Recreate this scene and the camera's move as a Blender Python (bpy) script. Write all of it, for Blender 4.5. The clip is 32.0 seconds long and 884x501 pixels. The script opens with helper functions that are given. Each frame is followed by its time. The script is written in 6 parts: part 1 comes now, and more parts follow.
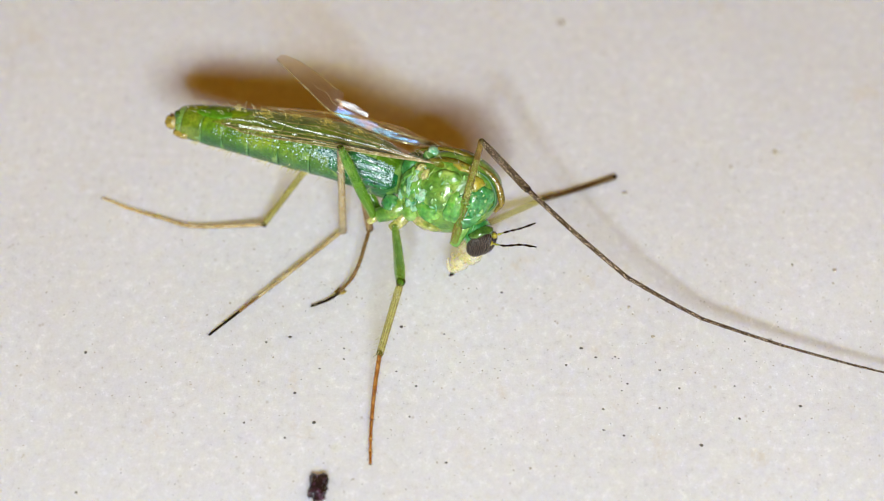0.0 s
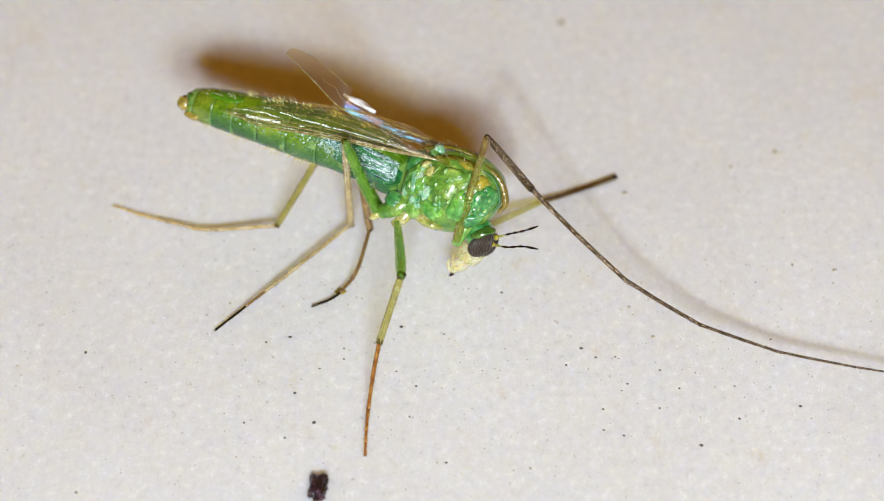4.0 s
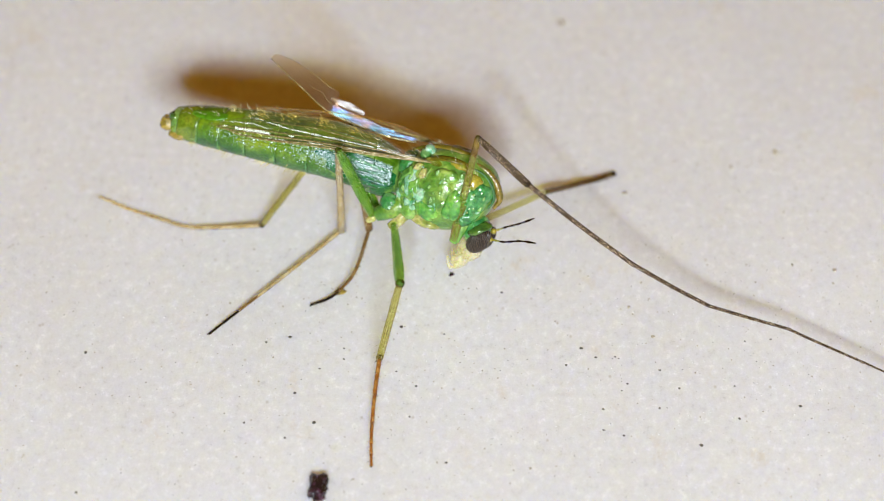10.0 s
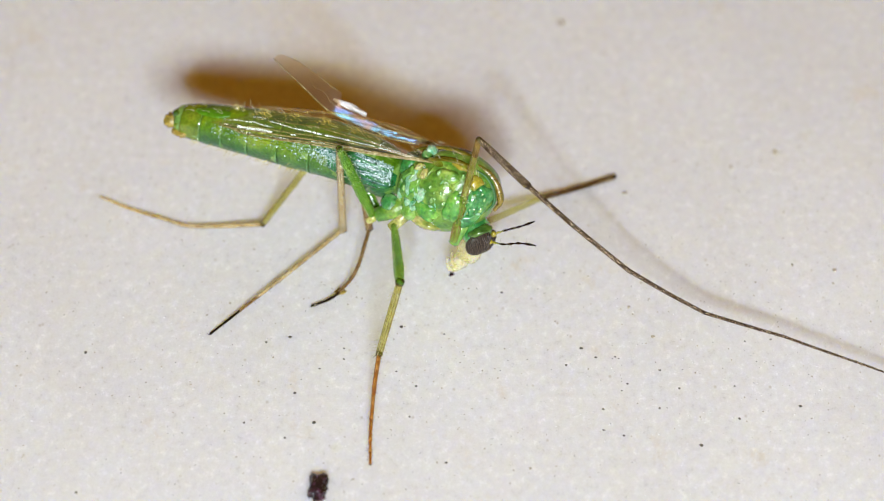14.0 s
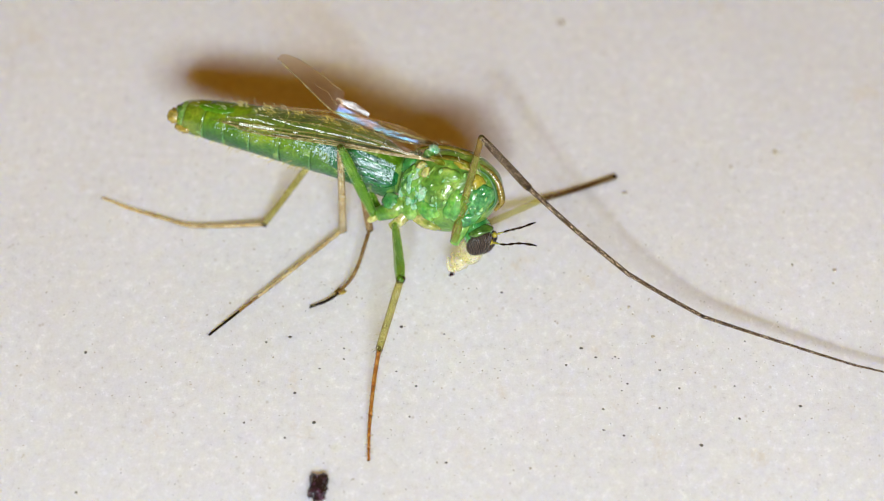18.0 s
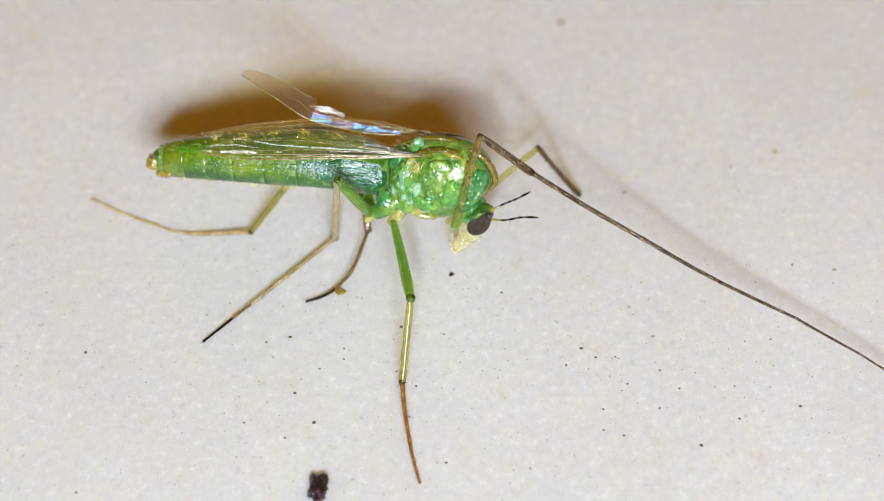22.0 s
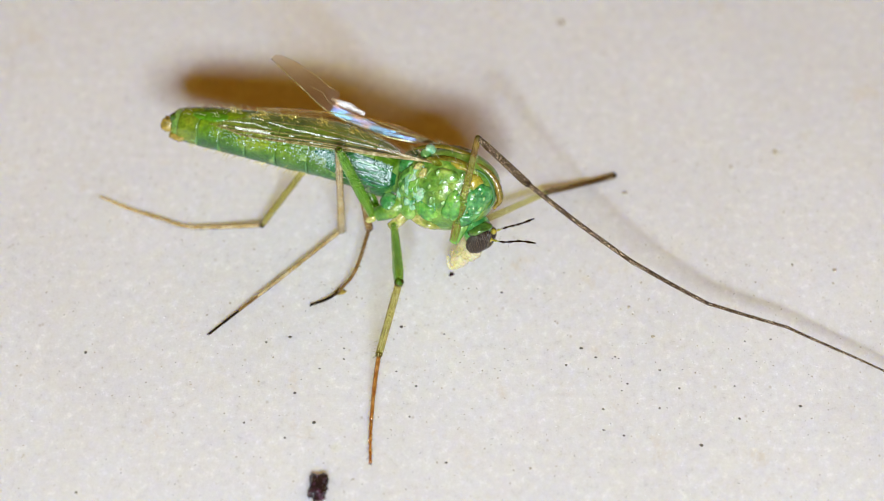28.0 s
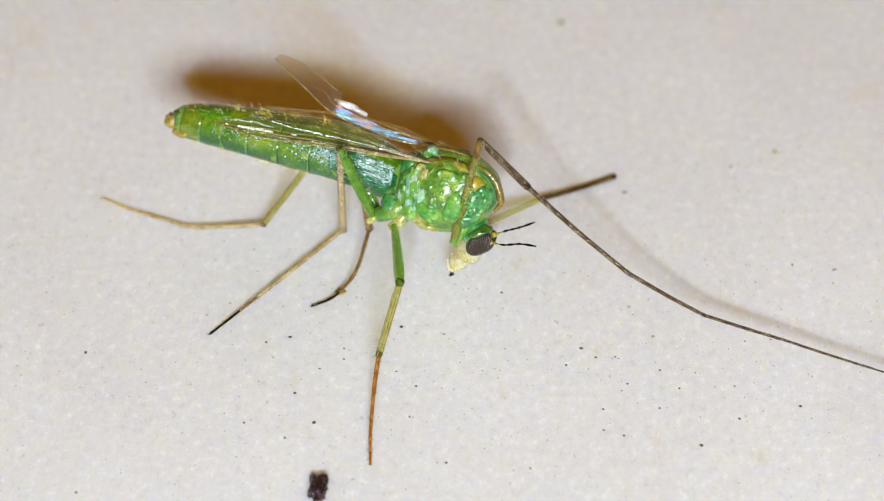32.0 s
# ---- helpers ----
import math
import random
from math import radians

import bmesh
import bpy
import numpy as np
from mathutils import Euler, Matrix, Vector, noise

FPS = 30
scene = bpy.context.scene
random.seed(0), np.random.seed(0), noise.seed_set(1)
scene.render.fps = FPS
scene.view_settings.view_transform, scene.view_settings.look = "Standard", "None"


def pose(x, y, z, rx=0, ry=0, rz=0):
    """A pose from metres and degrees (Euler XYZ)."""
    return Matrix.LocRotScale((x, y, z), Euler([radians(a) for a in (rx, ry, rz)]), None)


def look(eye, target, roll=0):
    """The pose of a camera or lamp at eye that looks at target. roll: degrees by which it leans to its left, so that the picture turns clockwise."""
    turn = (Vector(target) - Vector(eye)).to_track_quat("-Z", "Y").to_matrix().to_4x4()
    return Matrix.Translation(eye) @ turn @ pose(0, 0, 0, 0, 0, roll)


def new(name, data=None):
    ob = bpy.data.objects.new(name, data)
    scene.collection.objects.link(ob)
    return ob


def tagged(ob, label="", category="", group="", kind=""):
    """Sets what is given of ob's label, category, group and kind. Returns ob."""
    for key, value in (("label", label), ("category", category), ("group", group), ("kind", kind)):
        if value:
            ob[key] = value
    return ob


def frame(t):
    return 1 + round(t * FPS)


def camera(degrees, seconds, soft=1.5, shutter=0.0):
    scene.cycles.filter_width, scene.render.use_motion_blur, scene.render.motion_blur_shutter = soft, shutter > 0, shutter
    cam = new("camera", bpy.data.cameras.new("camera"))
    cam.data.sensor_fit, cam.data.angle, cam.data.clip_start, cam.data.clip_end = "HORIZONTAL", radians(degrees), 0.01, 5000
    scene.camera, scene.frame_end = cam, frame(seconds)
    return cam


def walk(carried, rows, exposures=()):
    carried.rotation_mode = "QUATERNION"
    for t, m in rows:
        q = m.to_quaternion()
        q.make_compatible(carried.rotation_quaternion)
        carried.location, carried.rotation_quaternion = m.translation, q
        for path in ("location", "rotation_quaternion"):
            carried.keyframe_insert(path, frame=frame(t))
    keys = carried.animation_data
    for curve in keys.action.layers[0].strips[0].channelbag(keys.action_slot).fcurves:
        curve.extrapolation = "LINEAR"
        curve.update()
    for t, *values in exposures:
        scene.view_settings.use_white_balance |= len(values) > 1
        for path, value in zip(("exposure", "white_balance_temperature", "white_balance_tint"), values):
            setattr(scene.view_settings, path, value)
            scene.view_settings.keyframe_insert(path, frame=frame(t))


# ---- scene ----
# All sizes below are in millimetres; MM turns them into metres.
MM = 0.001

# ---------------------------------------------------------------- camera
cam = camera(14.0, 32.0, soft=0.65)
ELEV, REACH = radians(40.0), 52.1
EYE = Vector((0, -math.cos(ELEV), math.sin(ELEV))) * REACH * MM
STILL = look(EYE, (0, 0, 0))
walk(cam, [(0.0, STILL), (32.0, STILL)])
cam.data.dof.use_dof = True
cam.data.dof.focus_distance = 0.0500
cam.data.dof.aperture_fstop = 160.0

# ---------------------------------------------------------------- light
world = bpy.data.worlds.new("warm_room")
scene.world = world
world.use_nodes = True
bg = world.node_tree.nodes["Background"]
bg.inputs["Color"].default_value = (1.0, 0.42, 0.035, 1)
bg.inputs["Strength"].default_value = 0.207

LAMP_FAR = 95.0


def macro_lamp(name, up, turn, wide, high, power):
    """One head of the small lamp in front of the paper."""
    up, turn = radians(up), radians(turn)
    at = Vector((math.sin(turn) * math.cos(up), -math.cos(turn) * math.cos(up), math.sin(up))) * LAMP_FAR * MM
    data = bpy.data.lights.new(name, "AREA")
    data.shape, data.size, data.size_y = "ELLIPSE", wide * MM, high * MM
    data.energy = power
    data.color = (0.885, 1.0, 1.085)
    ob = new(name, data)
    ob.matrix_world = look(at, (0, 0, 0.001))


macro_lamp("macro_lamp", 28.9, 3.0, 25.0, 12.0, 0.1215)
macro_lamp("macro_lamp_core", 29.0, -3.0, 3.1, 3.1, 0.0300)
scene.view_settings.exposure = 0.0


# ---------------------------------------------------------------- materials
def material(name):
    m = bpy.data.materials.new(name)
    m.use_nodes = True
    nt = m.node_tree
    return m, nt, nt.nodes["Principled BSDF"]


def noise_node(nt, per_mm, detail=4.0, rough=0.6, coords=None):
    n = nt.nodes.new("ShaderNodeTexNoise")
    n.inputs["Scale"].default_value = per_mm / MM
    n.inputs["Detail"].default_value = detail
    n.inputs["Roughness"].default_value = rough
    if coords is None:
        coords = nt.nodes.new("ShaderNodeTexCoord").outputs["Object"]
    nt.links.new(coords, n.inputs["Vector"])
    return n


def ramp_node(nt, src, stops):
    r = nt.nodes.new("ShaderNodeValToRGB")
    el = r.color_ramp.elements
    while len(el) < len(stops):
        el.new(0.5)
    for e, (p, c) in zip(el, stops):
        e.position, e.color = p, (*c, 1)
    nt.links.new(src, r.inputs["Fac"])
    return r


def mix_node(nt, fac, a, b, mode="MIX"):
    m = nt.nodes.new("ShaderNodeMix")
    m.data_type, m.blend_type = "RGBA", mode
    if hasattr(fac, "is_linked"):
        nt.links.new(fac, m.inputs[0])
    else:
        m.inputs[0].default_value = fac
    for v, s in ((a, m.inputs[6]), (b, m.inputs[7])):
        if hasattr(v, "is_linked"):
            nt.links.new(v, s)
        else:
            s.default_value = (*v, 1)
    return m.outputs[2]


def bump_node(nt, src, strength, depth_mm, bsdf, chain=None):
    b = nt.nodes.new("ShaderNodeBump")
    b.inputs["Strength"].default_value = strength
    b.inputs["Distance"].default_value = depth_mm * MM
    nt.links.new(src, b.inputs["Height"])
    if chain is not None:
        nt.links.new(chain, b.inputs["Normal"])
    nt.links.new(b.outputs["Normal"], bsdf.inputs["Normal"])
    return b.outputs["Normal"]


def cuticle(name, dark, mid, light, rough=0.3, grain=0.5, patch=4.0, fine=38.0, lumpy=0.5, coat=0.4, belly=None, flesh=0.0, ior=1.58, gloss=0.15, relief=0.005, clear=0.0, tint=(0.9, 0.8, 0.5), glassy=0.0, flecks=None):
    """Insect skin: blotches at two scales and a granular relief. belly: a second hue on the underside and flanks.
    clear: how much light passes straight through thin skin, stained by tint. flecks: the colour of fine pale spots,
    painted sparkle on the tan legs."""
    m, nt, b = material(name)
    co = nt.nodes.new("ShaderNodeTexCoord").outputs["Object"]
    big = noise_node(nt, patch, 3, 0.6, co)
    col = ramp_node(nt, big.outputs["Fac"], ((0.32, dark), (0.5, mid), (0.68, light))).outputs["Color"]
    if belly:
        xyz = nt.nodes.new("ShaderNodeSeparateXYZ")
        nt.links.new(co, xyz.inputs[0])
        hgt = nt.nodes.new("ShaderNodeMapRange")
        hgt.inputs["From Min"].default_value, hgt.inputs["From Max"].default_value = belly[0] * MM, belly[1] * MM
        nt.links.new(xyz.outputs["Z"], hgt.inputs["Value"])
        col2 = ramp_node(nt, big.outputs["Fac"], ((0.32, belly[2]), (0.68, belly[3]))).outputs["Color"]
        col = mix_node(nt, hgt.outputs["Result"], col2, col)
    small = noise_node(nt, fine, 2, 0.6, co)
    tone = ramp_node(nt, small.outputs["Fac"], ((0.3, (0.55, 0.55, 0.55)), (0.7, (1.25, 1.25, 1.25))))
    out = mix_node(nt, 0.85, col, tone.outputs["Color"], "MULTIPLY")
    if flecks:
        spots = noise_node(nt, 46.0, 1, 0.5, co)
        where = ramp_node(nt, spots.outputs["Fac"], ((0.57, (0, 0, 0)), (0.63, (1, 1, 1))))
        out = mix_node(nt, where.outputs["Color"], out, flecks)
    nt.links.new(out, b.inputs["Base Color"])
    b.inputs["Roughness"].default_value = rough
    b.inputs["IOR"].default_value = ior
    if flesh:
        b.inputs["Subsurface Weight"].default_value = flesh
        b.inputs["Subsurface Radius"].default_value = (0.10, 0.14, 0.04)
        b.inputs["Subsurface Scale"].default_value = MM
    b.inputs["Coat Weight"].default_value = coat
    b.inputs["Coat Roughness"].default_value = gloss
    n1 = bump_node(nt, small.outputs["Fac"], grain, relief, b)
    n2 = bump_node(nt, big.outputs["Fac"], lumpy, 0.05, b, n1)
    nt.links.new(n2, b.inputs["Coat Normal"])
    b.inputs["Transmission Weight"].default_value = glassy
    if clear:
        glass = nt.nodes.new("ShaderNodeBsdfTransparent")
        glass.inputs["Color"].default_value = (*tint, 1)
        both = nt.nodes.new("ShaderNodeMixShader")
        both.inputs[0].default_value = clear
        nt.links.new(b.outputs[0], both.inputs[1])
        nt.links.new(glass.outputs[0], both.inputs[2])
        nt.links.new(both.outputs[0], nt.nodes["Material Output"].inputs["Surface"])
    return m


M_THORAX = cuticle("thorax_green", (0.05, 0.165, 0.018), (0.13, 0.26, 0.028), (0.30, 0.40, 0.075), 0.28, 0.9, 4.2, 15, 0.35, 0.32, flesh=0.45, gloss=0.05, relief=0.018)
M_TEAL = cuticle("teal_green", (0.010, 0.125, 0.026), (0.045, 0.23, 0.05), (0.17, 0.38, 0.11), 0.26, 0.9, 5.5, 15, 0.3, 0.38, flesh=0.45, gloss=0.05, relief=0.016)
M_LIME = cuticle("lime_green", (0.08, 0.24, 0.03), (0.15, 0.32, 0.05), (0.27, 0.42, 0.10), 0.2, 0.8, 5.0, 15, 0.3, 0.5, flesh=0.3, gloss=0.05, relief=0.014)
M_MINT = cuticle("mint_skin", (0.10, 0.40, 0.18), (0.30, 0.58, 0.34), (0.62, 0.76, 0.56), 0.15, 0.7, 9, 20, 0.5, 0.9, gloss=0.06, relief=0.008, clear=0.25, tint=(0.75, 0.97, 0.75))
M_PALE = cuticle("pale_cream", (0.38, 0.38, 0.09), (0.54, 0.50, 0.15), (0.64, 0.60, 0.28), 0.25, 0.5, 6, 24, 0.4, flesh=0.5, clear=0.3, tint=(0.96, 0.95, 0.75))
M_LOBE = cuticle("bright_green_lobe", (0.03, 0.18, 0.022), (0.078, 0.28, 0.036), (0.22, 0.42, 0.075), 0.2, 0.7, 5.0, 14, 0.3, 0.5, flesh=0.5, gloss=0.05, relief=0.012)
M_GLINT_FACET = cuticle("glint_facet_green", (0.10, 0.28, 0.05), (0.16, 0.34, 0.07), (0.26, 0.42, 0.12), 0.2, 0.0, 8, 20, 0.0, 1.0, gloss=0.10, ior=1.7)
M_BREAST = cuticle("olive_breast", (0.16, 0.22, 0.03), (0.34, 0.32, 0.08), (0.52, 0.46, 0.20), 0.2, 0.6, 5, 18, 0.3, 1.0, flesh=0.4, gloss=0.06, relief=0.010)
M_FACE = cuticle("pale_face", (0.72, 0.66, 0.34), (0.80, 0.75, 0.48), (0.86, 0.82, 0.62), 0.2, 0.5, 6, 26, 0.4, flesh=0.5, clear=0.78, tint=(0.99, 0.97, 0.84))
M_CROWN = cuticle("dark_crown", (0.018, 0.055, 0.008), (0.04, 0.10, 0.012), (0.09, 0.18, 0.02), 0.25, 0.6, 7, 22, 0.4, 0.7, flesh=0.2, gloss=0.1, relief=0.008)
M_ORANGE = cuticle("ochre_stripe", (0.16, 0.22, 0.02), (0.30, 0.24, 0.02), (0.38, 0.28, 0.03), 0.25, 0.7, 6, 25, 0.4, relief=0.008)
M_RIM = cuticle("brown_rim", (0.13, 0.14, 0.012), (0.22, 0.15, 0.02), (0.28, 0.18, 0.04), 0.25, 0.7, 6, 25, 0.4, relief=0.008, clear=0.25)
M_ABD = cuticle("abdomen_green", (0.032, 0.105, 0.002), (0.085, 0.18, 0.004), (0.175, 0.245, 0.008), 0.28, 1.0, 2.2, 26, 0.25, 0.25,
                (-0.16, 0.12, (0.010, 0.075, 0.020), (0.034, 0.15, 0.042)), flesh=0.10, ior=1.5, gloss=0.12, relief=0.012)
M_ABD_CORE = cuticle("abdomen_membrane", (0.10, 0.22, 0.04), (0.16, 0.28, 0.05), (0.22, 0.33, 0.08), 0.3, 0.4, 5, 40, 0.3)
M_GROOVE_SHADE = cuticle("groove_shade", (0.010, 0.06, 0.012), (0.016, 0.09, 0.016), (0.03, 0.12, 0.02), 0.6, 0.5, 6, 25, 0.3, 0.0, relief=0.004)
M_EMERALD = cuticle("emerald_patch", (0.05, 0.16, 0.004), (0.07, 0.20, 0.006), (0.11, 0.24, 0.009), 0.28, 0.8, 5, 26, 0.2, 0.25, flesh=0.1, gloss=0.12, relief=0.010)
M_SEAM = cuticle("pale_seam", (0.07, 0.20, 0.06), (0.12, 0.27, 0.09), (0.18, 0.33, 0.13), 0.35, 0.4, 8, 40, 0.2, 0.3, relief=0.004)
M_FOLD = cuticle("dark_green_flank", (0.006, 0.07, 0.015), (0.012, 0.12, 0.03), (0.03, 0.18, 0.05), 0.15, 1.0, 5, 30, 0.4, 0.6, ior=1.6, gloss=0.1, relief=0.008)
M_SHEEN = cuticle("silvery_flank", (0.006, 0.05, 0.025), (0.014, 0.09, 0.05), (0.04, 0.16, 0.11), 0.26, 1.0, 7, 24, 0.5, 0.3, ior=1.65, gloss=0.16, relief=0.012)
M_SPARKLE = cuticle("silvery_sparkle", (0.10, 0.22, 0.18), (0.20, 0.32, 0.28), (0.32, 0.42, 0.40), 0.3, 0.0, 20, 40, 0.0, 0.0, ior=1.6)
M_ABD_END = cuticle("abdomen_end", (0.07, 0.13, 0.006), (0.12, 0.18, 0.009), (0.19, 0.22, 0.015), 0.2, 0.8, 5, 30, 0.3, 0.6, flesh=0.12)
M_TAIL = cuticle("olive_tail", (0.16, 0.12, 0.015), (0.30, 0.21, 0.03), (0.46, 0.33, 0.07), 0.3, 0.9, 9, 30, 0.4, 0.6, relief=0.012)
M_FEMUR = cuticle("leg_green", (0.05, 0.20, 0.006), (0.12, 0.31, 0.010), (0.27, 0.48, 0.04), 0.12, 0.6, 5, 26, 0.25, 1.0, gloss=0.12, ior=1.45, relief=0.006, clear=0.42, tint=(0.70, 0.90, 0.40), glassy=0.3)
M_DUSK = cuticle("leg_dusky", (0.02, 0.012, 0.004), (0.05, 0.03, 0.010), (0.12, 0.08, 0.03), 0.3, 0.8, 9, 28, 0.3, 0.3, gloss=0.15, relief=0.006, clear=0.66, tint=(0.66, 0.54, 0.38))
M_OLIVE = cuticle("leg_olive", (0.22, 0.21, 0.02), (0.36, 0.35, 0.05), (0.62, 0.60, 0.22), 0.12, 0.6, 6, 20, 0.2, 1.0, gloss=0.12, ior=1.45, relief=0.006, clear=0.72, tint=(0.92, 0.90, 0.58), glassy=0.3)
M_OLIVE_CLEAR = cuticle("leg_olive_clear", (0.20, 0.19, 0.02), (0.34, 0.33, 0.06), (0.60, 0.58, 0.24), 0.2, 0.6, 6, 20, 0.2, 0.3, gloss=0.2, ior=1.4, relief=0.006, clear=0.80, tint=(0.92, 0.90, 0.62))
# the pale flecks paint the sparkle of the tan legs into their colour
M_TAN = cuticle("leg_tan", (0.46, 0.27, 0.06), (0.76, 0.54, 0.20), (0.95, 0.84, 0.52), 0.12, 0.7, 7, 22, 0.2, 1.0, gloss=0.12, ior=1.45, relief=0.010, clear=0.42, tint=(0.99, 0.92, 0.70), glassy=0.3, flecks=(0.98, 0.92, 0.74))
M_FEMUR_TIP = cuticle("femur_tip_brown", (0.10, 0.05, 0.008), (0.20, 0.11, 0.018), (0.34, 0.22, 0.04), 0.2, 0.6, 6, 24, 0.2, 0.6, relief=0.006, clear=0.55, tint=(0.88, 0.70, 0.36))
M_EDGE_SHADE = cuticle("leg_edge_shade", (0.08, 0.036, 0.006), (0.17, 0.085, 0.016), (0.30, 0.17, 0.04), 0.3, 0.5, 12, 30, 0.2, 0.5, relief=0.003, clear=0.25, tint=(0.95, 0.82, 0.5))
M_TAWNY = cuticle("leg_tawny", (0.13, 0.06, 0.014), (0.28, 0.15, 0.045), (0.50, 0.33, 0.13), 0.15, 0.8, 7, 26, 0.2, 0.8, gloss=0.12, ior=1.45, relief=0.006, clear=0.32, tint=(0.93, 0.82, 0.60), glassy=0.3)
M_RUST = cuticle("leg_rust", (0.28, 0.075, 0.008), (0.50, 0.18, 0.025), (0.76, 0.42, 0.12), 0.15, 0.8, 7, 34, 0.2, 0.8, gloss=0.12, ior=1.45, clear=0.34, tint=(0.96, 0.72, 0.44), glassy=0.3)
M_KNEE = cuticle("knee_brown", (0.016, 0.008, 0.002), (0.042, 0.022, 0.006), (0.10, 0.055, 0.014), 0.4, 0.8, 10, 30, 0.3, 0.2, ior=1.3, relief=0.006, clear=0.28, tint=(0.85, 0.72, 0.42))
M_BROWN = cuticle("leg_dark_brown", (0.014, 0.006, 0.002), (0.032, 0.014, 0.005), (0.075, 0.036, 0.013), 0.6, 1.0, 14, 30, 0.3, coat=0.0, ior=1.2, relief=0.010, clear=0.24, tint=(0.95, 0.78, 0.46), flecks=(0.74, 0.55, 0.38))
M_BROWN_LINE = cuticle("leg_brown_line", (0.005, 0.002, 0.001), (0.012, 0.005, 0.002), (0.03, 0.014, 0.005), 0.7, 0.5, 12, 30, 0.2, 0.0, ior=1.1, relief=0.003)
M_BLACK = cuticle("leg_black", (0.004, 0.002, 0.001), (0.010, 0.006, 0.003), (0.028, 0.016, 0.008), 0.5, 1.0, 14, 40, 0.3, coat=0.0, ior=1.2, relief=0.006)
M_HAIR = cuticle("pale_hair", (0.50, 0.48, 0.24), (0.62, 0.58, 0.34), (0.74, 0.72, 0.52), 0.3, 0.0, 10, 40, 0.3)
M_GOLD = cuticle("golden_hair", (0.52, 0.44, 0.10), (0.66, 0.56, 0.18), (0.78, 0.70, 0.34), 0.15, 0.0, 10, 40, 0.3, 0.8, ior=1.8)
M_SILVER = cuticle("tawny_hair", (0.36, 0.28, 0.16), (0.48, 0.39, 0.25), (0.62, 0.54, 0.40), 0.2, 0.0, 10, 40, 0.3, 0.5, ior=1.6)
M_HAIR_DARK = cuticle("dark_hair", (0.03, 0.02, 0.01), (0.06, 0.045, 0.025), (0.12, 0.09, 0.05), 0.35, 0.0, 10, 40, 0.3)


def eye_material():
    """Near-black brown with a fine pale maze of ridges."""
    m, nt, b = material("eye_dark")
    co = nt.nodes.new("ShaderNodeTexCoord").outputs["Object"]
    maze = nt.nodes.new("ShaderNodeTexWave")
    maze.wave_type, maze.bands_direction = "BANDS", "X"
    maze.inputs["Scale"].default_value = 14.0 / MM
    maze.inputs["Distortion"].default_value = 9.0
    maze.inputs["Detail"].default_value = 1.0
    maze.inputs["Detail Scale"].default_value = 0.8
    nt.links.new(co, maze.inputs["Vector"])
    col = ramp_node(nt, maze.outputs["Fac"], ((0.55, (0.005, 0.003, 0.002)), (0.85, (0.06, 0.037, 0.024)), (1.0, (0.14, 0.095, 0.065))))
    nt.links.new(col.outputs["Color"], b.inputs["Base Color"])
    b.inputs["Roughness"].default_value = 0.38
    b.inputs["IOR"].default_value = 1.4
    bump_node(nt, maze.outputs["Fac"], 0.8, 0.012, b)
    return m


M_EYE = eye_material()
M_VEIN = cuticle("wing_vein", (0.12, 0.085, 0.02), (0.26, 0.20, 0.07), (0.46, 0.40, 0.20), 0.12, 0.8, 12, 26, 0.3, 1.0, ior=2.0, gloss=0.12, relief=0.006)
M_CRUMB = cuticle("dark_crumb", (0.004, 0.003, 0.004), (0.016, 0.008, 0.013), (0.10, 0.035, 0.07), 0.22, 1.0, 12, 34, 0.4, 0.5, gloss=0.12, relief=0.010)
M_SPECK = cuticle("grey_speck", (0.05, 0.047, 0.04), (0.10, 0.093, 0.08), (0.20, 0.18, 0.155), 0.5, 0.5, 20, 40, 0.3)
M_SPECK_TAN = cuticle("tan_speck", (0.42, 0.36, 0.26), (0.52, 0.46, 0.36), (0.62, 0.56, 0.47), 0.5, 0.5, 20, 40, 0.3)
M_GLINT = cuticle("white_grain", (0.80, 0.80, 0.80), (0.86, 0.86, 0.86), (0.90, 0.90, 0.90), 0.35, 0.0, 20, 40, 0.3)


def wing_material(name, tint, thin, thick, rough, ior, crinkle=0.004):
    """A clear membrane: light passes straight through, and a thin film shines on it."""
    m, nt, b = material(name)
    out = nt.nodes["Material Output"]
    clear = nt.nodes.new("ShaderNodeBsdfTransparent")
    clear.inputs["Color"].default_value = (*tint, 1)
    b.inputs["Base Color"].default_value = (0.025, 0.022, 0.016, 1)
    b.inputs["Roughness"].default_value = rough
    b.inputs["IOR"].default_value = ior
    if thick:
        film = noise_node(nt, 2.2, 2)
        span = nt.nodes.new("ShaderNodeMapRange")
        span.inputs["From Min"].default_value, span.inputs["From Max"].default_value = 0.3, 0.7
        span.inputs["To Min"].default_value, span.inputs["To Max"].default_value = thin, thick
        nt.links.new(film.outputs["Fac"], span.inputs["Value"])
        nt.links.new(span.outputs["Result"], b.inputs["Thin Film Thickness"])
        b.inputs["Thin Film IOR"].default_value = 1.34
    n1 = noise_node(nt, 3.0, 2)
    n2 = noise_node(nt, 36.0, 2)
    k = bump_node(nt, n1.outputs["Fac"], 0.5, 0.08, b)
    bump_node(nt, n2.outputs["Fac"], 1.0, crinkle, b, k)
    add = nt.nodes.new("ShaderNodeAddShader")
    nt.links.new(clear.outputs[0], add.inputs[0])
    nt.links.new(b.outputs[0], add.inputs[1])
    nt.links.new(add.outputs[0], out.inputs["Surface"])
    return m


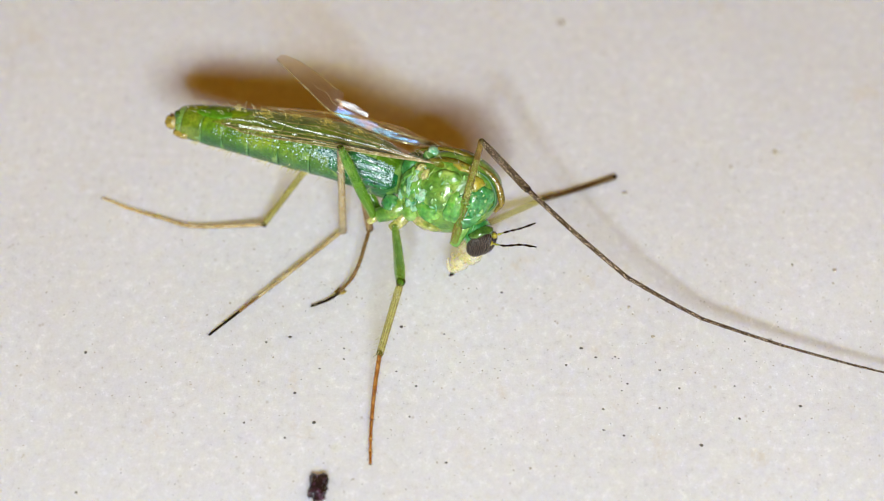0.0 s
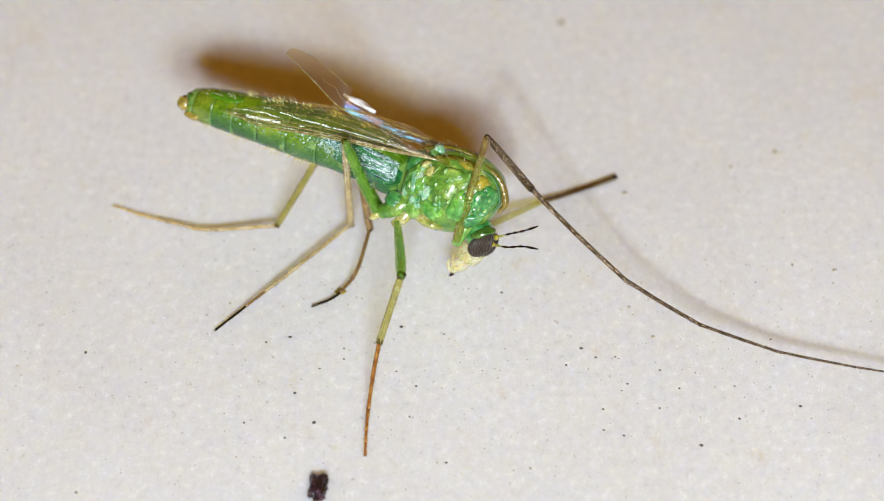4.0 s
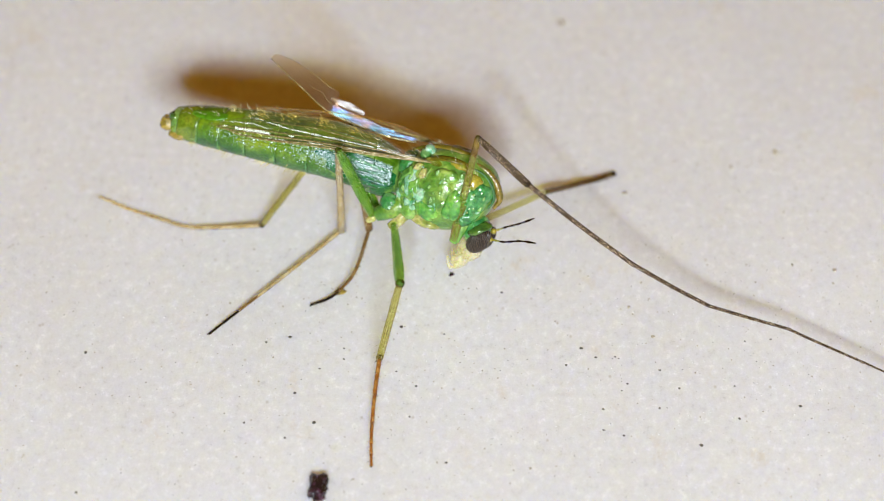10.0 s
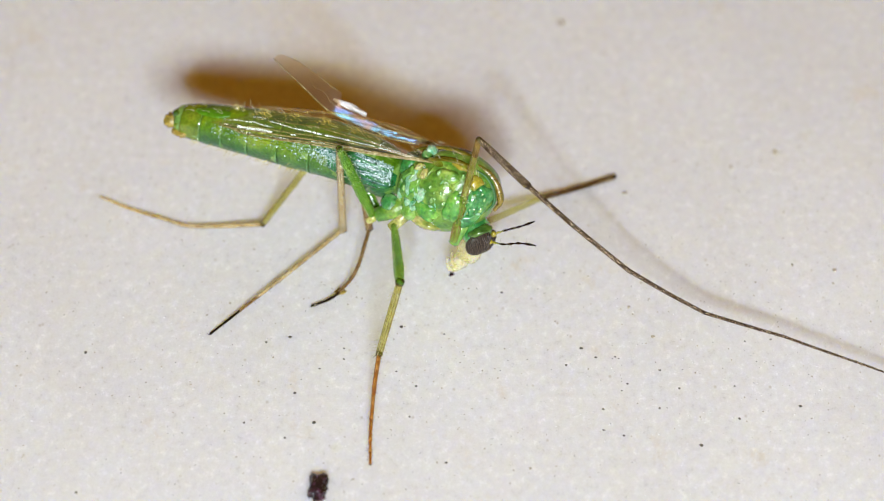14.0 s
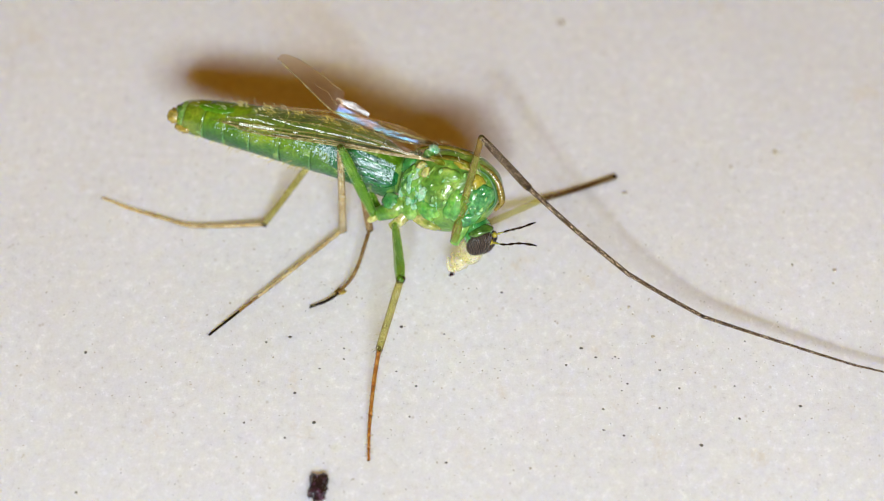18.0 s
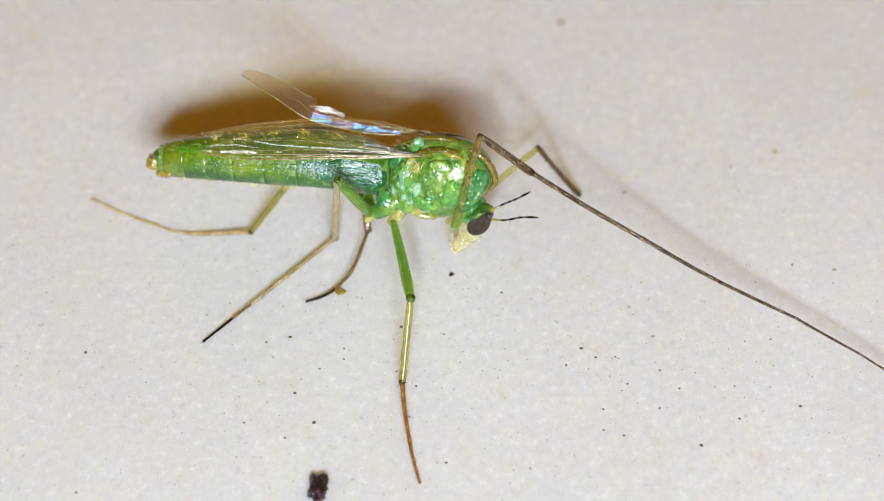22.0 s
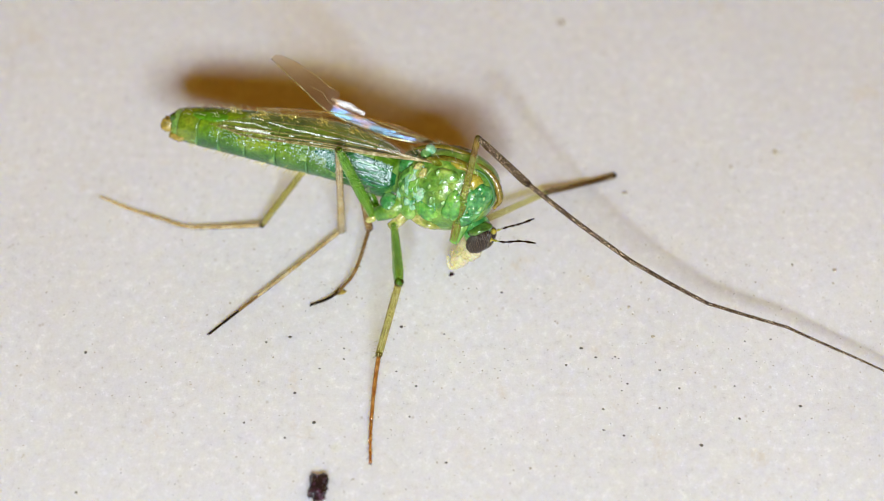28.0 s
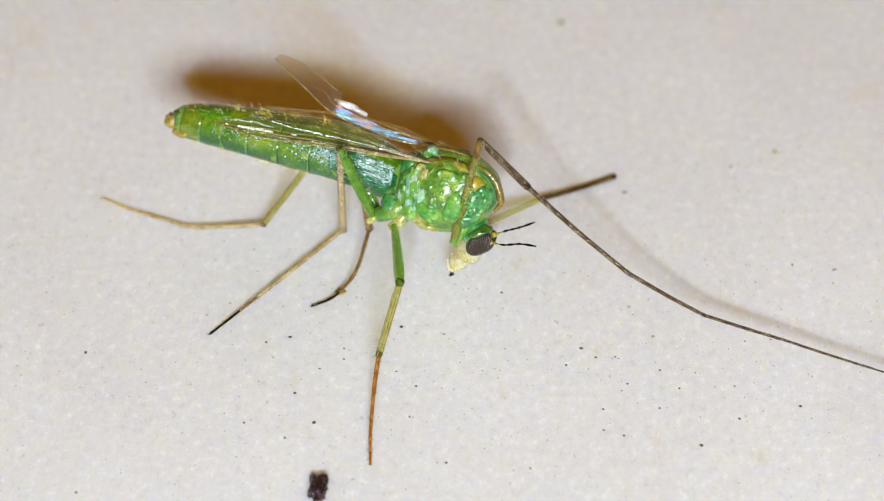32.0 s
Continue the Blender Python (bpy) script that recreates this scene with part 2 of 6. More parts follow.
M_WING = wing_material("wing_membrane", (0.88, 0.82, 0.54), 0, 0, 0.16, 1.32)
M_GLINT_STRIP = wing_material("wing_glint", (0.95, 0.93, 0.82), 0, 0, 0.32, 1.9, 0.010)
M_STRIP = wing_material("iridescent_membrane", (0.66, 0.56, 0.45), 70, 172, 0.28, 2.7, 0.008)
M_TIP = wing_material("torn_tip_membrane", (0.81, 0.70, 0.53), 0, 0, 0.42, 1.2, 0.006)
M_FLAP = wing_material("white_membrane", (0.70, 0.62, 0.54), 0, 0, 0.36, 2.6, 0.012)


def paper_material():
    m, nt, b = material("white_paper")
    raw = nt.nodes.new("ShaderNodeTexCoord").outputs["Object"]
    lay = nt.nodes.new("ShaderNodeMapping")
    lay.inputs["Scale"].default_value = (1.0, 0.66, 1.0)
    nt.links.new(raw, lay.inputs["Vector"])
    co = lay.outputs["Vector"]
    cloud = noise_node(nt, 0.28, 4, 0.6, co)
    base = ramp_node(nt, cloud.outputs["Fac"], ((0.3, (0.755, 0.747, 0.742)), (0.7, (0.815, 0.81, 0.808))))
    grain = noise_node(nt, 7.0, 7, 0.85, co)
    tone = ramp_node(nt, grain.outputs["Fac"], ((0.31, (0.76, 0.745, 0.72)), (0.43, (0.965, 0.96, 0.95)), (0.55, (1.005, 1.004, 1.002)), (0.65, (1.18, 1.18, 1.185))))
    c1 = mix_node(nt, 1.0, base.outputs["Color"], tone.outputs["Color"], "MULTIPLY")
    hue = noise_node(nt, 1.9, 4, 0.7, co)
    cast = ramp_node(nt, hue.outputs["Fac"], ((0.36, (1.0, 0.99, 0.965)), (0.5, (1.0, 0.998, 0.995)), (0.64, (0.995, 1.0, 1.008))))
    c1 = mix_node(nt, 1.0, c1, cast.outputs["Color"], "MULTIPLY")
    stain = noise_node(nt, 1.3, 5, 0.72, co)
    where = ramp_node(nt, stain.outputs["Fac"], ((0.60, (0, 0, 0)), (0.76, (0.6, 0.6, 0.6))))
    c2 = mix_node(nt, where.outputs["Color"], c1, (0.70, 0.61, 0.45))
    # fibres and flecks pressed into the sheet
    cells = nt.nodes.new("ShaderNodeTexVoronoi")
    cells.inputs["Scale"].default_value = 5.5 / MM
    nt.links.new(co, cells.inputs["Vector"])
    fleck = ramp_node(nt, cells.outputs["Distance"], ((0.05, (0.5, 0.5, 0.5)), (0.16, (0, 0, 0))))
    pick = nt.nodes.new("ShaderNodeSeparateColor")
    nt.links.new(cells.outputs["Color"], pick.inputs[0])
    some = ramp_node(nt, pick.outputs[0], ((0.70, (0, 0, 0)), (0.74, (1, 1, 1))))
    mask = mix_node(nt, 1.0, fleck.outputs["Color"], some.outputs["Color"], "MULTIPLY")
    tint = ramp_node(nt, pick.outputs[1], ((0.4, (0.50, 0.44, 0.34)), (0.6, (0.95, 0.95, 0.95))))
    c3 = mix_node(nt, mask, c2, tint.outputs["Color"])
    nt.links.new(c3, b.inputs["Base Color"])
    b.inputs["Roughness"].default_value = 0.55
    b.inputs["Specular IOR Level"].default_value = 0.4
    b.inputs["Subsurface Weight"].default_value = 0.75
    b.inputs["Subsurface Radius"].default_value = (0.46, 0.42, 0.24)
    b.inputs["Subsurface Scale"].default_value = MM
    k = bump_node(nt, grain.outputs["Fac"], 0.4, 0.03, b)
    bump_node(nt, cells.outputs["Distance"], 0.10, 0.02, b, k)
    return m


M_PAPER = paper_material()


# ---------------------------------------------------------------- mesh helpers
def part(name, bm, mat, parent=None, label="", smooth=True):
    """Links a bmesh drawn in millimetres as one mesh object, under a thing or a part."""
    bmesh.ops.scale(bm, vec=(MM, MM, MM), verts=bm.verts)
    me = bpy.data.meshes.new(name)
    bm.to_mesh(me)
    bm.free()
    if smooth:
        me.polygons.foreach_set("use_smooth", [True] * len(me.polygons))
    me.materials.append(mat)
    ob = new(name, me)
    if parent is not None:
        ob.parent = parent
    return tagged(ob, label)


def spline(pts, n):
    """n + 1 points along a smooth curve through pts."""
    P = [Vector(p) for p in pts]
    if len(P) == 2:
        return [P[0].lerp(P[1], i / n) for i in range(n + 1)]
    ext = [2 * P[0] - P[1]] + P + [2 * P[-1] - P[-2]]
    out = []
    for i in range(n + 1):
        s = i / n * (len(P) - 1)
        k = min(int(s), len(P) - 2)
        u = s - k
        a, b, c, d = ext[k:k + 4]
        out.append(0.5 * (2 * b + (c - a) * u + (2 * a - 5 * b + 4 * c - d) * u * u + (3 * b - a - 3 * c + d) * u ** 3))
    return out


def level(table, s):
    """Piecewise-linear lookup in ((s, value), ...)."""
    for (a, va), (b, vb) in zip(table, table[1:]):
        if s <= b:
            return va + (vb - va) * max(0.0, (s - a) / (b - a))
    return table[-1][1]


def tube(bm, path, radius, n=10, wobble=0.0):
    """A closed tube along path; radius is a function of 0..1."""
    rings = []
    last = None
    for i, p in enumerate(path):
        q = path[min(i + 1, len(path) - 1)] - path[max(i - 1, 0)]
        q.normalize()
        ref = Vector((0, 0, 1)) if abs(q.z) < 0.9 else Vector((0, 1, 0))
        u = q.cross(ref).normalized() if last is None else (last - q * last.dot(q)).normalized()
        last = u
        w = q.cross(u)
        r = radius(i / (len(path) - 1))
        ring = []
        for k in range(n):
            a = 2 * math.pi * k / n
            rr = r * (1 + (wobble * noise.noise(Vector((i * 0.7, k * 1.3, r * 90))) if wobble else 0))
            ring.append(bm.verts.new(p + (u * math.cos(a) + w * math.sin(a)) * rr))
        rings.append(ring)
    for a, b in zip(rings, rings[1:]):
        for k in range(n):
            bm.faces.new((a[k], a[(k + 1) % n], b[(k + 1) % n], b[k]))
    bm.faces.new(rings[0][::-1])
    bm.faces.new(rings[-1])


def loft(bm, rings, n=28, ends=True):
    """Rings of (x, z centre, half width, half height[, squareness]) along x, closed at both ends."""
    made = []
    for x, zc, ry, rz, *sq in rings:
        e = sq[0] if sq else 1.0
        ring = []
        for k in range(n):
            a = 2 * math.pi * k / n
            c, s = math.cos(a), math.sin(a)
            ring.append(bm.verts.new((x, ry * math.copysign(abs(c) ** e, c), zc + rz * math.copysign(abs(s) ** e, s))))
        made.append(ring)
    for a, b in zip(made, made[1:]):
        for k in range(n):
            bm.faces.new((a[k], b[k], b[(k + 1) % n], a[(k + 1) % n]))
    if ends:
        bm.faces.new(made[0])
        bm.faces.new(made[-1][::-1])


def smooth_rings(rings, n):
    """More rings between the given ones, on a smooth curve."""
    out = []
    first = spline([Vector((r[0], r[1], 0)) for r in rings], n)
    second = spline([Vector((r[2], r[3], 0)) for r in rings], n)
    for a, b in zip(first, second):
        out.append((a.x, a.y, max(b.x, 0.004), max(b.y, 0.004)))
    return out


def blob(bm, centre, radii, turn=(0, 0, 0), rough=0.08, seed=0.0, sub=3):
    """An uneven rounded lump."""
    res = bmesh.ops.create_icosphere(bm, subdivisions=sub, radius=1.0)
    m = Matrix.Translation(centre) @ Euler([radians(a) for a in turn]).to_matrix().to_4x4()
    for v in res["verts"]:
        p = v.co.copy()
        k = 1 + rough * (noise.noise(p * 1.6 + Vector((seed, seed * 1.7, 3.1))) + 0.5 * noise.noise(p * 4.1 + Vector((seed, 2.2, seed))))
        v.co = m @ Vector((p.x * radii[0] * k, p.y * radii[1] * k, p.z * radii[2] * k))


def spine(bm, root, way, length, thick, bend=0.0):
    """One tapering, slightly bent hair of three sides."""
    way = Vector(way).normalized()
    side = way.cross(Vector((0.3, 0.2, 0.9))).normalized()
    up = way.cross(side)
    prev = None
    for i in range(3):
        u = i / 2
        c = Vector(root) + way * length * u + up * bend * length * u * u
        r = thick * (1 - 0.85 * u)
        ring = [bm.verts.new(c + (side * math.cos(a) + up * math.sin(a)) * r) for a in (0, 2.094, 4.189)]
        if prev:
            for k in range(3):
                bm.faces.new((prev[k], prev[(k + 1) % 3], ring[(k + 1) % 3], ring[k]))
        prev = ring


# ---------------------------------------------------------------- ground
def ground_sheet():
    bm = bmesh.new()
    bmesh.ops.create_cube(bm, size=1.0)
    bmesh.ops.scale(bm, vec=(900, 900, 0.6), verts=bm.verts)
    bmesh.ops.translate(bm, vec=(0, 0, -0.3), verts=bm.verts)
    bmesh.ops.bevel(bm, geom=list(bm.edges), offset=0.08, segments=2, affect="EDGES")
    ob = part("ground", bm, M_PAPER, None, "", smooth=False)
    return tagged(ob, "white matte grainy paper with faint ochre stains", "paper", kind="structure")


ground_sheet()


# ---------------------------------------------------------------- midge
# Its own space: x towards the head, y to its left side, z to its back.
midge = new("midge")
tagged(midge, "bright green non-biting midge with folded clear wings, standing on white paper", "insect")
rnd = random.Random(7)


THORAX_RINGS = [(-0.66, -0.10, 0.10, 0.12), (-0.60, -0.10, 0.24, 0.28), (-0.45, -0.06, 0.36, 0.43), (-0.2, -0.06, 0.43, 0.55),
                (0.05, -0.05, 0.46, 0.60), (0.28, -0.02, 0.46, 0.57), (0.5, 0.01, 0.41, 0.48), (0.66, 0.05, 0.31, 0.35),
                (0.75, 0.09, 0.17, 0.19), (0.775, 0.11, 0.02, 0.02)]


def thorax_point(x, turn, lift=0.0, side=-1):
    """A point on the thorax: turn is the angle above the flank, in radians; lift is how far it stands proud."""
    t = THORAX_RINGS
    x = max(t[0][0], min(t[-1][0] - 0.001, x))
    zc = level([(r[0], r[1]) for r in t], x)
    ry = level([(r[0], r[2]) for r in t], x)
    rz = level([(r[0], r[3]) for r in t], x)
    return Vector((x, side * (ry + lift) * math.cos(turn), zc + (rz + lift) * math.sin(turn)))


def plate(name, x, z, size, turn, height, mat, thorax, side=-1, seed=0.0):
    """A low domed plate that follows the side of the thorax, with an uneven rim."""
    zc = level([(r[0], r[1]) for r in THORAX_RINGS], x)
    rz = level([(r[0], r[3]) for r in THORAX_RINGS], x)
    mid = math.asin(max(-0.95, min(0.95, (z - zc) / rz)))
    bm = bmesh.new()
    rings = []
    c, s = math.cos(radians(turn)), math.sin(radians(turn))
    n, m = 28, 9
    for k in range(m + 1):
        ring = []
        rho = k / m
        for j in range(n):
            a = 2 * math.pi * j / n
            rim = 1 + 0.45 * noise.noise(Vector((math.cos(a) * 1.6 + seed, math.sin(a) * 1.3, seed * 2.1)))
            u, w = rho * rim * size[0] * math.cos(a), rho * rim * size[1] * math.sin(a)
            px, pz = x + u * c - w * s, u * s + w * c
            p0 = thorax_point(px, mid + pz / rz, 0, side)
            lift = 1.35 * height * (1 - rho ** 4.5) + 0.10 * height * noise.noise(p0 * 14 + Vector((seed, 0, 0))) - (0.02 if k == m else 0)
            ring.append(bm.verts.new(thorax_point(px, mid + pz / rz, lift, side)))
            if k == 0:
                break
        rings.append(ring)
    for j in range(n):
        bm.faces.new((rings[0][0], rings[1][j], rings[1][(j + 1) % n]))
    for a, b in zip(rings[1:], rings[2:]):
        for j in range(n):
            bm.faces.new((a[j], b[j], b[(j + 1) % n], a[(j + 1) % n]))
    part(name, bm, mat, thorax)


def build_thorax():
    bm = bmesh.new()
    loft(bm, smooth_rings(THORAX_RINGS, 40), 40)
    for v in bm.verts:
        v.co += v.co.normalized() * 0.020 * noise.noise(v.co * 3.2)
    thorax = part("thorax", bm, M_THORAX, midge, "glossy lime and teal green thorax")
    near = (
        ("side_plate", -0.02, 0.06, (0.31, 0.30), 0, 0.034, M_THORAX),
        ("side_plate", -0.09, -0.29, (0.22, 0.14), -8, 0.070, M_LOBE),
        ("side_plate", 0.26, -0.13, (0.16, 0.27), -12, 0.046, M_LOBE),
        ("side_plate", 0.10, 0.29, (0.21, 0.11), -8, 0.046, M_THORAX),
        ("anterior_plate", 0.61, 0.04, (0.18, 0.25), 0, 0.048, M_TEAL),
        ("anterior_plate", 0.47, -0.29, (0.18, 0.13), 5, 0.056, M_TEAL),
        ("side_spot", 0.506, 0.275, (0.10, 0.13), 0, 0.034, M_ORANGE),
        ("side_plate", -0.47, -0.05, (0.17, 0.17), 20, 0.045, M_LOBE),
        ("tubercle", -0.51, 0.13, (0.11, 0.075), 10, 0.075, M_LIME),
        ("root_scale", -0.36, 0.27, (0.09, 0.06), 30, 0.060, M_PALE),
        ("root_scale", -0.26, 0.22, (0.07, 0.09), -20, 0.055, M_PALE),
        ("side_stripe", 0.235, 0.43, (0.16, 0.06), -12, 0.036, M_ORANGE),
    )
    for i, (name, x, z, size, turn, height, mat) in enumerate(near):
        plate(name, x, z, size, turn, height, mat, thorax, -1, 1.7 * i)
    for i, (name, x, z, size, turn, height, mat) in enumerate(near[:9]):
        plate(name, x, z, size, turn, height, mat, thorax, 1, 1.7 * i + 0.4)
    lumps = (
        ("breast_plate", (-0.126, -0.200, -0.505), (0.25, 0.17, 0.11), (0, 8, 0), M_BREAST),
        ("breast_plate", (-0.649, -0.220, -0.411), (0.20, 0.15, 0.14), (0, 42, 0), M_TEAL),
        ("breast_plate", (-0.396, -0.260, -0.399), (0.13, 0.12, 0.15), (0, -20, 0), M_LIME),
        ("wing_socket", (-0.133, -0.340, 0.434), (0.12, 0.05, 0.05), (0, 16, 8), M_OLIVE),
        ("wing_socket", (-0.10, 0.33, 0.32), (0.16, 0.08, 0.07), (0, 20, -8), M_PALE),
        ("knob", (-0.269, -0.060, 0.486), (0.085, 0.085, 0.085), (0, 0, 0), M_MINT),
        ("scutellum", (-0.30, 0.0, 0.42), (0.11, 0.20, 0.10), (0, -15, 0), M_TEAL),
        ("rear_plate", (-0.52, 0.0, 0.20), (0.16, 0.24, 0.20), (0, 25, 0), M_TEAL),
    )
    for i, (name, c, r, turn, mat) in enumerate(lumps):
        bm = bmesh.new()
        blob(bm, c, r, turn, 0.10, 3.7 * i, 4)
        part(name, bm, mat, thorax)
    # small flat facets added to the flank, turned to the lamp to make its glints
    shine = Vector((0.2, -0.945, 0.26))
    spots = ((-0.04, 0.29), (0.06, 0.06), (-0.11, 0.09), (-0.06, -0.08), (0.12, -0.07), (0.30, 0.0), (0.52, 0.11), (0.31, 0.31), (0.66, 0.08), (0.63, -0.06), (-0.42, 0.12), (-0.50, -0.04))
    for i in range(24):
        x, z = spots[i] if i < len(spots) else (rnd.uniform(-0.25, 0.66), rnd.uniform(-0.22, 0.30))
        zc = level([(r[0], r[1]) for r in THORAX_RINGS], x)
        rz = level([(r[0], r[3]) for r in THORAX_RINGS], x)
        at = thorax_point(x, math.asin(max(-0.95, min(0.95, (z - zc) / rz))), 0.062)
        top = (shine + Vector((rnd.gauss(0, 0.07), rnd.gauss(0, 0.04), rnd.gauss(0, 0.07)))).normalized()
        big = rnd.uniform(0.6, 1.0) if i < len(spots) else rnd.uniform(0.25, 0.6)
        bm = bmesh.new()
        blob(bm, (0, 0, 0), (0.030 * big, 0.048 * big, 0.009 * big), (0, 0, rnd.uniform(-50, 50)), 0.7, i * 0.9)
        m = Matrix.Translation(at) @ top.to_track_quat("Z", "Y").to_matrix().to_4x4()
        bmesh.ops.transform(bm, matrix=m, verts=bm.verts)
        part("glint_facet", bm, M_GLINT_FACET, thorax)
    # pale creased skin below the wing roots and towards the waist
    for i in range(18):
        x, z = rnd.gauss(-0.42, 0.13), rnd.gauss(-0.02, 0.17)
        plate("skin_fold", max(-0.6, x), max(-0.35, min(0.28, z)), (rnd.uniform(0.05, 0.08), rnd.uniform(0.07, 0.14)), rnd.uniform(-60, 30), rnd.uniform(0.035, 0.055), M_MINT if i % 3 else M_LIME, thorax, -1, 20 + i * 0.7)
    for i in range(9):
        x, z = rnd.uniform(0.40, 0.66), rnd.uniform(-0.38, 0.12)
        plate("skin_fold", x, z, (rnd.uniform(0.012, 0.022), rnd.uniform(0.02, 0.06)), rnd.uniform(-60, 60), rnd.uniform(0.05, 0.065), M_MINT if i % 2 else M_TEAL, thorax, -1, 50 + i * 0.7)
    for i in range(13):
        x, z, a = rnd.uniform(-0.34, 0.42), rnd.uniform(-0.36, 0.30), rnd.uniform(0, math.pi)
        pts = []
        for k in range(7):
            u = (k - 3) / 3 * rnd.uniform(0.07, 0.09)
            px, pz = x + u * math.cos(a), z + u * math.sin(a) + 0.012 * math.sin(k)
            zc = level([(r[0], r[1]) for r in THORAX_RINGS], px)
            rz = level([(r[0], r[3]) for r in THORAX_RINGS], px)
            pts.append(thorax_point(px, math.asin(max(-0.95, min(0.95, (pz - zc) / rz))), 0.034))
        bm = bmesh.new()
        tube(bm, spline(pts, 14), lambda s: 0.004 + 0.011 * math.sin(math.pi * s), 8, 0.3)
        part("ridge", bm, (M_THORAX, M_TEAL, M_MINT)[i % 3], thorax)
    # raised collar round the front, with a dark tube inside it for a groove's shade
    for mat, r, pts in (
        (M_RIM, 0.055, ((0.36, -0.13, 0.48), (0.57, -0.12, 0.41), (0.73, -0.11, 0.27), (0.82, -0.11, 0.11), (0.84, -0.12, 0.0), (0.78, -0.14, -0.12))),
        (M_GROOVE_SHADE, 0.026, ((0.44, -0.24, 0.43), (0.58, -0.21, 0.37), (0.70, -0.20, 0.24), (0.765, -0.19, 0.09), (0.76, -0.20, -0.02), (0.70, -0.22, -0.12))),
    ):
        bm = bmesh.new()
        tube(bm, spline(pts, 30), lambda s: r * (0.3 + 0.7 * math.sin(math.pi * (0.05 + 0.9 * s))), 10, 0.12)
        part("collar", bm, mat, thorax, "brownish raised collar" if mat is M_RIM else "dark green tube painted as the shade of a groove")
    # ochre bands that run over the back from the neck to the scutellum
    for y0, half in ((0.0, 0.085), (-0.24, 0.10), (0.24, 0.10)):
        bm = bmesh.new()
        rows = []
        for i in range(19):
            u = i / 18
            a = radians(20 + 118 * u) if y0 == 0 else radians(66 + 70 * u)
            x = 0.02 + 0.74 * math.cos(a) if y0 == 0 else 0.10 + 0.60 * math.cos(a)
            z = 0.04 + 0.52 * math.sin(a) if y0 == 0 else 0.05 + 0.45 * math.sin(a)
            w = half * math.sin(math.pi * (0.08 + 0.88 * u)) ** 0.5
            row = []
            for k in range(5):
                s = (k - 2) / 2
                row.append(bm.verts.new((x, y0 + s * w, z + 0.035 * (1 - s * s) - 0.22 * y0 * y0)))
            rows.append(row)
        for a, b in zip(rows, rows[1:]):
            for k in range(4):
                bm.faces.new((a[k], a[k + 1], b[k + 1], b[k]))
        bmesh.ops.solidify(bm, geom=list(bm.faces), thickness=0.03)
        part("back_stripe", bm, M_ORANGE, thorax, "ochre stripe on the back")
    bm = bmesh.new()
    for i in range(46):
        u = rnd.random()
        a = radians(35 + 110 * u)
        y = rnd.choice((-0.13, 0.13, -0.3, 0.02)) + rnd.uniform(-0.02, 0.02)
        p = Vector((0.02 + 0.72 * math.cos(a), y, 0.03 + 0.50 * math.sin(a) - 0.3 * y * y))
        spine(bm, p, Vector((-0.4 + 0.5 * math.cos(a), y * 0.6, 0.7 * math.sin(a))), rnd.uniform(0.06, 0.16), 0.004, rnd.uniform(-0.3, 0.4))
    part("bristles", bm, M_HAIR, thorax, "pale golden bristles")
    return thorax


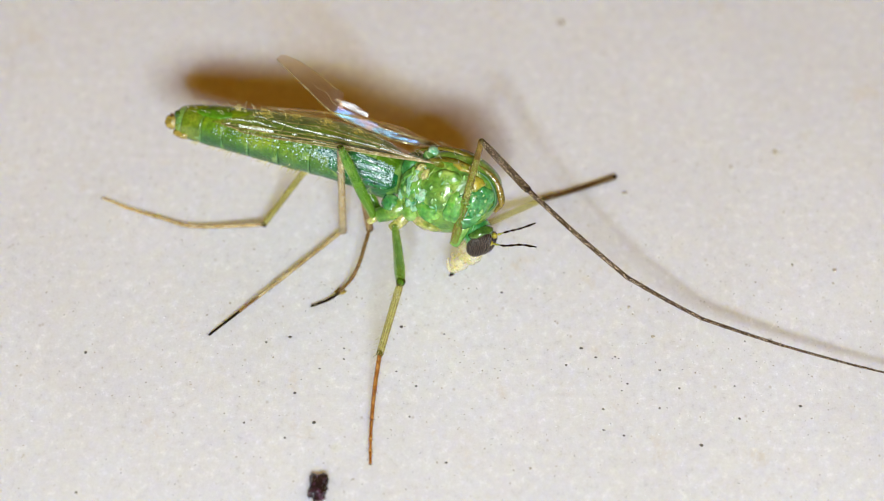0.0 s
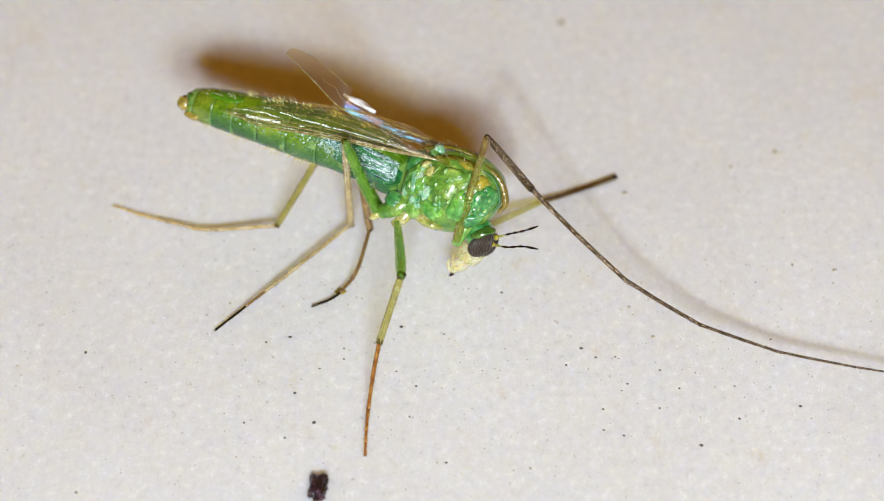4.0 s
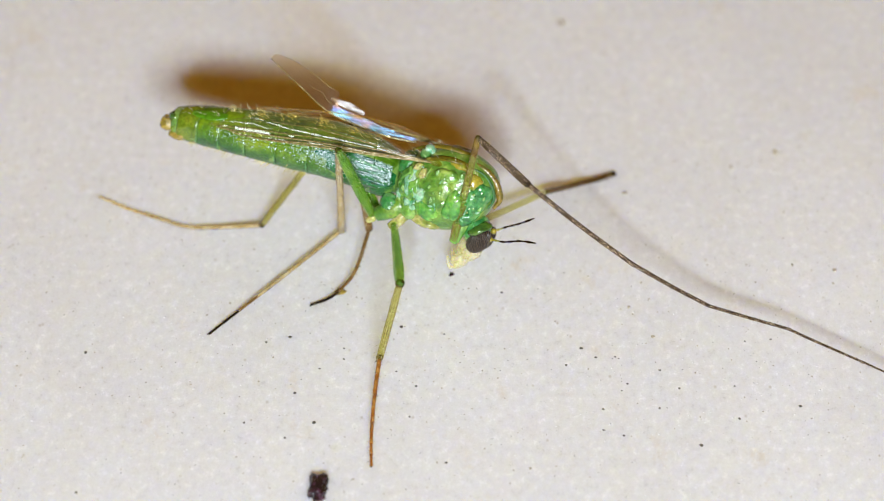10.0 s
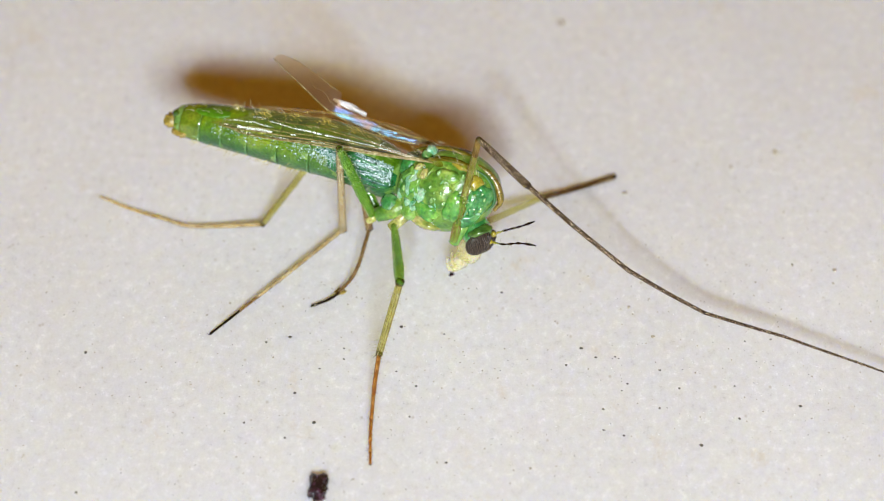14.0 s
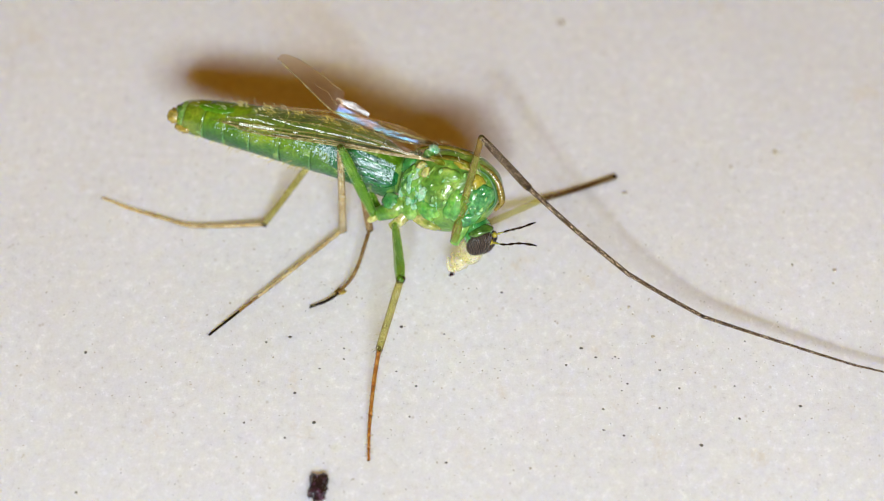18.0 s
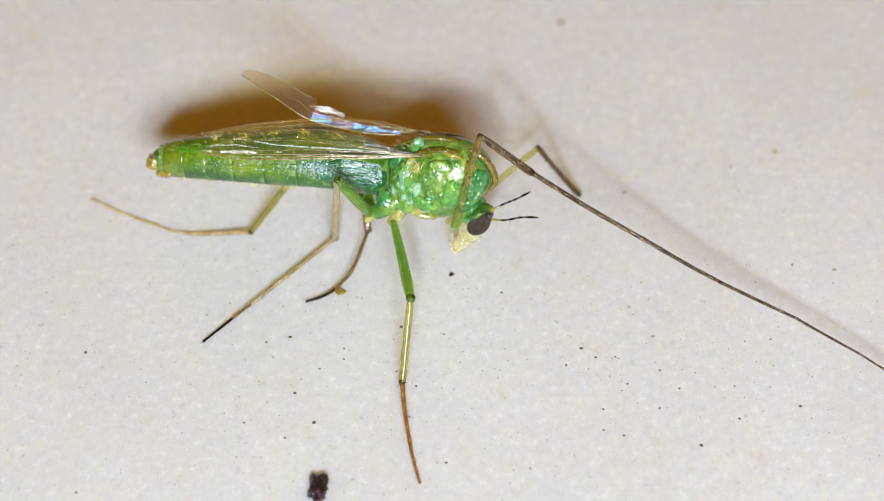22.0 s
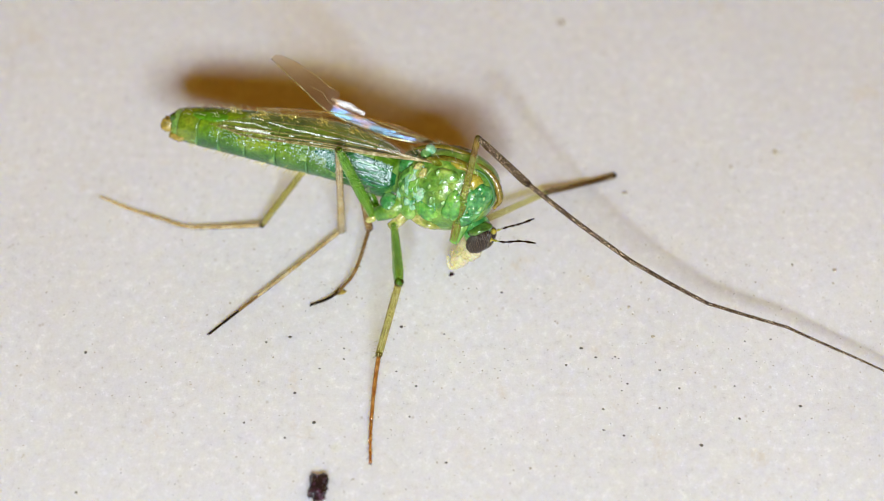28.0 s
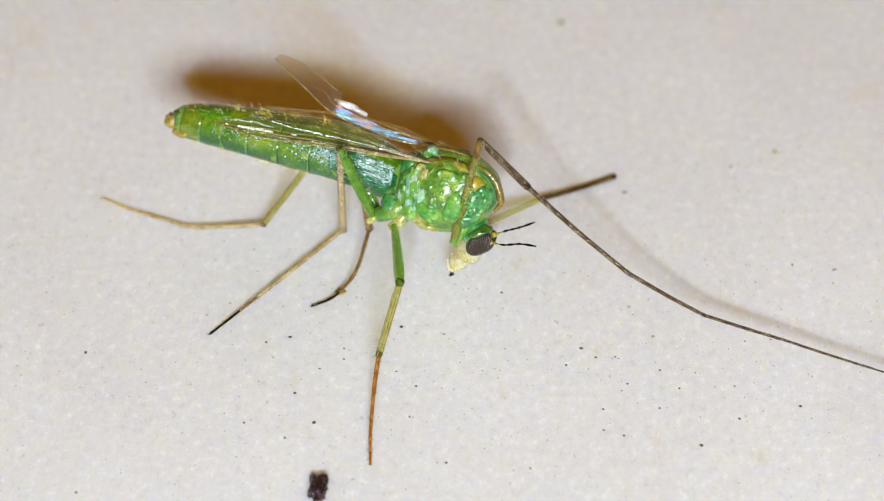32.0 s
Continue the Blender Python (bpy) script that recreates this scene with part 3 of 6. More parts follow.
def build_abdomen():
    """Drawn from the waist, x to the rear being negative."""
    shape = ((0.0, 0.02, 0.20, 0.26), (-0.12, 0.04, 0.32, 0.36), (-0.45, 0.10, 0.40, 0.40), (-0.95, 0.155, 0.42, 0.405), (-1.5, 0.145, 0.41, 0.385),
             (-2.0, 0.125, 0.38, 0.355), (-2.5, 0.095, 0.34, 0.32), (-2.9, 0.07, 0.29, 0.285), (-3.2, 0.045, 0.245, 0.25), (-3.36, 0.04, 0.20, 0.20))
    rings = smooth_rings(shape, 60)
    xs = [r[0] for r in rings]

    def ring_at(x, grow):
        k = min(range(len(xs) - 1), key=lambda i: abs((xs[i] + xs[i + 1]) / 2 - x))
        u = (x - xs[k]) / (xs[k + 1] - xs[k])
        r = [a + (b - a) * u for a, b in zip(rings[k], rings[k + 1])]
        return (x, r[1], r[2] + grow, r[3] + grow)

    bm = bmesh.new()
    loft(bm, [(x, z, ry - 0.001, rz - 0.001) for x, z, ry, rz in rings], 30)
    abdomen = part("abdomen", bm, M_ABD_CORE, midge, "long tapering green abdomen with pale seams")
    cuts = (-0.02, -0.34, -0.80, -1.28, -1.76, -2.22, -2.62, -2.96, -3.28)
    for i, (a, b) in enumerate(zip(cuts, cuts[1:])):
        bm = bmesh.new()
        steps = 12
        rr = []
        for k in range(steps + 1):
            u = k / steps
            x = a + (b + 0.005 - a) * u
            swell = 0.004 * math.sin(math.pi * u) + 0.003 * u
            edge = -0.002 if k in (0, steps) else 0.0
            rr.append(ring_at(x, swell + edge))
        loft(bm, rr, 40)
        for v in bm.verts:
            v.co += Vector((0, v.co.y, v.co.z - 0.08)).normalized() * 0.014 * noise.noise(v.co * 5.0 + Vector((i, 0, 0)))
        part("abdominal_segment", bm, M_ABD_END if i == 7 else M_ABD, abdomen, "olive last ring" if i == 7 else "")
    # dark glossy flank behind the waist, with silvery pleats along it
    def flank_sheet(x0, x1, low, high, grow, bulge, seed, fade=0.8):
        bm = bmesh.new()
        rows = []
        for i in range(31):
            u = i / 30
            x = x0 + (x1 - x0) * u
            taper = math.sin(math.pi * (0.04 + 0.92 * u)) ** fade
            mid, half = (low + high) / 2, (high - low) / 2 * taper
            row = []
            for k in range(9):
                v = (k - 4) / 4
                wave = noise.noise(Vector((x * 9, v * 1.2, seed)))
                _, zc, ry, rz = ring_at(x, grow + bulge * (1 - v * v) + 0.006 * wave - (0.03 if abs(v) == 1 else 0))
                a = radians(mid + half * (v + 0.12 * noise.noise(Vector((x * 7, seed, 2)))))
                row.append(bm.verts.new((x, -ry * math.cos(a), zc + rz * math.sin(a))))
            rows.append(row)
        for a, b in zip(rows, rows[1:]):
            for k in range(8):
                bm.faces.new((a[k], b[k], b[k + 1], a[k + 1]))
        return bm

    patch = part("flank_patch", flank_sheet(0.0, -0.98, -40, 38, 0.012, 0.004, 1.0, 0.35), M_FOLD, abdomen, "dark green glossy flank behind the waist")
    for k, (x0, x1, low, high) in enumerate(((-0.05, -0.62, 21, 34), (-0.04, -0.66, 7, 19), (-0.05, -0.60, -6, 5), (-0.08, -0.50, -19, -9))):
        part("silvery_fold", flank_sheet(x0, x1, low, high, 0.020, 0.008, 3.0 + k), M_SHEEN, patch, "silvery shining fold of the flank")
    for k, (x0, x1, low, high) in enumerate(((-0.78, -1.18, 2, 22), (-1.12, -1.75, 0, 16), (-1.70, -2.40, -2, 10))):
        part("silvery_fold", flank_sheet(x0, x1, low, high, 0.016, 0.006, 9.0 + k), M_SHEEN if k == 0 else M_ABD, abdomen, "shining fold of the flank")
    for x in cuts[2:-1]:
        part("seam", flank_sheet(x + 0.009, x - 0.009, -70, -8, 0.010, 0.004, x), M_SEAM, abdomen, "pale seam between two rings")
    part("emerald_patch", flank_sheet(-2.55, -3.08, 34, 76, 0.010, 0.004, 17.0, 0.5), M_EMERALD, abdomen, "emerald green patch near the tail")
    # tiny bright facets added along the flank under the wing, aimed to make its sparkle
    glance = Vector((0.225, -0.94, 0.255))
    bm = bmesh.new()
    for i in range(1850):
        x = -0.06 - 2.7 * rnd.random() ** 1.9 if i % 3 else rnd.gauss(-0.98, 0.16)
        a = radians(rnd.gauss(9, 10) if i % 3 else rnd.gauss(6, 11))
        if i >= 1500:
            x = rnd.uniform(-0.60, -0.06)
            a = radians(rnd.choice((28, 27, 13, 12, -1)) + rnd.gauss(0, 2.0))
        _, zc, ry, rz = ring_at(x, 0.026)
        p = Vector((x, -ry * math.cos(a), zc + rz * math.sin(a)))
        nrm = (glance + Vector((rnd.gauss(0, 0.17), rnd.gauss(0, 0.17), rnd.gauss(0, 0.17)))).normalized()
        u = nrm.cross(Vector((rnd.uniform(-1, 1), 0.1, rnd.uniform(-1, 1)))).normalized()
        w = nrm.cross(u)
        r = rnd.uniform(0.003, 0.009) if i < 1500 else rnd.uniform(0.005, 0.014)
        top = [bm.verts.new(p + (u * math.cos(k * 1.2566) + w * math.sin(k * 1.2566)) * r * rnd.uniform(0.7, 1.2)) for k in range(5)]
        low = bm.verts.new(p - nrm * 0.02)
        bm.faces.new(top)
        for k in range(5):
            bm.faces.new((top[(k + 1) % 5], top[k], low))
    tagged(part("flank_sparkle", bm, M_SPARKLE, abdomen, "tiny silvery facets added for the sparkle of the flank", smooth=False), kind="stuff")
    bm = bmesh.new()
    blob(bm, (-3.33, 0.0, 0.04), (0.085, 0.208, 0.200), (0, 6, 0), 0.25, 4.0)
    part("tail_segment", bm, M_ABD_END, abdomen)
    bm = bmesh.new()
    blob(bm, (-3.335, -0.02, 0.135), (0.105, 0.17, 0.095), (0, -14, 0), 0.25, 5.0)
    part("tail_cap", bm, M_CROWN, abdomen, "dark green blunt end above the tail lobes")
    bm = bmesh.new()
    blob(bm, (-3.25, -0.07, -0.115), (0.16, 0.15, 0.085), (0, -14, 0), 0.3, 6.0)
    part("tail_plate", bm, M_TAIL, abdomen, "tan plate under the tail")
    for y in (-0.075, 0.055):
        bm = bmesh.new()
        blob(bm, (-3.455, y, -0.01), (0.10, 0.07, 0.105), (0, 12, 0), 0.35, 2.0 + y)
        part("tail_lobe", bm, M_TAIL, abdomen, "ochre lobe at the tail")
    bm = bmesh.new()
    for i in range(230):
        x = rnd.uniform(-3.3, -0.3)
        _, zc, ry, rz = ring_at(x, 0.012)
        a = rnd.choice((-1, 1)) * radians(rnd.uniform(48, 132))
        p = Vector((x, ry * math.cos(a), zc + rz * math.sin(a)))
        out = Vector((-rnd.uniform(0.4, 1.8), math.cos(a) + rnd.uniform(-0.3, 0.3), math.sin(a) + rnd.uniform(-0.3, 0.3)))
        spine(bm, p, out, rnd.uniform(0.04, 0.14), 0.0034, rnd.uniform(-0.6, 0.7))
    part("fine_hairs", bm, M_HAIR, abdomen, "fine pale hairs")
    bm = bmesh.new()
    for i in range(110):
        x = rnd.choice((-0.7, -1.2, -1.65, -2.1, -2.1, -2.5)) + rnd.gauss(0, 0.06)
        _, zc, ry, rz = ring_at(x, 0.008)
        a = radians(rnd.gauss(84, 10))
        p = Vector((x, -ry * math.cos(a), zc + rz * math.sin(a)))
        spine(bm, p, Vector((-rnd.uniform(0.8, 2.0), -math.cos(a) + rnd.uniform(-0.3, 0.3), math.sin(a))), rnd.uniform(0.03, 0.08), 0.006, rnd.uniform(-0.5, 0.6))
    for i in range(46):
        x = rnd.uniform(-3.2, -1.2)
        _, zc, ry, rz = ring_at(x, 0.004)
        a = radians(rnd.gauss(-62, 9))
        p = Vector((x, -ry * math.cos(a), zc + rz * math.sin(a)))
        spine(bm, p, Vector((-rnd.uniform(0.5, 1.4), -math.cos(a), math.sin(a))), rnd.uniform(0.06, 0.13), 0.005, rnd.uniform(-0.4, 0.5))
    part("bristles", bm, M_GOLD, abdomen, "golden bristles along the back and belly")
    return abdomen


def wing_point(side, s, c, lift=0.0):
    """The folded wing as a roof over the abdomen: s from root to tip, c from the front edge (low) to the rear edge (high)."""
    x = -0.16 - 3.32 * s
    front = Vector((x, level(((0, -0.38), (0.2, -0.44), (0.4, -0.50), (0.66, -0.50), (0.86, -0.43), (1, -0.34)), s), level(((0, 0.43), (0.166, 0.375), (0.4, 0.325), (0.66, 0.225), (0.86, 0.14), (1, 0.14)), s)))
    rear = Vector((x, level(((0, -0.30), (0.2, -0.24), (0.5, -0.10), (0.8, -0.14), (1, -0.30)), s), level(((0, 0.46), (0.2, 0.60), (0.5, 0.62), (0.8, 0.44), (1, 0.18)), s)))
    mid = front.lerp(rear, c)
    out = Vector((0, -0.75, 0.65))
    p = mid + out * (0.10 * math.sin(math.pi * c) * math.sin(math.pi * min(1.0, s * 1.1 + 0.08)) + 0.008 * math.sin(14 * s + 5 * c) + 0.016 * math.sin(36 * c + 2.5 * s) * min(1.0, 3 * s) * (1 - 0.4 * s) + lift)
    return Vector((p.x, p.y * side, p.z))


def wing_span(s):
    """How far the membrane reaches across at s: narrow at the root, round at the tip."""
    w = min(1.0, 0.22 + 2.6 * s) * math.sqrt(max(0.0, 1 - max(0.0, (s - 0.72) / 0.28) ** 2.4))
    return 0.5 - 0.5 * w, 0.5 + 0.5 * w


def build_wing(side, label):
    bm = bmesh.new()
    ns, nc = 64, 44
    grid = []
    for i in range(ns + 1):
        s = i / ns * 0.998
        lo, hi = wing_span(s)
        if s < 0.72:
            lo, hi = 0.0, min(1.0, 0.25 + 3.0 * s)
        grid.append([bm.verts.new(wing_point(side, s, lo + (hi - lo) * k / nc)) for k in range(nc + 1)])
    for a, b in zip(grid, grid[1:]):
        for k in range(nc):
            bm.faces.new((a[k], a[k + 1], b[k + 1], b[k]))
    wing = part("wing", bm, M_WING, midge, label)
    runs = (
        ((0.0, 0.0), (0.3, 0.0), (0.6, 0.0), (0.8, 0.03), (0.95, 0.28)),
        ((0.02, 0.03), (0.3, 0.05), (0.55, 0.06), (0.72, 0.03)),
        ((0.03, 0.06), (0.35, 0.11), (0.65, 0.15), (0.92, 0.25)),
        ((0.05, 0.15), (0.25, 0.36), (0.5, 0.50), (0.72, 0.66)),
        ((0.05, 0.10), (0.20, 0.20), (0.40, 0.22), (0.70, 0.30), (0.95, 0.40)),
    )
    for j, run in enumerate(runs):
        pts = [wing_point(side, p.x, p.y, 0.006) for p in spline([Vector((s, c, 0)) for s, c in run], 40)]
        thick = 0.014 if j < 3 else 0.009
        bm = bmesh.new()
        tube(bm, pts, lambda s: thick * (1 - 0.55 * s), 6)
        part("vein", bm, M_VEIN, wing)
    # clear strips added over the membrane, turned so that the lamp shines on them in long streaks
    glint_strips = (
        (((0.06, 0.09), (0.22, 0.26), (0.44, 0.30), (0.52, 0.32), (0.67, 0.50), (0.82, 0.80)), 0.011),
        (((0.70, 0.38), (0.76, 0.45), (0.85, 0.62), (0.94, 0.84)), 0.008),
        (((0.05, 0.12), (0.15, 0.30), (0.30, 0.45), (0.48, 0.56)), 0.004),
        (((0.04, 0.10), (0.12, 0.40), (0.22, 0.62), (0.36, 0.74)), 0.003),
        (((0.10, 0.05), (0.35, 0.07), (0.55, 0.08), (0.85, 0.10)), 0.007),
        (((0.60, 0.20), (0.72, 0.22), (0.84, 0.30), (0.93, 0.42)), 0.026),
    )
    shine = Vector((0.2, -0.945 * side, 0.26))
    for run, r in glint_strips:
        pts = [wing_point(side, p.x, p.y, 0.012) for p in spline([Vector((s, c, 0)) for s, c in run], 60)]
        bm = bmesh.new()
        for i, (p, q) in enumerate(zip(pts, pts[1:])):
            if noise.noise(p * 5 + Vector((0, 0, r * 900))) < -0.20:
                continue
            way = (q - p).normalized()
            face = (shine + Vector((rnd.gauss(0, 0.04), rnd.gauss(0, 0.04), rnd.gauss(0, 0.04)))).normalized()
            across = way.cross(face).normalized()
            along = face.cross(across).normalized() * (q - p).length * 0.52
            mid = p.lerp(q, 0.5) + shine * 0.004
            w = r * (0.2 + 0.8 * math.sin(math.pi * (0.04 + 0.92 * i / 60))) * (1 + 0.5 * noise.noise(p * 9))
            ridge = shine * 0.0015
            quad = [bm.verts.new(mid + along * a + across * w * c + (ridge if c == 0 else ridge * 0)) for a in (-1, 1) for c in (-1, 0, 1)]
            bm.faces.new((quad[0], quad[1], quad[4], quad[3]))
            bm.faces.new((quad[1], quad[2], quad[5], quad[4]))
        part("wing_glint", bm, M_GLINT_STRIP, wing, "clear strip added on the wing for a bright streak")
    return wing


def build_torn_wing():
    """A strip of the far wing that stands up, split from the rest and notched."""
    low = spline([(-0.58, 0.40, 0.37), (-1.00, 0.33, 0.38), (-1.42, 0.26, 0.46), (-1.89, 0.20, 0.59), (-2.38, 0.30, 0.83), (-2.90, 0.50, 1.05)], 48)
    shine = Vector((0.2, -0.945, 0.26))
    wide = ((0, 0.05), (0.2, 0.11), (0.42, 0.14), (0.56, 0.13), (0.60, 0.33), (0.74, 0.32), (0.90, 0.24), (0.98, 0.15), (1.0, 0.09))

    def across(i):
        s = i / 48
        way = (low[min(i + 1, 48)] - low[max(i - 1, 0)]).normalized()
        side = way.cross(shine).normalized()
        away = max(0.0, min(1.0, (s - 0.58) / 0.1))
        return (side + shine * 0.45 * away).normalized()

    def sheet(first, last, start, width, name, parent, label, mat):
        bm = bmesh.new()
        grid = []
        for i in range(first, last + 1):
            q = across(i)
            w = width(i / 48)
            grid.append([bm.verts.new(low[i] + q * (start + w * k / 6) + shine * (0.007 * math.sin(math.pi * k / 6) + 0.003 * math.sin(0.8 * i + k))) for k in range(7)])
        for a, b in zip(grid, grid[1:]):
            for k in range(6):
                bm.faces.new((a[k], a[k + 1], b[k + 1], b[k]))
        return part(name, bm, mat, parent, label)

    strip = sheet(0, 28, 0.0, lambda s: level(wide, s), "torn_wing_strip", midge, "clear iridescent torn strip of wing standing up", M_STRIP)
    sheet(28, 48, 0.0, lambda s: level(wide, s), "torn_wing_tip", strip, "clear brownish tip of the torn wing", M_TIP)
    sheet(19, 30, 0.16, lambda s: 0.10 - 0.05 * abs(s - 0.5) / 0.12, "torn_flap", strip, "narrow bright flap of torn wing", M_FLAP)
    lines = (
        ([p for p in low], 0.016),
        ([low[i] + across(i) * 0.11 for i in range(4, 31)], 0.009),
        ([low[i] + across(i) * (0.15 + 0.03 * math.sin(i)) for i in range(29, 38)], 0.006),
        ([low[i] + across(i) * level(wide, i / 48) for i in range(31, 47)], 0.0045),
    )
    for pts, r in lines:
        bm = bmesh.new()
        tube(bm, pts, lambda s: r * (1 - 0.6 * s), 6)
        part("vein", bm, M_VEIN, strip)
    return strip


def build_head():
    bm = bmesh.new()
    blob(bm, (0.58, -0.02, -0.54), (0.20, 0.22, 0.23), (0, 20, 0), 0.1, 1.0)
    head = part("head", bm, M_TEAL, midge, "small green and cream head bent downwards")
    bm = bmesh.new()
    blob(bm, (0.62, -0.12, -0.48), (0.20, 0.17, 0.085), (0, -32, 0), 0.14, 3.0)
    part("crown", bm, M_CROWN, head, "dark green crown above the eye")
    bm = bmesh.new()
    tube(bm, spline([(0.40, 0, -0.26), (0.50, 0, -0.40), (0.55, 0, -0.5)], 6), lambda s: 0.15, 14)
    part("neck", bm, M_LIME, head)
    bm = bmesh.new()
    blob(bm, (0.52, 0, -0.84), (0.19, 0.17, 0.20), (0, 30, 0), 0.15, 2.0)
    part("face", bm, M_FACE, head, "cream face")
    bm = bmesh.new()
    blob(bm, (0.42, -0.03, -1.02), (0.12, 0.13, 0.19), (0, 35, 0), 0.12, 5.0)
    part("snout", bm, M_FACE, head, "cream snout")
    for y in (-0.06, 0.06):
        bm = bmesh.new()
        tube(bm, spline([(0.42, y, -1.08), (0.33, y * 1.8, -1.16), (0.27, y * 2.0, -1.10), (0.25, y * 2.2, -0.98)], 12), lambda s: 0.034 - 0.014 * s, 8)
        part("palp", bm, M_FACE, head)
    for side in (-1, 1):
        centre = Vector((0.662, 0.185 * side, -0.63 if side < 0 else -0.72))
        turn = Euler((0, radians(36), radians(10 * side)))
        rad = Vector((0.148, 0.12, 0.228))
        bm = bmesh.new()
        res = bmesh.ops.create_icosphere(bm, subdivisions=5, radius=1.0)
        mat = Matrix.Translation(centre) @ turn.to_matrix().to_4x4()
        for v in res["verts"]:
            q = v.co.copy()
            v.co = mat @ Vector((q.x * rad.x * (1 - 0.22 * max(0, q.z)), q.y * rad.y, q.z * rad.z))
        part("eye", bm, M_EYE, head, "dark brown compound eye with a maze of pale ridges")
    runs = (
        ((0.80, -0.10, -0.60), (1.02, -0.17, -0.56), (1.25, -0.24, -0.46), (1.49, -0.30, -0.41)),
        ((0.80, 0.10, -0.55), (0.97, 0.10, -0.44), (1.15, 0.10, -0.34), (1.34, 0.10, -0.21)),
    )
    for run in runs:
        bm = bmesh.new()
        blob(bm, run[0], (0.042, 0.04, 0.042), (0, 0, 0), 0.1, 1.0)
        base = part("antenna", bm, M_ORANGE, head, "thin brown antenna on an orange base")
        pts = spline(run, 30)
        cuts = (1, 7, 12, 17, 22, 30)
        for a, b in zip(cuts, cuts[1:]):
            bm = bmesh.new()
            tube(bm, pts[a:b + 1], lambda s: 0.010 + 0.009 * math.sin(math.pi * min(1, s * 1.15)) ** 2, 8)
            part("antenna_joint", bm, M_BROWN_LINE if a > 1 else M_ORANGE, base)
        bm = bmesh.new()
        for k in range(9):
            p = pts[rnd.randrange(4, 30)]
            spine(bm, p, (rnd.uniform(-0.4, 1), rnd.uniform(-1, 1), rnd.uniform(-1, 1)), rnd.uniform(0.05, 0.12), 0.002)
        part("antenna_hairs", bm, M_HAIR_DARK, base)
    return head


def hairs_on(parent, path, radius, count, length, mat, lean=0.5, thick=0.004):
    bm = bmesh.new()
    n = len(path) - 1
    for _ in range(count):
        u = rnd.uniform(0.03, 0.99)
        k = min(int(u * n), n - 1)
        p = path[k].lerp(path[k + 1], u * n - k)
        way = (path[k + 1] - path[k]).normalized()
        a = rnd.uniform(0, 2 * math.pi)
        s = way.cross(Vector((0.1, 0.3, 1))).normalized()
        o = s * math.cos(a) + way.cross(s) * math.sin(a)
        spine(bm, p + o * radius(u) * 0.9, o + way * lean * rnd.uniform(0.6, 1.6), length * rnd.uniform(0.6, 1.3), thick, 0.15)
    part("leg_hairs", bm, mat, parent)


def fell(parent, path, radius, dense):
    """Short hairs pressed flat against a leg, pale and dark ones mixed."""
    long = sum((b - a).length for a, b in zip(path, path[1:]))
    hairs_on(parent, path, radius, int(55 * dense * long), 0.040, M_SILVER, 5.0, 0.0042)
    hairs_on(parent, path, radius, int(34 * dense * long), 0.045, M_HAIR_DARK, 5.0, 0.0034)


def rounded(pts, radius):
    """A leg piece runs a little past both joints and ends in round caps."""
    long = sum((b - a).length for a, b in zip(pts, pts[1:]))
    ra, rb = radius(0.0), radius(1.0)
    caps = (1.0, 0.93, 0.75, 0.45, 0.1)
    head = [pts[0] - (pts[1] - pts[0]).normalized() * ra * 0.8 * c for c in caps]
    tail = [pts[-1] + (pts[-1] - pts[-2]).normalized() * rb * 0.8 * c for c in reversed(caps)]
    path = head + pts + tail
    sizes = [ra * math.sqrt(max(0.02, 1 - c * c)) for c in caps] + [radius(i / (len(pts) - 1)) for i in range(len(pts))] + [rb * math.sqrt(max(0.02, 1 - c * c)) for c in reversed(caps)]
    return path, lambda s: sizes[round(s * (len(path) - 1))]


def edge_lines(parent, pts, radius, mat, thick=0.062):
    """Fine dark lines the length of a leg piece, all round it: drawn-in edge shading."""
    bm = bmesh.new()
    along = (pts[-1] - pts[0]).normalized()
    side = along.cross(Vector((0.1, 0.3, 1))).normalized()
    up = along.cross(side)
    for k in range(9):
        a = 2 * math.pi * k / 9 + 0.2
        out = side * math.cos(a) + up * math.sin(a)
        line = [p + out * radius(i / (len(pts) - 1)) * 0.985 for i, p in enumerate(pts)]
        tube(bm, line, lambda s: thick * radius(s) * (0.85 + 0.6 * noise.noise(Vector((s * 9, k, 3.3)))), 5)
    tagged(part("edge_lines", bm, mat, parent, "fine dark lines drawn for the darkened edges of the leg"), kind="stuff")


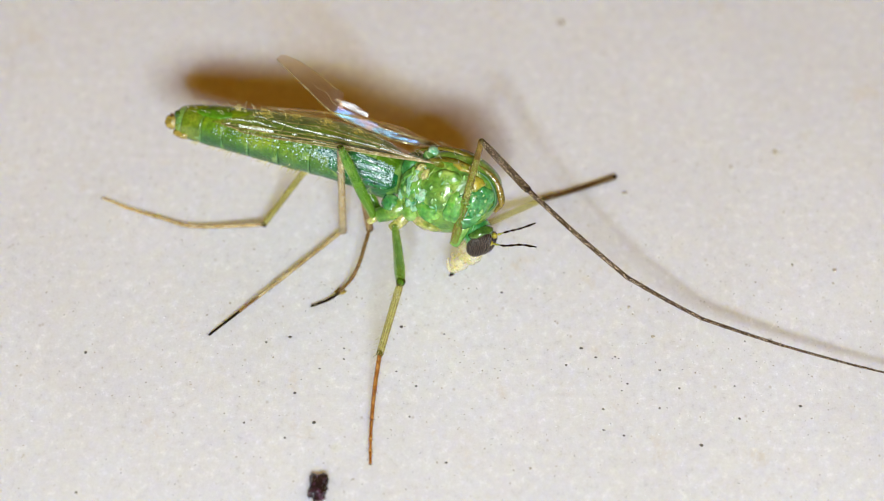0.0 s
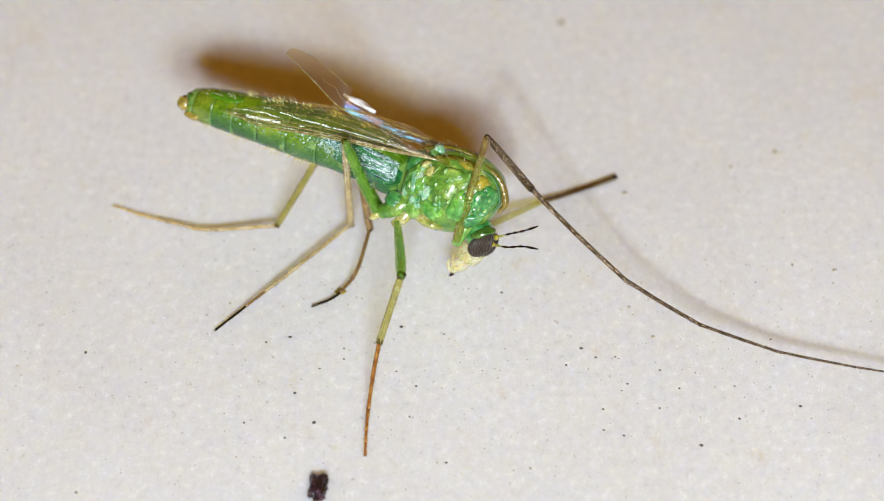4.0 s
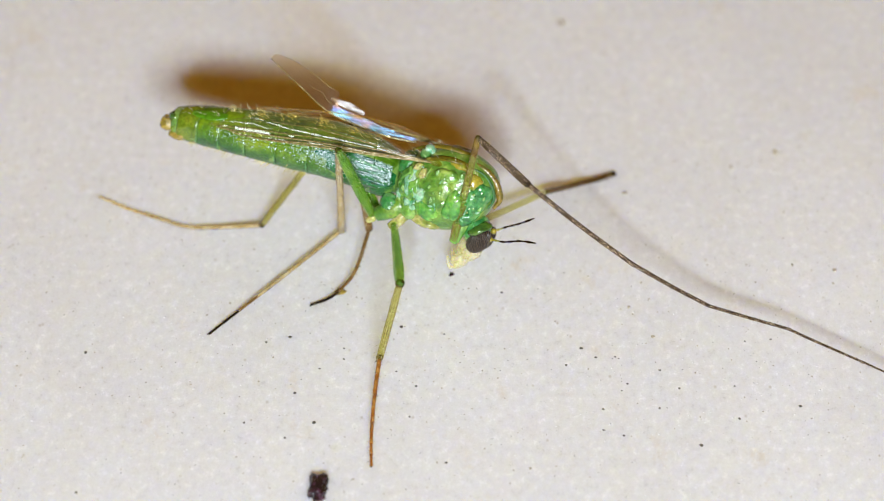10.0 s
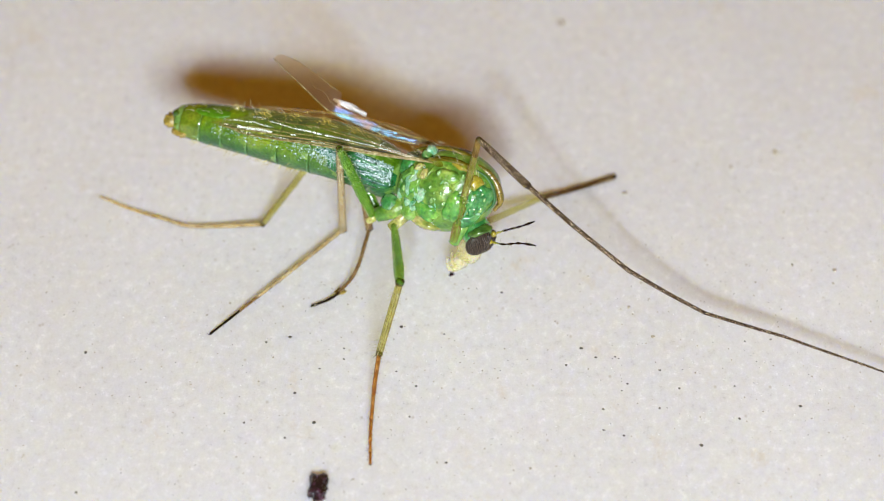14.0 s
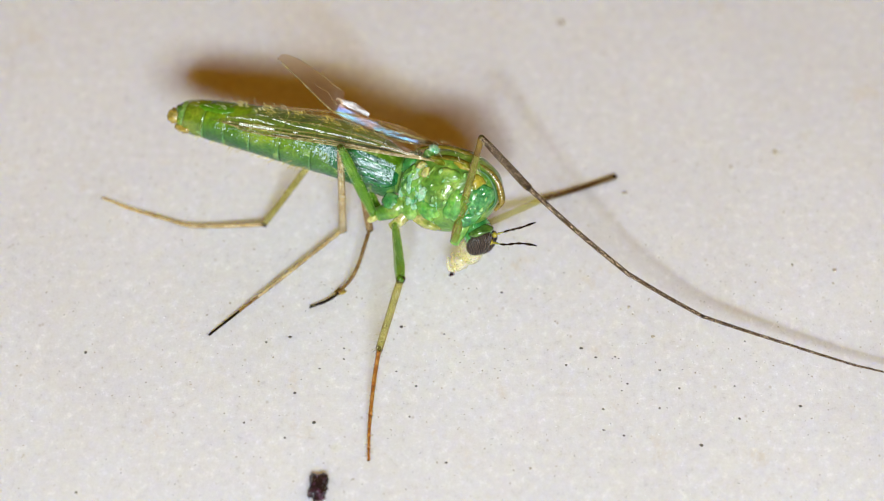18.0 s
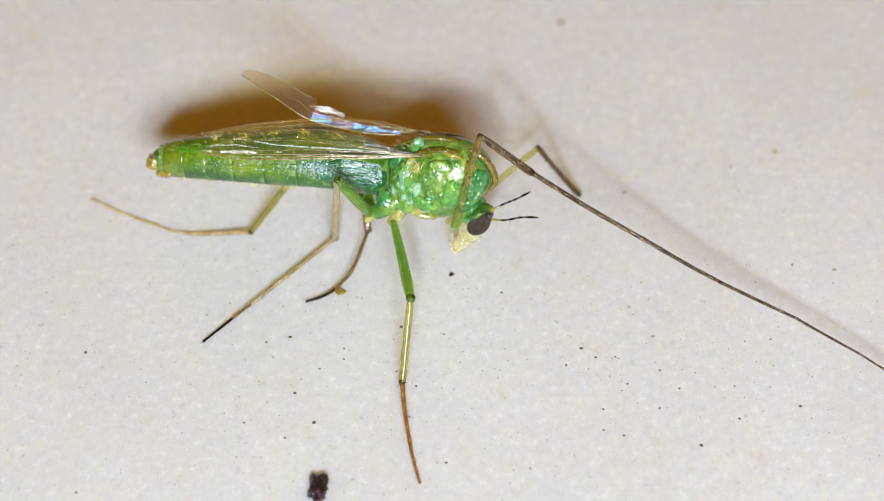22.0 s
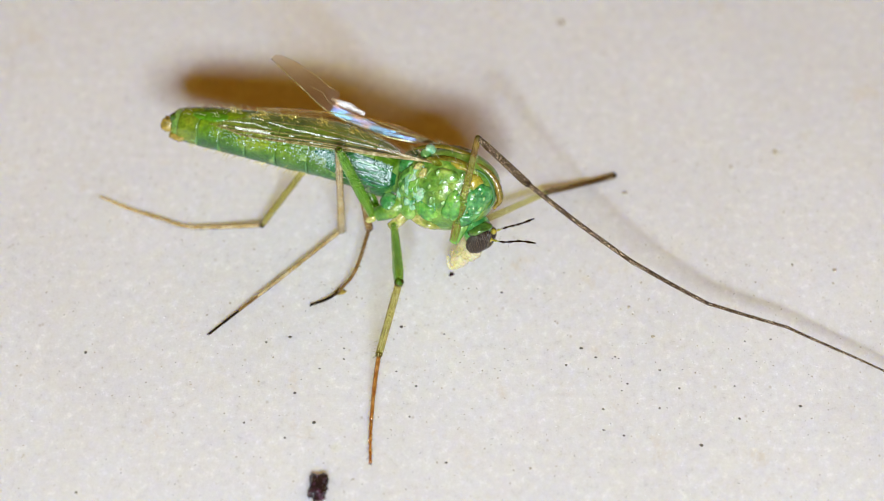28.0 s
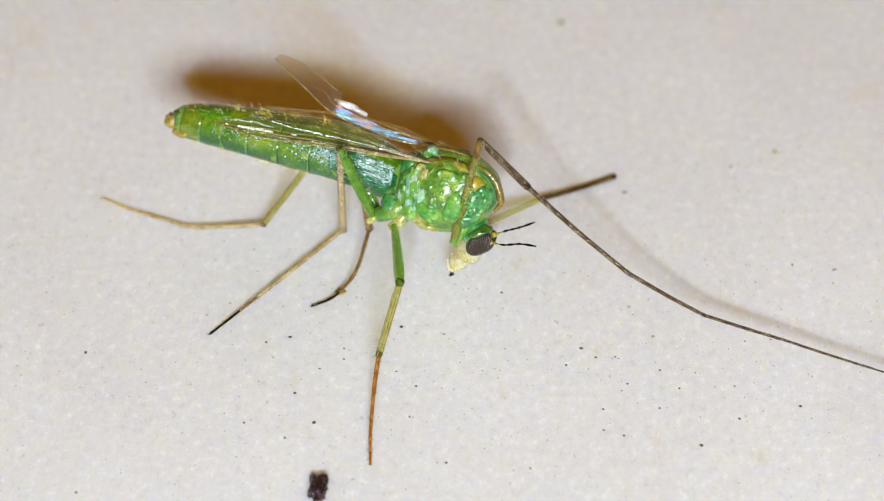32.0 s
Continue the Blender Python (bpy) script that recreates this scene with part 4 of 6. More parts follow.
def segment(name, path, radii, mat, label="", hair=0, hair_len=0.06, hair_mat=None, knee=None, spurs=0, n=14):
    """One stiff piece of a leg, drawn from its upper joint along x."""
    bm = bmesh.new()
    pts = spline(path, 24)
    rad = lambda s: level(radii, s)
    tube(bm, *rounded(pts, rad), n, 0.05)
    ob = part(name, bm, mat, midge, label)
    if knee is not None:
        bm = bmesh.new()
        r = radii[-1][1]
        blob(bm, pts[-1], (0.80 * r, 1.0 * r, 1.0 * r), (0, 0, 0), 0.22, r * 40)
        part("joint_ring", bm, knee, ob, "dark joint")
    for k in range(spurs):
        bm = bmesh.new()
        a = 2.2 * k + 0.5
        spine(bm, pts[-1] + Vector((-0.01, math.cos(a), math.sin(a))) * 0.02, (0.9, 0.6 * math.cos(a), 0.6 * math.sin(a)), 0.10, 0.009)
        part("spur", bm, M_BLACK, ob)
    if hair:
        hairs_on(ob, pts, rad, hair, hair_len, hair_mat or M_HAIR_DARK)
    fell(ob, pts, rad, 0.7 if mat is M_BROWN else 0.12)
    if mat is M_BROWN:
        edge_lines(ob, pts, rad, M_BROWN_LINE, 0.09)
    elif mat not in (M_FEMUR, M_DUSK, M_OLIVE_CLEAR):
        edge_lines(ob, pts, rad, M_EDGE_SHADE)
    return ob


def tarsus(path, r0, r1, mats, label, cuts=(0, 0.36, 0.58, 0.76, 0.89, 1.0), hair=70):
    """The foot of a leg: five joints one after another, the claws at the end."""
    pts = spline(path, 60)
    whole = None
    for i, (a, b) in enumerate(zip(cuts, cuts[1:])):
        sub = pts[round(a * 60):round(b * 60) + 1]
        ra, rb = r0 + (r1 - r0) * a, r0 + (r1 - r0) * b
        bm = bmesh.new()
        tube(bm, sub, lambda s: (ra + (rb - ra) * s) * (0.90 + 0.22 * s ** 6 - 0.10 * math.exp(-s * 14)), 10, 0.05)
        if whole is None:
            whole = part("tarsus", bm, mats[i], midge, label)
        else:
            part("tarsomere", bm, mats[i], whole)
    for k in (-1, 1):
        bm = bmesh.new()
        tip = pts[-1]
        tube(bm, spline([tip, tip + Vector((0.015, 0.010 * k, -0.002)), tip + Vector((0.028, 0.018 * k, -0.010))], 5), lambda s: 0.008 * (1 - 0.8 * s), 6)
        part("claw", bm, M_BLACK, whole)
    hairs_on(whole, pts, lambda s: r0 + (r1 - r0) * s, hair, 0.035, M_HAIR_DARK)
    fell(whole, pts, lambda s: r0 + (r1 - r0) * s, 0.15)
    edge_lines(whole, pts[:40], lambda s: (r0 + (r1 - r0) * s * 0.66) * 0.93, M_EDGE_SHADE)
    return whole


def straight(length, *bends):
    return [(0, 0, 0), *bends, (length, 0, 0)]


def coxa(root, end, r, mat):
    bm = bmesh.new()
    tube(bm, spline([root, Vector(root).lerp(Vector(end), 0.5) + Vector((0.02, -0.03, 0)), end], 10), lambda s: r * (1.15 - 0.35 * s), 14, 0.08)
    part("coxa", bm, mat, midge, "pale leg base")


thorax = build_thorax()
abdomen = build_abdomen()
head = build_head()
build_wing(1, "clear wing with pale tan veins folded along the abdomen")
build_wing(-1, "clear wing with pale tan veins folded along the abdomen")
torn = build_torn_wing()

LEGS = {}
LEGS["E0"] = segment("femur", straight(1.758), ((0, 0.056), (0.1, 0.066), (0.5, 0.050), (1, 0.042)), M_OLIVE, "olive front femur held upright", 40, 0.05, M_HAIR, M_KNEE)
bm = bmesh.new()
tube(bm, [Vector((1.46 + 0.03 * k, 0, 0)) for k in range(11)], lambda s: 0.0455 * (1 - 0.03 * s) + 0.002 * math.sin(s * 9), 14, 0.05)
part("femur_tip", bm, M_FEMUR_TIP, LEGS["E0"], "brown upper end of the femur")
LEGS["E1"] = segment("tibia", straight(0.953), ((0, 0.036), (0.2, 0.048), (0.9, 0.052), (1, 0.052)), M_BROWN, "dark brown hairy tibia", 90, 0.028, M_GOLD, M_BLACK, 1)
for i, (length, ra, rb) in enumerate(((1.878, 0.034, 0.029), (1.225, 0.028, 0.024), (1.170, 0.023, 0.019), (1.090, 0.018, 0.015), (1.25, 0.014, 0.010))):
    LEGS[f"E{i + 2}"] = segment("tarsomere", straight(length, (length / 2, 0, -(0.010 if i < 2 else 0.004) * length)), ((0, ra * 0.85), (0.05, ra), (0.93, rb), (1, rb * 1.08)), M_BROWN,
                                "dark brown joint of the long front foot", 90, 0.026, M_GOLD if i == 0 else M_HAIR_DARK, M_BLACK, 0, 10)
LEGS["D0"] = segment("femur", straight(1.927, (1.0, 0, 0.02)), ((0, 0.05), (0.3, 0.065), (0.8, 0.080), (1, 0.062)), M_FEMUR, "green femur of the middle leg", 50, 0.05, M_HAIR, M_KNEE)
LEGS["D1"] = segment("tibia", straight(1.163), ((0, 0.045), (0.2, 0.052), (0.8, 0.05), (1, 0.05)), M_OLIVE, "olive tibia with fine hairs", 70, 0.08, M_HAIR, M_KNEE, 2)
LEGS["D2"] = tarsus(straight(1.843, (0.525, -0.022, -0.06), (1.26, -0.026, -0.05)), 0.034, 0.020, (M_RUST,) * 5, "rusty brown foot of the middle leg")
LEGS["B0"] = segment("femur", straight(1.456), ((0, 0.055), (0.3, 0.08), (0.8, 0.075), (1, 0.05)), M_FEMUR, "green hind femur", 40, 0.05, M_HAIR, M_KNEE)
LEGS["B1"] = segment("tibia", straight(2.558), ((0, 0.046), (0.3, 0.050), (1, 0.056)), M_TAN, "translucent tan hind tibia", 90, 0.03, M_HAIR, M_KNEE, 2)
LEGS["B2"] = tarsus(straight(2.812, (1.35, 0.04, 0.035), (2.0, 0.035, 0.035)), 0.031, 0.017, (M_TAN, M_TAN, M_TAWNY, M_BLACK, M_BLACK), "tan hind foot darkening to black")
LEGS["C0"] = segment("femur", straight(0.558), ((0, 0.06), (0.5, 0.075), (1, 0.055)), M_FEMUR, "", 20, 0.05, M_HAIR, M_KNEE)
LEGS["C1"] = segment("tibia", straight(0.837), ((0, 0.05), (1, 0.055)), M_TAWNY, "tawny brown tibia under the body", 40, 0.05, M_HAIR, M_KNEE)
LEGS["C2"] = tarsus(straight(1.516, (0.671, 0.221, -0.021), (1.024, 0.214, -0.052), (1.293, 0.158, -0.022)), 0.030, 0.017, (M_TAWNY, M_TAWNY, M_BLACK, M_BLACK, M_BLACK), "brown foot darkening to black")
LEGS["A0"] = segment("femur", straight(1.555), ((0, 0.055), (0.4, 0.08), (1, 0.055)), M_FEMUR, "", 30, 0.05, M_HAIR, M_KNEE)
LEGS["A1"] = segment("tibia", straight(1.544), ((0, 0.045), (0.5, 0.048), (1, 0.042)), M_OLIVE, "olive hind tibia", 60, 0.05, M_HAIR, M_KNEE)
LEGS["A2"] = tarsus(straight(2.543, (0.982, 0.20, -0.132), (1.483, 0.177, -0.105), (2.033, 0.111, -0.063)), 0.031, 0.020, (M_TAN,) * 5, "long tan hind foot")
LEGS["F0"] = segment("femur", straight(1.883), ((0, 0.045), (0.4, 0.050), (1, 0.042)), M_OLIVE_CLEAR, "clear olive front femur", 30, 0.05, M_HAIR, M_KNEE)
LEGS["F1"] = segment("tibia", straight(1.243, (0.4, 0, -0.01), (0.98, 0, -0.01)), ((0, 0.040), (0.3, 0.036), (0.8, 0.044), (1, 0.040)), M_DUSK, "dark brown tibia", 60, 0.05, M_HAIR_DARK, M_BLACK)
coxa((0.40, -0.16, -0.34), (0.31, -0.22, -0.72), 0.085, M_LIME)
coxa((-0.42, -0.22, -0.42), (-0.60, -0.31, -0.70), 0.085, M_PALE)
coxa((-0.50, -0.20, -0.36), (-0.84, -0.25, -0.58), 0.13, M_THORAX)
coxa((-0.86, -0.25, -0.58), (-0.95, -0.28, -0.70), 0.055, M_PALE)


# ---------------------------------------------------------------- crumbs and specks on the paper
def crumb():
    bm = bmesh.new()
    res = bmesh.ops.create_icosphere(bm, subdivisions=5, radius=1.0)
    for v in res["verts"]:
        p = v.co.copy()
        k = 1 + 0.30 * noise.noise(p * 1.9 + Vector((5, 1, 2))) + 0.22 * noise.noise(p * 4.5) + 0.10 * noise.noise(p * 10)
        box = max(abs(p.x), abs(p.y), abs(p.z)) ** -0.55
        waist = 1 - 0.16 * math.exp(-((p.y - 0.1) / 0.22) ** 2)
        notch = 0.14 * math.exp(-(p.x / 0.25) ** 2) if p.y > 0.6 else 0.0
        v.co = Vector((p.x * 0.122 * box * k * waist, (p.y - notch) * 0.225 * box * k, 0.06 + p.z * 0.075 * box * k))
    ob = part("crumb", bm, M_CRUMB, None, "black crumb with a purple sheen lying on the paper")
    tagged(ob, "", "crumb")
    ob.location = Vector((-1.66, -4.99, -0.01)) * MM
    ob.rotation_euler = (0, 0, radians(-2))


crumb()


def single_speck(x, y, r, mat, label, stretch=1.0, turn=0.0):
    bm = bmesh.new()
    blob(bm, (0, 0, r * 0.4), (r * stretch, r * 1.4, r * 0.5), (0, 0, turn), 0.6, x * 3 + y, 2)
    ob = part("speck", bm, mat, None, label, smooth=False)
    tagged(ob, "", "speck", "specks on the paper")
    ob.location = Vector((x, y, 0)) * MM


def scatter(name, label, count, size, mat, seed, tall=0.6):
    """Countless grains that lie on the paper in view."""
    r = random.Random(seed)
    verts, faces = [], []
    for _ in range(count):
        x, y = r.uniform(-7.5, 7.5), r.uniform(-6.5, 8.0)
        s = size * r.uniform(0.5, 1.3) * (1.25 if r.random() < 0.06 else 1.0)
        a0 = r.uniform(0, 6.28)
        k0 = len(verts)
        n = 6
        for k in range(n):
            a = a0 + k * 6.2832 / n
            q = s * r.uniform(0.65, 1.25)
            verts.append(((x + q * math.cos(a)) * MM, (y + q * 1.35 * math.sin(a)) * MM, -0.002 * MM))
        verts.append((x * MM, y * MM, s * tall * MM))
        for k in range(n):
            faces.append((k0 + k, k0 + (k + 1) % n, k0 + n))
    me = bpy.data.meshes.new(name)
    me.from_pydata(verts, [], faces)
    me.materials.append(mat)
    tagged(new(name, me), label, "grains", kind="stuff")


single_speck(0.130, -0.541, 0.025, M_CRUMB, "black elongated speck lying on the paper", 1.6, 50)
single_speck(-4.988, -2.223, 0.019, M_SPECK, "dark greenish speck lying on the paper", 1.0, 0)
single_speck(-2.143, -3.980, 0.015, M_SPECK, "dark speck lying on the paper", 1, 0)
single_speck(-2.709, -3.674, 0.013, M_SPECK, "dark speck lying on the paper", 1.2, 0)
single_speck(4.934, -3.343, 0.015, M_SPECK, "dark speck lying on the paper", 1.8, 0)
single_speck(-1.45, -0.93, 0.052, M_TAIL, "tan crumb beside a foot lying on the paper", 1.3, 20)
single_speck(-0.573, -1.684, 0.017, M_SPECK, "dark speck lying on the paper", 1.5, 0)
single_speck(0.032, -1.840, 0.011, M_SPECK, "dark speck lying on the paper", 1, 0)
single_speck(0.853, -0.939, 0.015, M_SPECK, "grey speck lying on the paper", 1.2, 0)
single_speck(4.983, 2.269, 0.035, M_SPECK_TAN, "ochre speck lying on the paper", 1.1, 0)
single_speck(4.304, 1.919, 0.025, M_SPECK_TAN, "tan speck lying on the paper", 1, 0)
single_speck(2.694, 1.307, 0.03, M_SPECK_TAN, "blurred tan speck lying on the paper", 1.1, 0)
single_speck(1.861, 5.517, 0.045, M_SPECK_TAN, "ochre speck lying on the paper", 1.2, 0)
single_speck(-1.375, -2.139, 0.011, M_SPECK, "dark speck lying on the paper", 1, 0)
single_speck(-0.449, -3.549, 0.013, M_SPECK, "dark speck lying on the paper", 1, 0)
single_speck(4.621, -1.948, 0.013, M_SPECK, "dark speck lying on the paper", 1.2, 0)
single_speck(4.253, -1.996, 0.013, M_SPECK, "dark speck lying on the paper", 1, 0)
single_speck(3.037, -2.600, 0.013, M_SPECK, "dark speck lying on the paper", 1, 0)
single_speck(2.487, -3.020, 0.011, M_SPECK, "dark speck lying on the paper", 1, 0)
single_speck(0.053, -4.471, 0.015, M_SPECK, "dark speck lying on the paper", 1.2, 0)
single_speck(-2.134, -1.900, 0.015, M_SPECK, "grey speck lying on the paper", 1.4, 0)
single_speck(5.043, -0.328, 0.015, M_SPECK, "grey speck lying on the paper", 1, 0)
single_speck(5.641, -0.454, 0.03, M_SPECK_TAN, "tan speck lying on the paper", 1, 0)
single_speck(2.651, -1.258, 0.022, M_SPECK_TAN, "tan speck lying on the paper", 1, 0)
single_speck(2.966, -1.900, 0.022, M_SPECK_TAN, "tan speck lying on the paper", 1.3, 0)
single_speck(-2.471, -2.008, 0.014, M_SPECK, "dark speck lying on the paper", 1.1, 16)
single_speck(-1.370, -2.365, 0.012, M_SPECK, "dark speck lying on the paper", 1.2, 10)
single_speck(-1.704, -2.565, 0.011, M_SPECK, "dark speck lying on the paper", 1.3, 81)
single_speck(-2.034, -3.067, 0.016, M_SPECK, "dark speck lying on the paper", 1.3, 49)
single_speck(-0.635, -2.624, 0.011, M_SPECK, "dark speck lying on the paper", 1.0, 49)
single_speck(-0.359, -2.928, 0.014, M_SPECK, "dark speck lying on the paper", 1.1, 54)
single_speck(1.952, -2.139, 0.017, M_SPECK, "dark speck lying on the paper", 1.0, 83)
single_speck(1.729, -2.495, 0.014, M_SPECK, "dark speck lying on the paper", 1.1, 2)
single_speck(2.151, -2.329, 0.013, M_SPECK, "dark speck lying on the paper", 1.3, 61)
single_speck(2.420, -2.317, 0.011, M_SPECK, "dark speck lying on the paper", 1.0, 53)
single_speck(2.466, -2.353, 0.010, M_SPECK, "dark speck lying on the paper", 1.0, 41)
single_speck(2.571, -2.881, 0.012, M_SPECK, "dark speck lying on the paper", 1.2, 69)
single_speck(2.217, -3.401, 0.014, M_SPECK, "dark speck lying on the paper", 1.1, 50)
single_speck(2.210, -3.822, 0.014, M_SPECK, "dark speck lying on the paper", 1.0, 63)
single_speck(2.483, -3.935, 0.012, M_SPECK, "dark speck lying on the paper", 1.2, 81)
single_speck(4.081, -3.595, 0.015, M_SPECK, "dark speck lying on the paper", 1.2, 46)
single_speck(4.053, -2.928, 0.011, M_SPECK, "dark speck lying on the paper", 1.1, 19)
single_speck(3.285, -2.974, 0.013, M_SPECK, "dark speck lying on the paper", 1.4, 5)
single_speck(2.993, -3.378, 0.012, M_SPECK, "dark speck lying on the paper", 1.4, 0)
single_speck(-1.752, -3.674, 0.019, M_SPECK, "dark speck lying on the paper", 1.4, 41)
single_speck(-4.902, -5.053, 0.015, M_SPECK, "dark speck lying on the paper", 1.4, 45)
single_speck(3.526, -4.126, 0.019, M_SPECK, "dark speck lying on the paper", 1.3, 62)
scatter("dark_grains", "tiny dark specks scattered in the paper", 1000, 0.0105, M_SPECK, 11, 0.25)
scatter("tan_grains", "tiny tan specks scattered in the paper", 1300, 0.015, M_SPECK_TAN, 12, 0.3)
scatter("white_grains", "tiny white mineral grains glinting in the paper", 3600, 0.0165, M_GLINT, 13, 0.35)


# ---------------------------------------------------------------- what moves
def mm_pose(x, y, z, rx, ry, rz):
    return pose(x * MM, y * MM, z * MM, rx, ry, rz)


def cycle(rows):
    """The slow settling takes 17 s and then starts anew."""
    out = []
    for shift in (-17.0, 0.0, 17.0):
        for t, *p in rows:
            sooner = 0.07 if shift == 17.0 and 6.39 < t < 6.61 else 0.0
            if -0.01 <= t + shift <= 32.01:
                out.append((t + shift - sooner, mm_pose(*p)))
    ahead = next(p for t, *p in rows if t == 17)
    if out[0][0] > 0.01:
        out.insert(0, (0.0, mm_pose(*ahead)))
    if out[-1][0] < 31.99:
        a, b = [r for r in rows if r[0] <= 15][-1], [r for r in rows if r[0] >= 15][0]
        u = (15 - a[0]) / (b[0] - a[0]) if b[0] > a[0] else 0
        out.append((32.0, mm_pose(*[p + (q - p) * u for p, q in zip(a[1:], b[1:])])))
    return out


def motions():
    walk(midge, cycle([
        (4.3, -0.147, -0.078, 1.552, -15.05, 0.22, -8.3), (4.5, -0.13, -0.099, 1.549, -18.04, 0.21, -6.89),
        (5, -0.076, -0.119, 1.527, -13.53, 1.06, -6.41), (5.5, -0.052, -0.178, 1.5, -14.07, 4.01, -9.34),
        (6, -0.042, -0.202, 1.479, -15.05, 4.86, -10.41), (6.4, -0.015, -0.159, 1.512, -13.01, 5.4, -9.61),
        (6.5, -0.008, -0.148, 1.52, -12.29, 5.59, -9.35), (6.6, -0.006, -0.159, 1.509, -13.26, 5.4, -10.22),
        (7, 0.004, -0.209, 1.471, -16.21, 5.15, -13.04), (8, 0.023, -0.274, 1.466, -17.56, 4.29, -15.69),
        (9, 0.03, -0.291, 1.448, -18.32, 4.42, -16.31), (10, 0.032, -0.274, 1.446, -19.01, 4.09, -16.67),
        (11, 0.034, -0.28, 1.448, -19.78, 3.92, -16.81), (12, 0.038, -0.299, 1.447, -20.48, 4.26, -16.93),
        (13, 0.04, -0.301, 1.446, -20.94, 4.14, -17.21), (14, 0.044, -0.305, 1.441, -21.44, 4.3, -17.36),
        (14.5, 0.048, -0.306, 1.436, -21.38, 4.3, -17.54), (16.5, 0.06, -0.311, 1.43, -21.41, 4.44, -17.74),
        (17, 0.061, -0.323, 1.436, -22.05, 4.33, -17.89), (17.5, 0.062, -0.301, 1.442, -22.94, 3.86, -18.15),
        (18, 0.066, -0.305, 1.443, -23.63, 4.09, -18.17), (19, 0.066, -0.318, 1.447, -23.3, 3.87, -18.62),
        (19.5, 0.094, -0.321, 1.441, -24.85, 5.62, -18.06), (20, 0.111, -0.34, 1.444, -24.19, 6.21, -18.42),
        (20.5, 0.115, -0.339, 1.434, -24.91, 6.4, -18.7), (21, 0.121, -0.323, 1.45, -25.34, 6.02, -19.26),
        (21.2, 0.122, -0.328, 1.456, -25.09, 5.96, -19.5), (21.25, -0.012, -0.203, 1.504, -19.91, 3.33, -13.77),
    ]))
    walk(abdomen, cycle([
        (4.3, -0.664, -0, -0.047, 0.19, -5.66, -3.75), (4.5, -0.664, -0, -0.047, 0.15, -4.54, -3.77), (5, -0.664, -0, -0.047, 0.18, -4.34, -4.64),
        (5.5, -0.664, -0, -0.047, 0.13, -3.89, -3.85), (6, -0.664, -0, -0.047, 0.11, -3.72, -3.3), (6.4, -0.664, -0, -0.047, 0.13, -3.57, -4.32),
        (6.5, -0.664, -0, -0.047, 0.15, -3.6, -4.63), (6.6, -0.664, -0, -0.047, 0.1, -3.01, -3.97), (7, -0.664, -0, -0.047, 0.01, -0.98, -1.68),
        (8, -0.664, -0, -0.047, 0, -0.31, -0.11), (9, -0.664, -0, -0.047, -0, -0.56, 0.09), (10, -0.664, -0, -0.047, -0, -0.12, 0.4),
        (11, -0.664, -0, -0.047, -0, -0.55, 0.07), (12, -0.664, -0, -0.047, 0, -0.28, -0.72), (13, -0.664, -0, -0.047, -0, 0, -0.55),
        (14, -0.664, -0, -0.047, 0, -0.23, -0.83), (14.5, -0.664, -0, -0.047, 0, -0.24, -0.67), (16.5, -0.664, -0, -0.047, 0, -0.57, -0.75),
        (17, -0.664, -0, -0.047, 0, -0.61, -0.6), (17.5, -0.664, -0, -0.047, -0, 0.22, -0.6), (18, -0.664, -0, -0.047, -0, 0.47, -0.99),
        (19, -0.664, -0, -0.047, -0, 0.04, -0.33), (19.5, -0.664, -0, -0.047, -0, 0.22, -2.55), (20, -0.664, -0, -0.047, -0.03, 1.23, -2.51),
        (20.5, -0.664, -0, -0.047, -0.03, 1.24, -2.62), (21, -0.664, -0, -0.047, -0.02, 0.63, -3.82), (21.2, -0.664, -0, -0.047, -0.02, 0.69, -4.12),
        (21.25, -0.664, -0, -0.047, 0.09, -2.48, -3.93),
    ]))
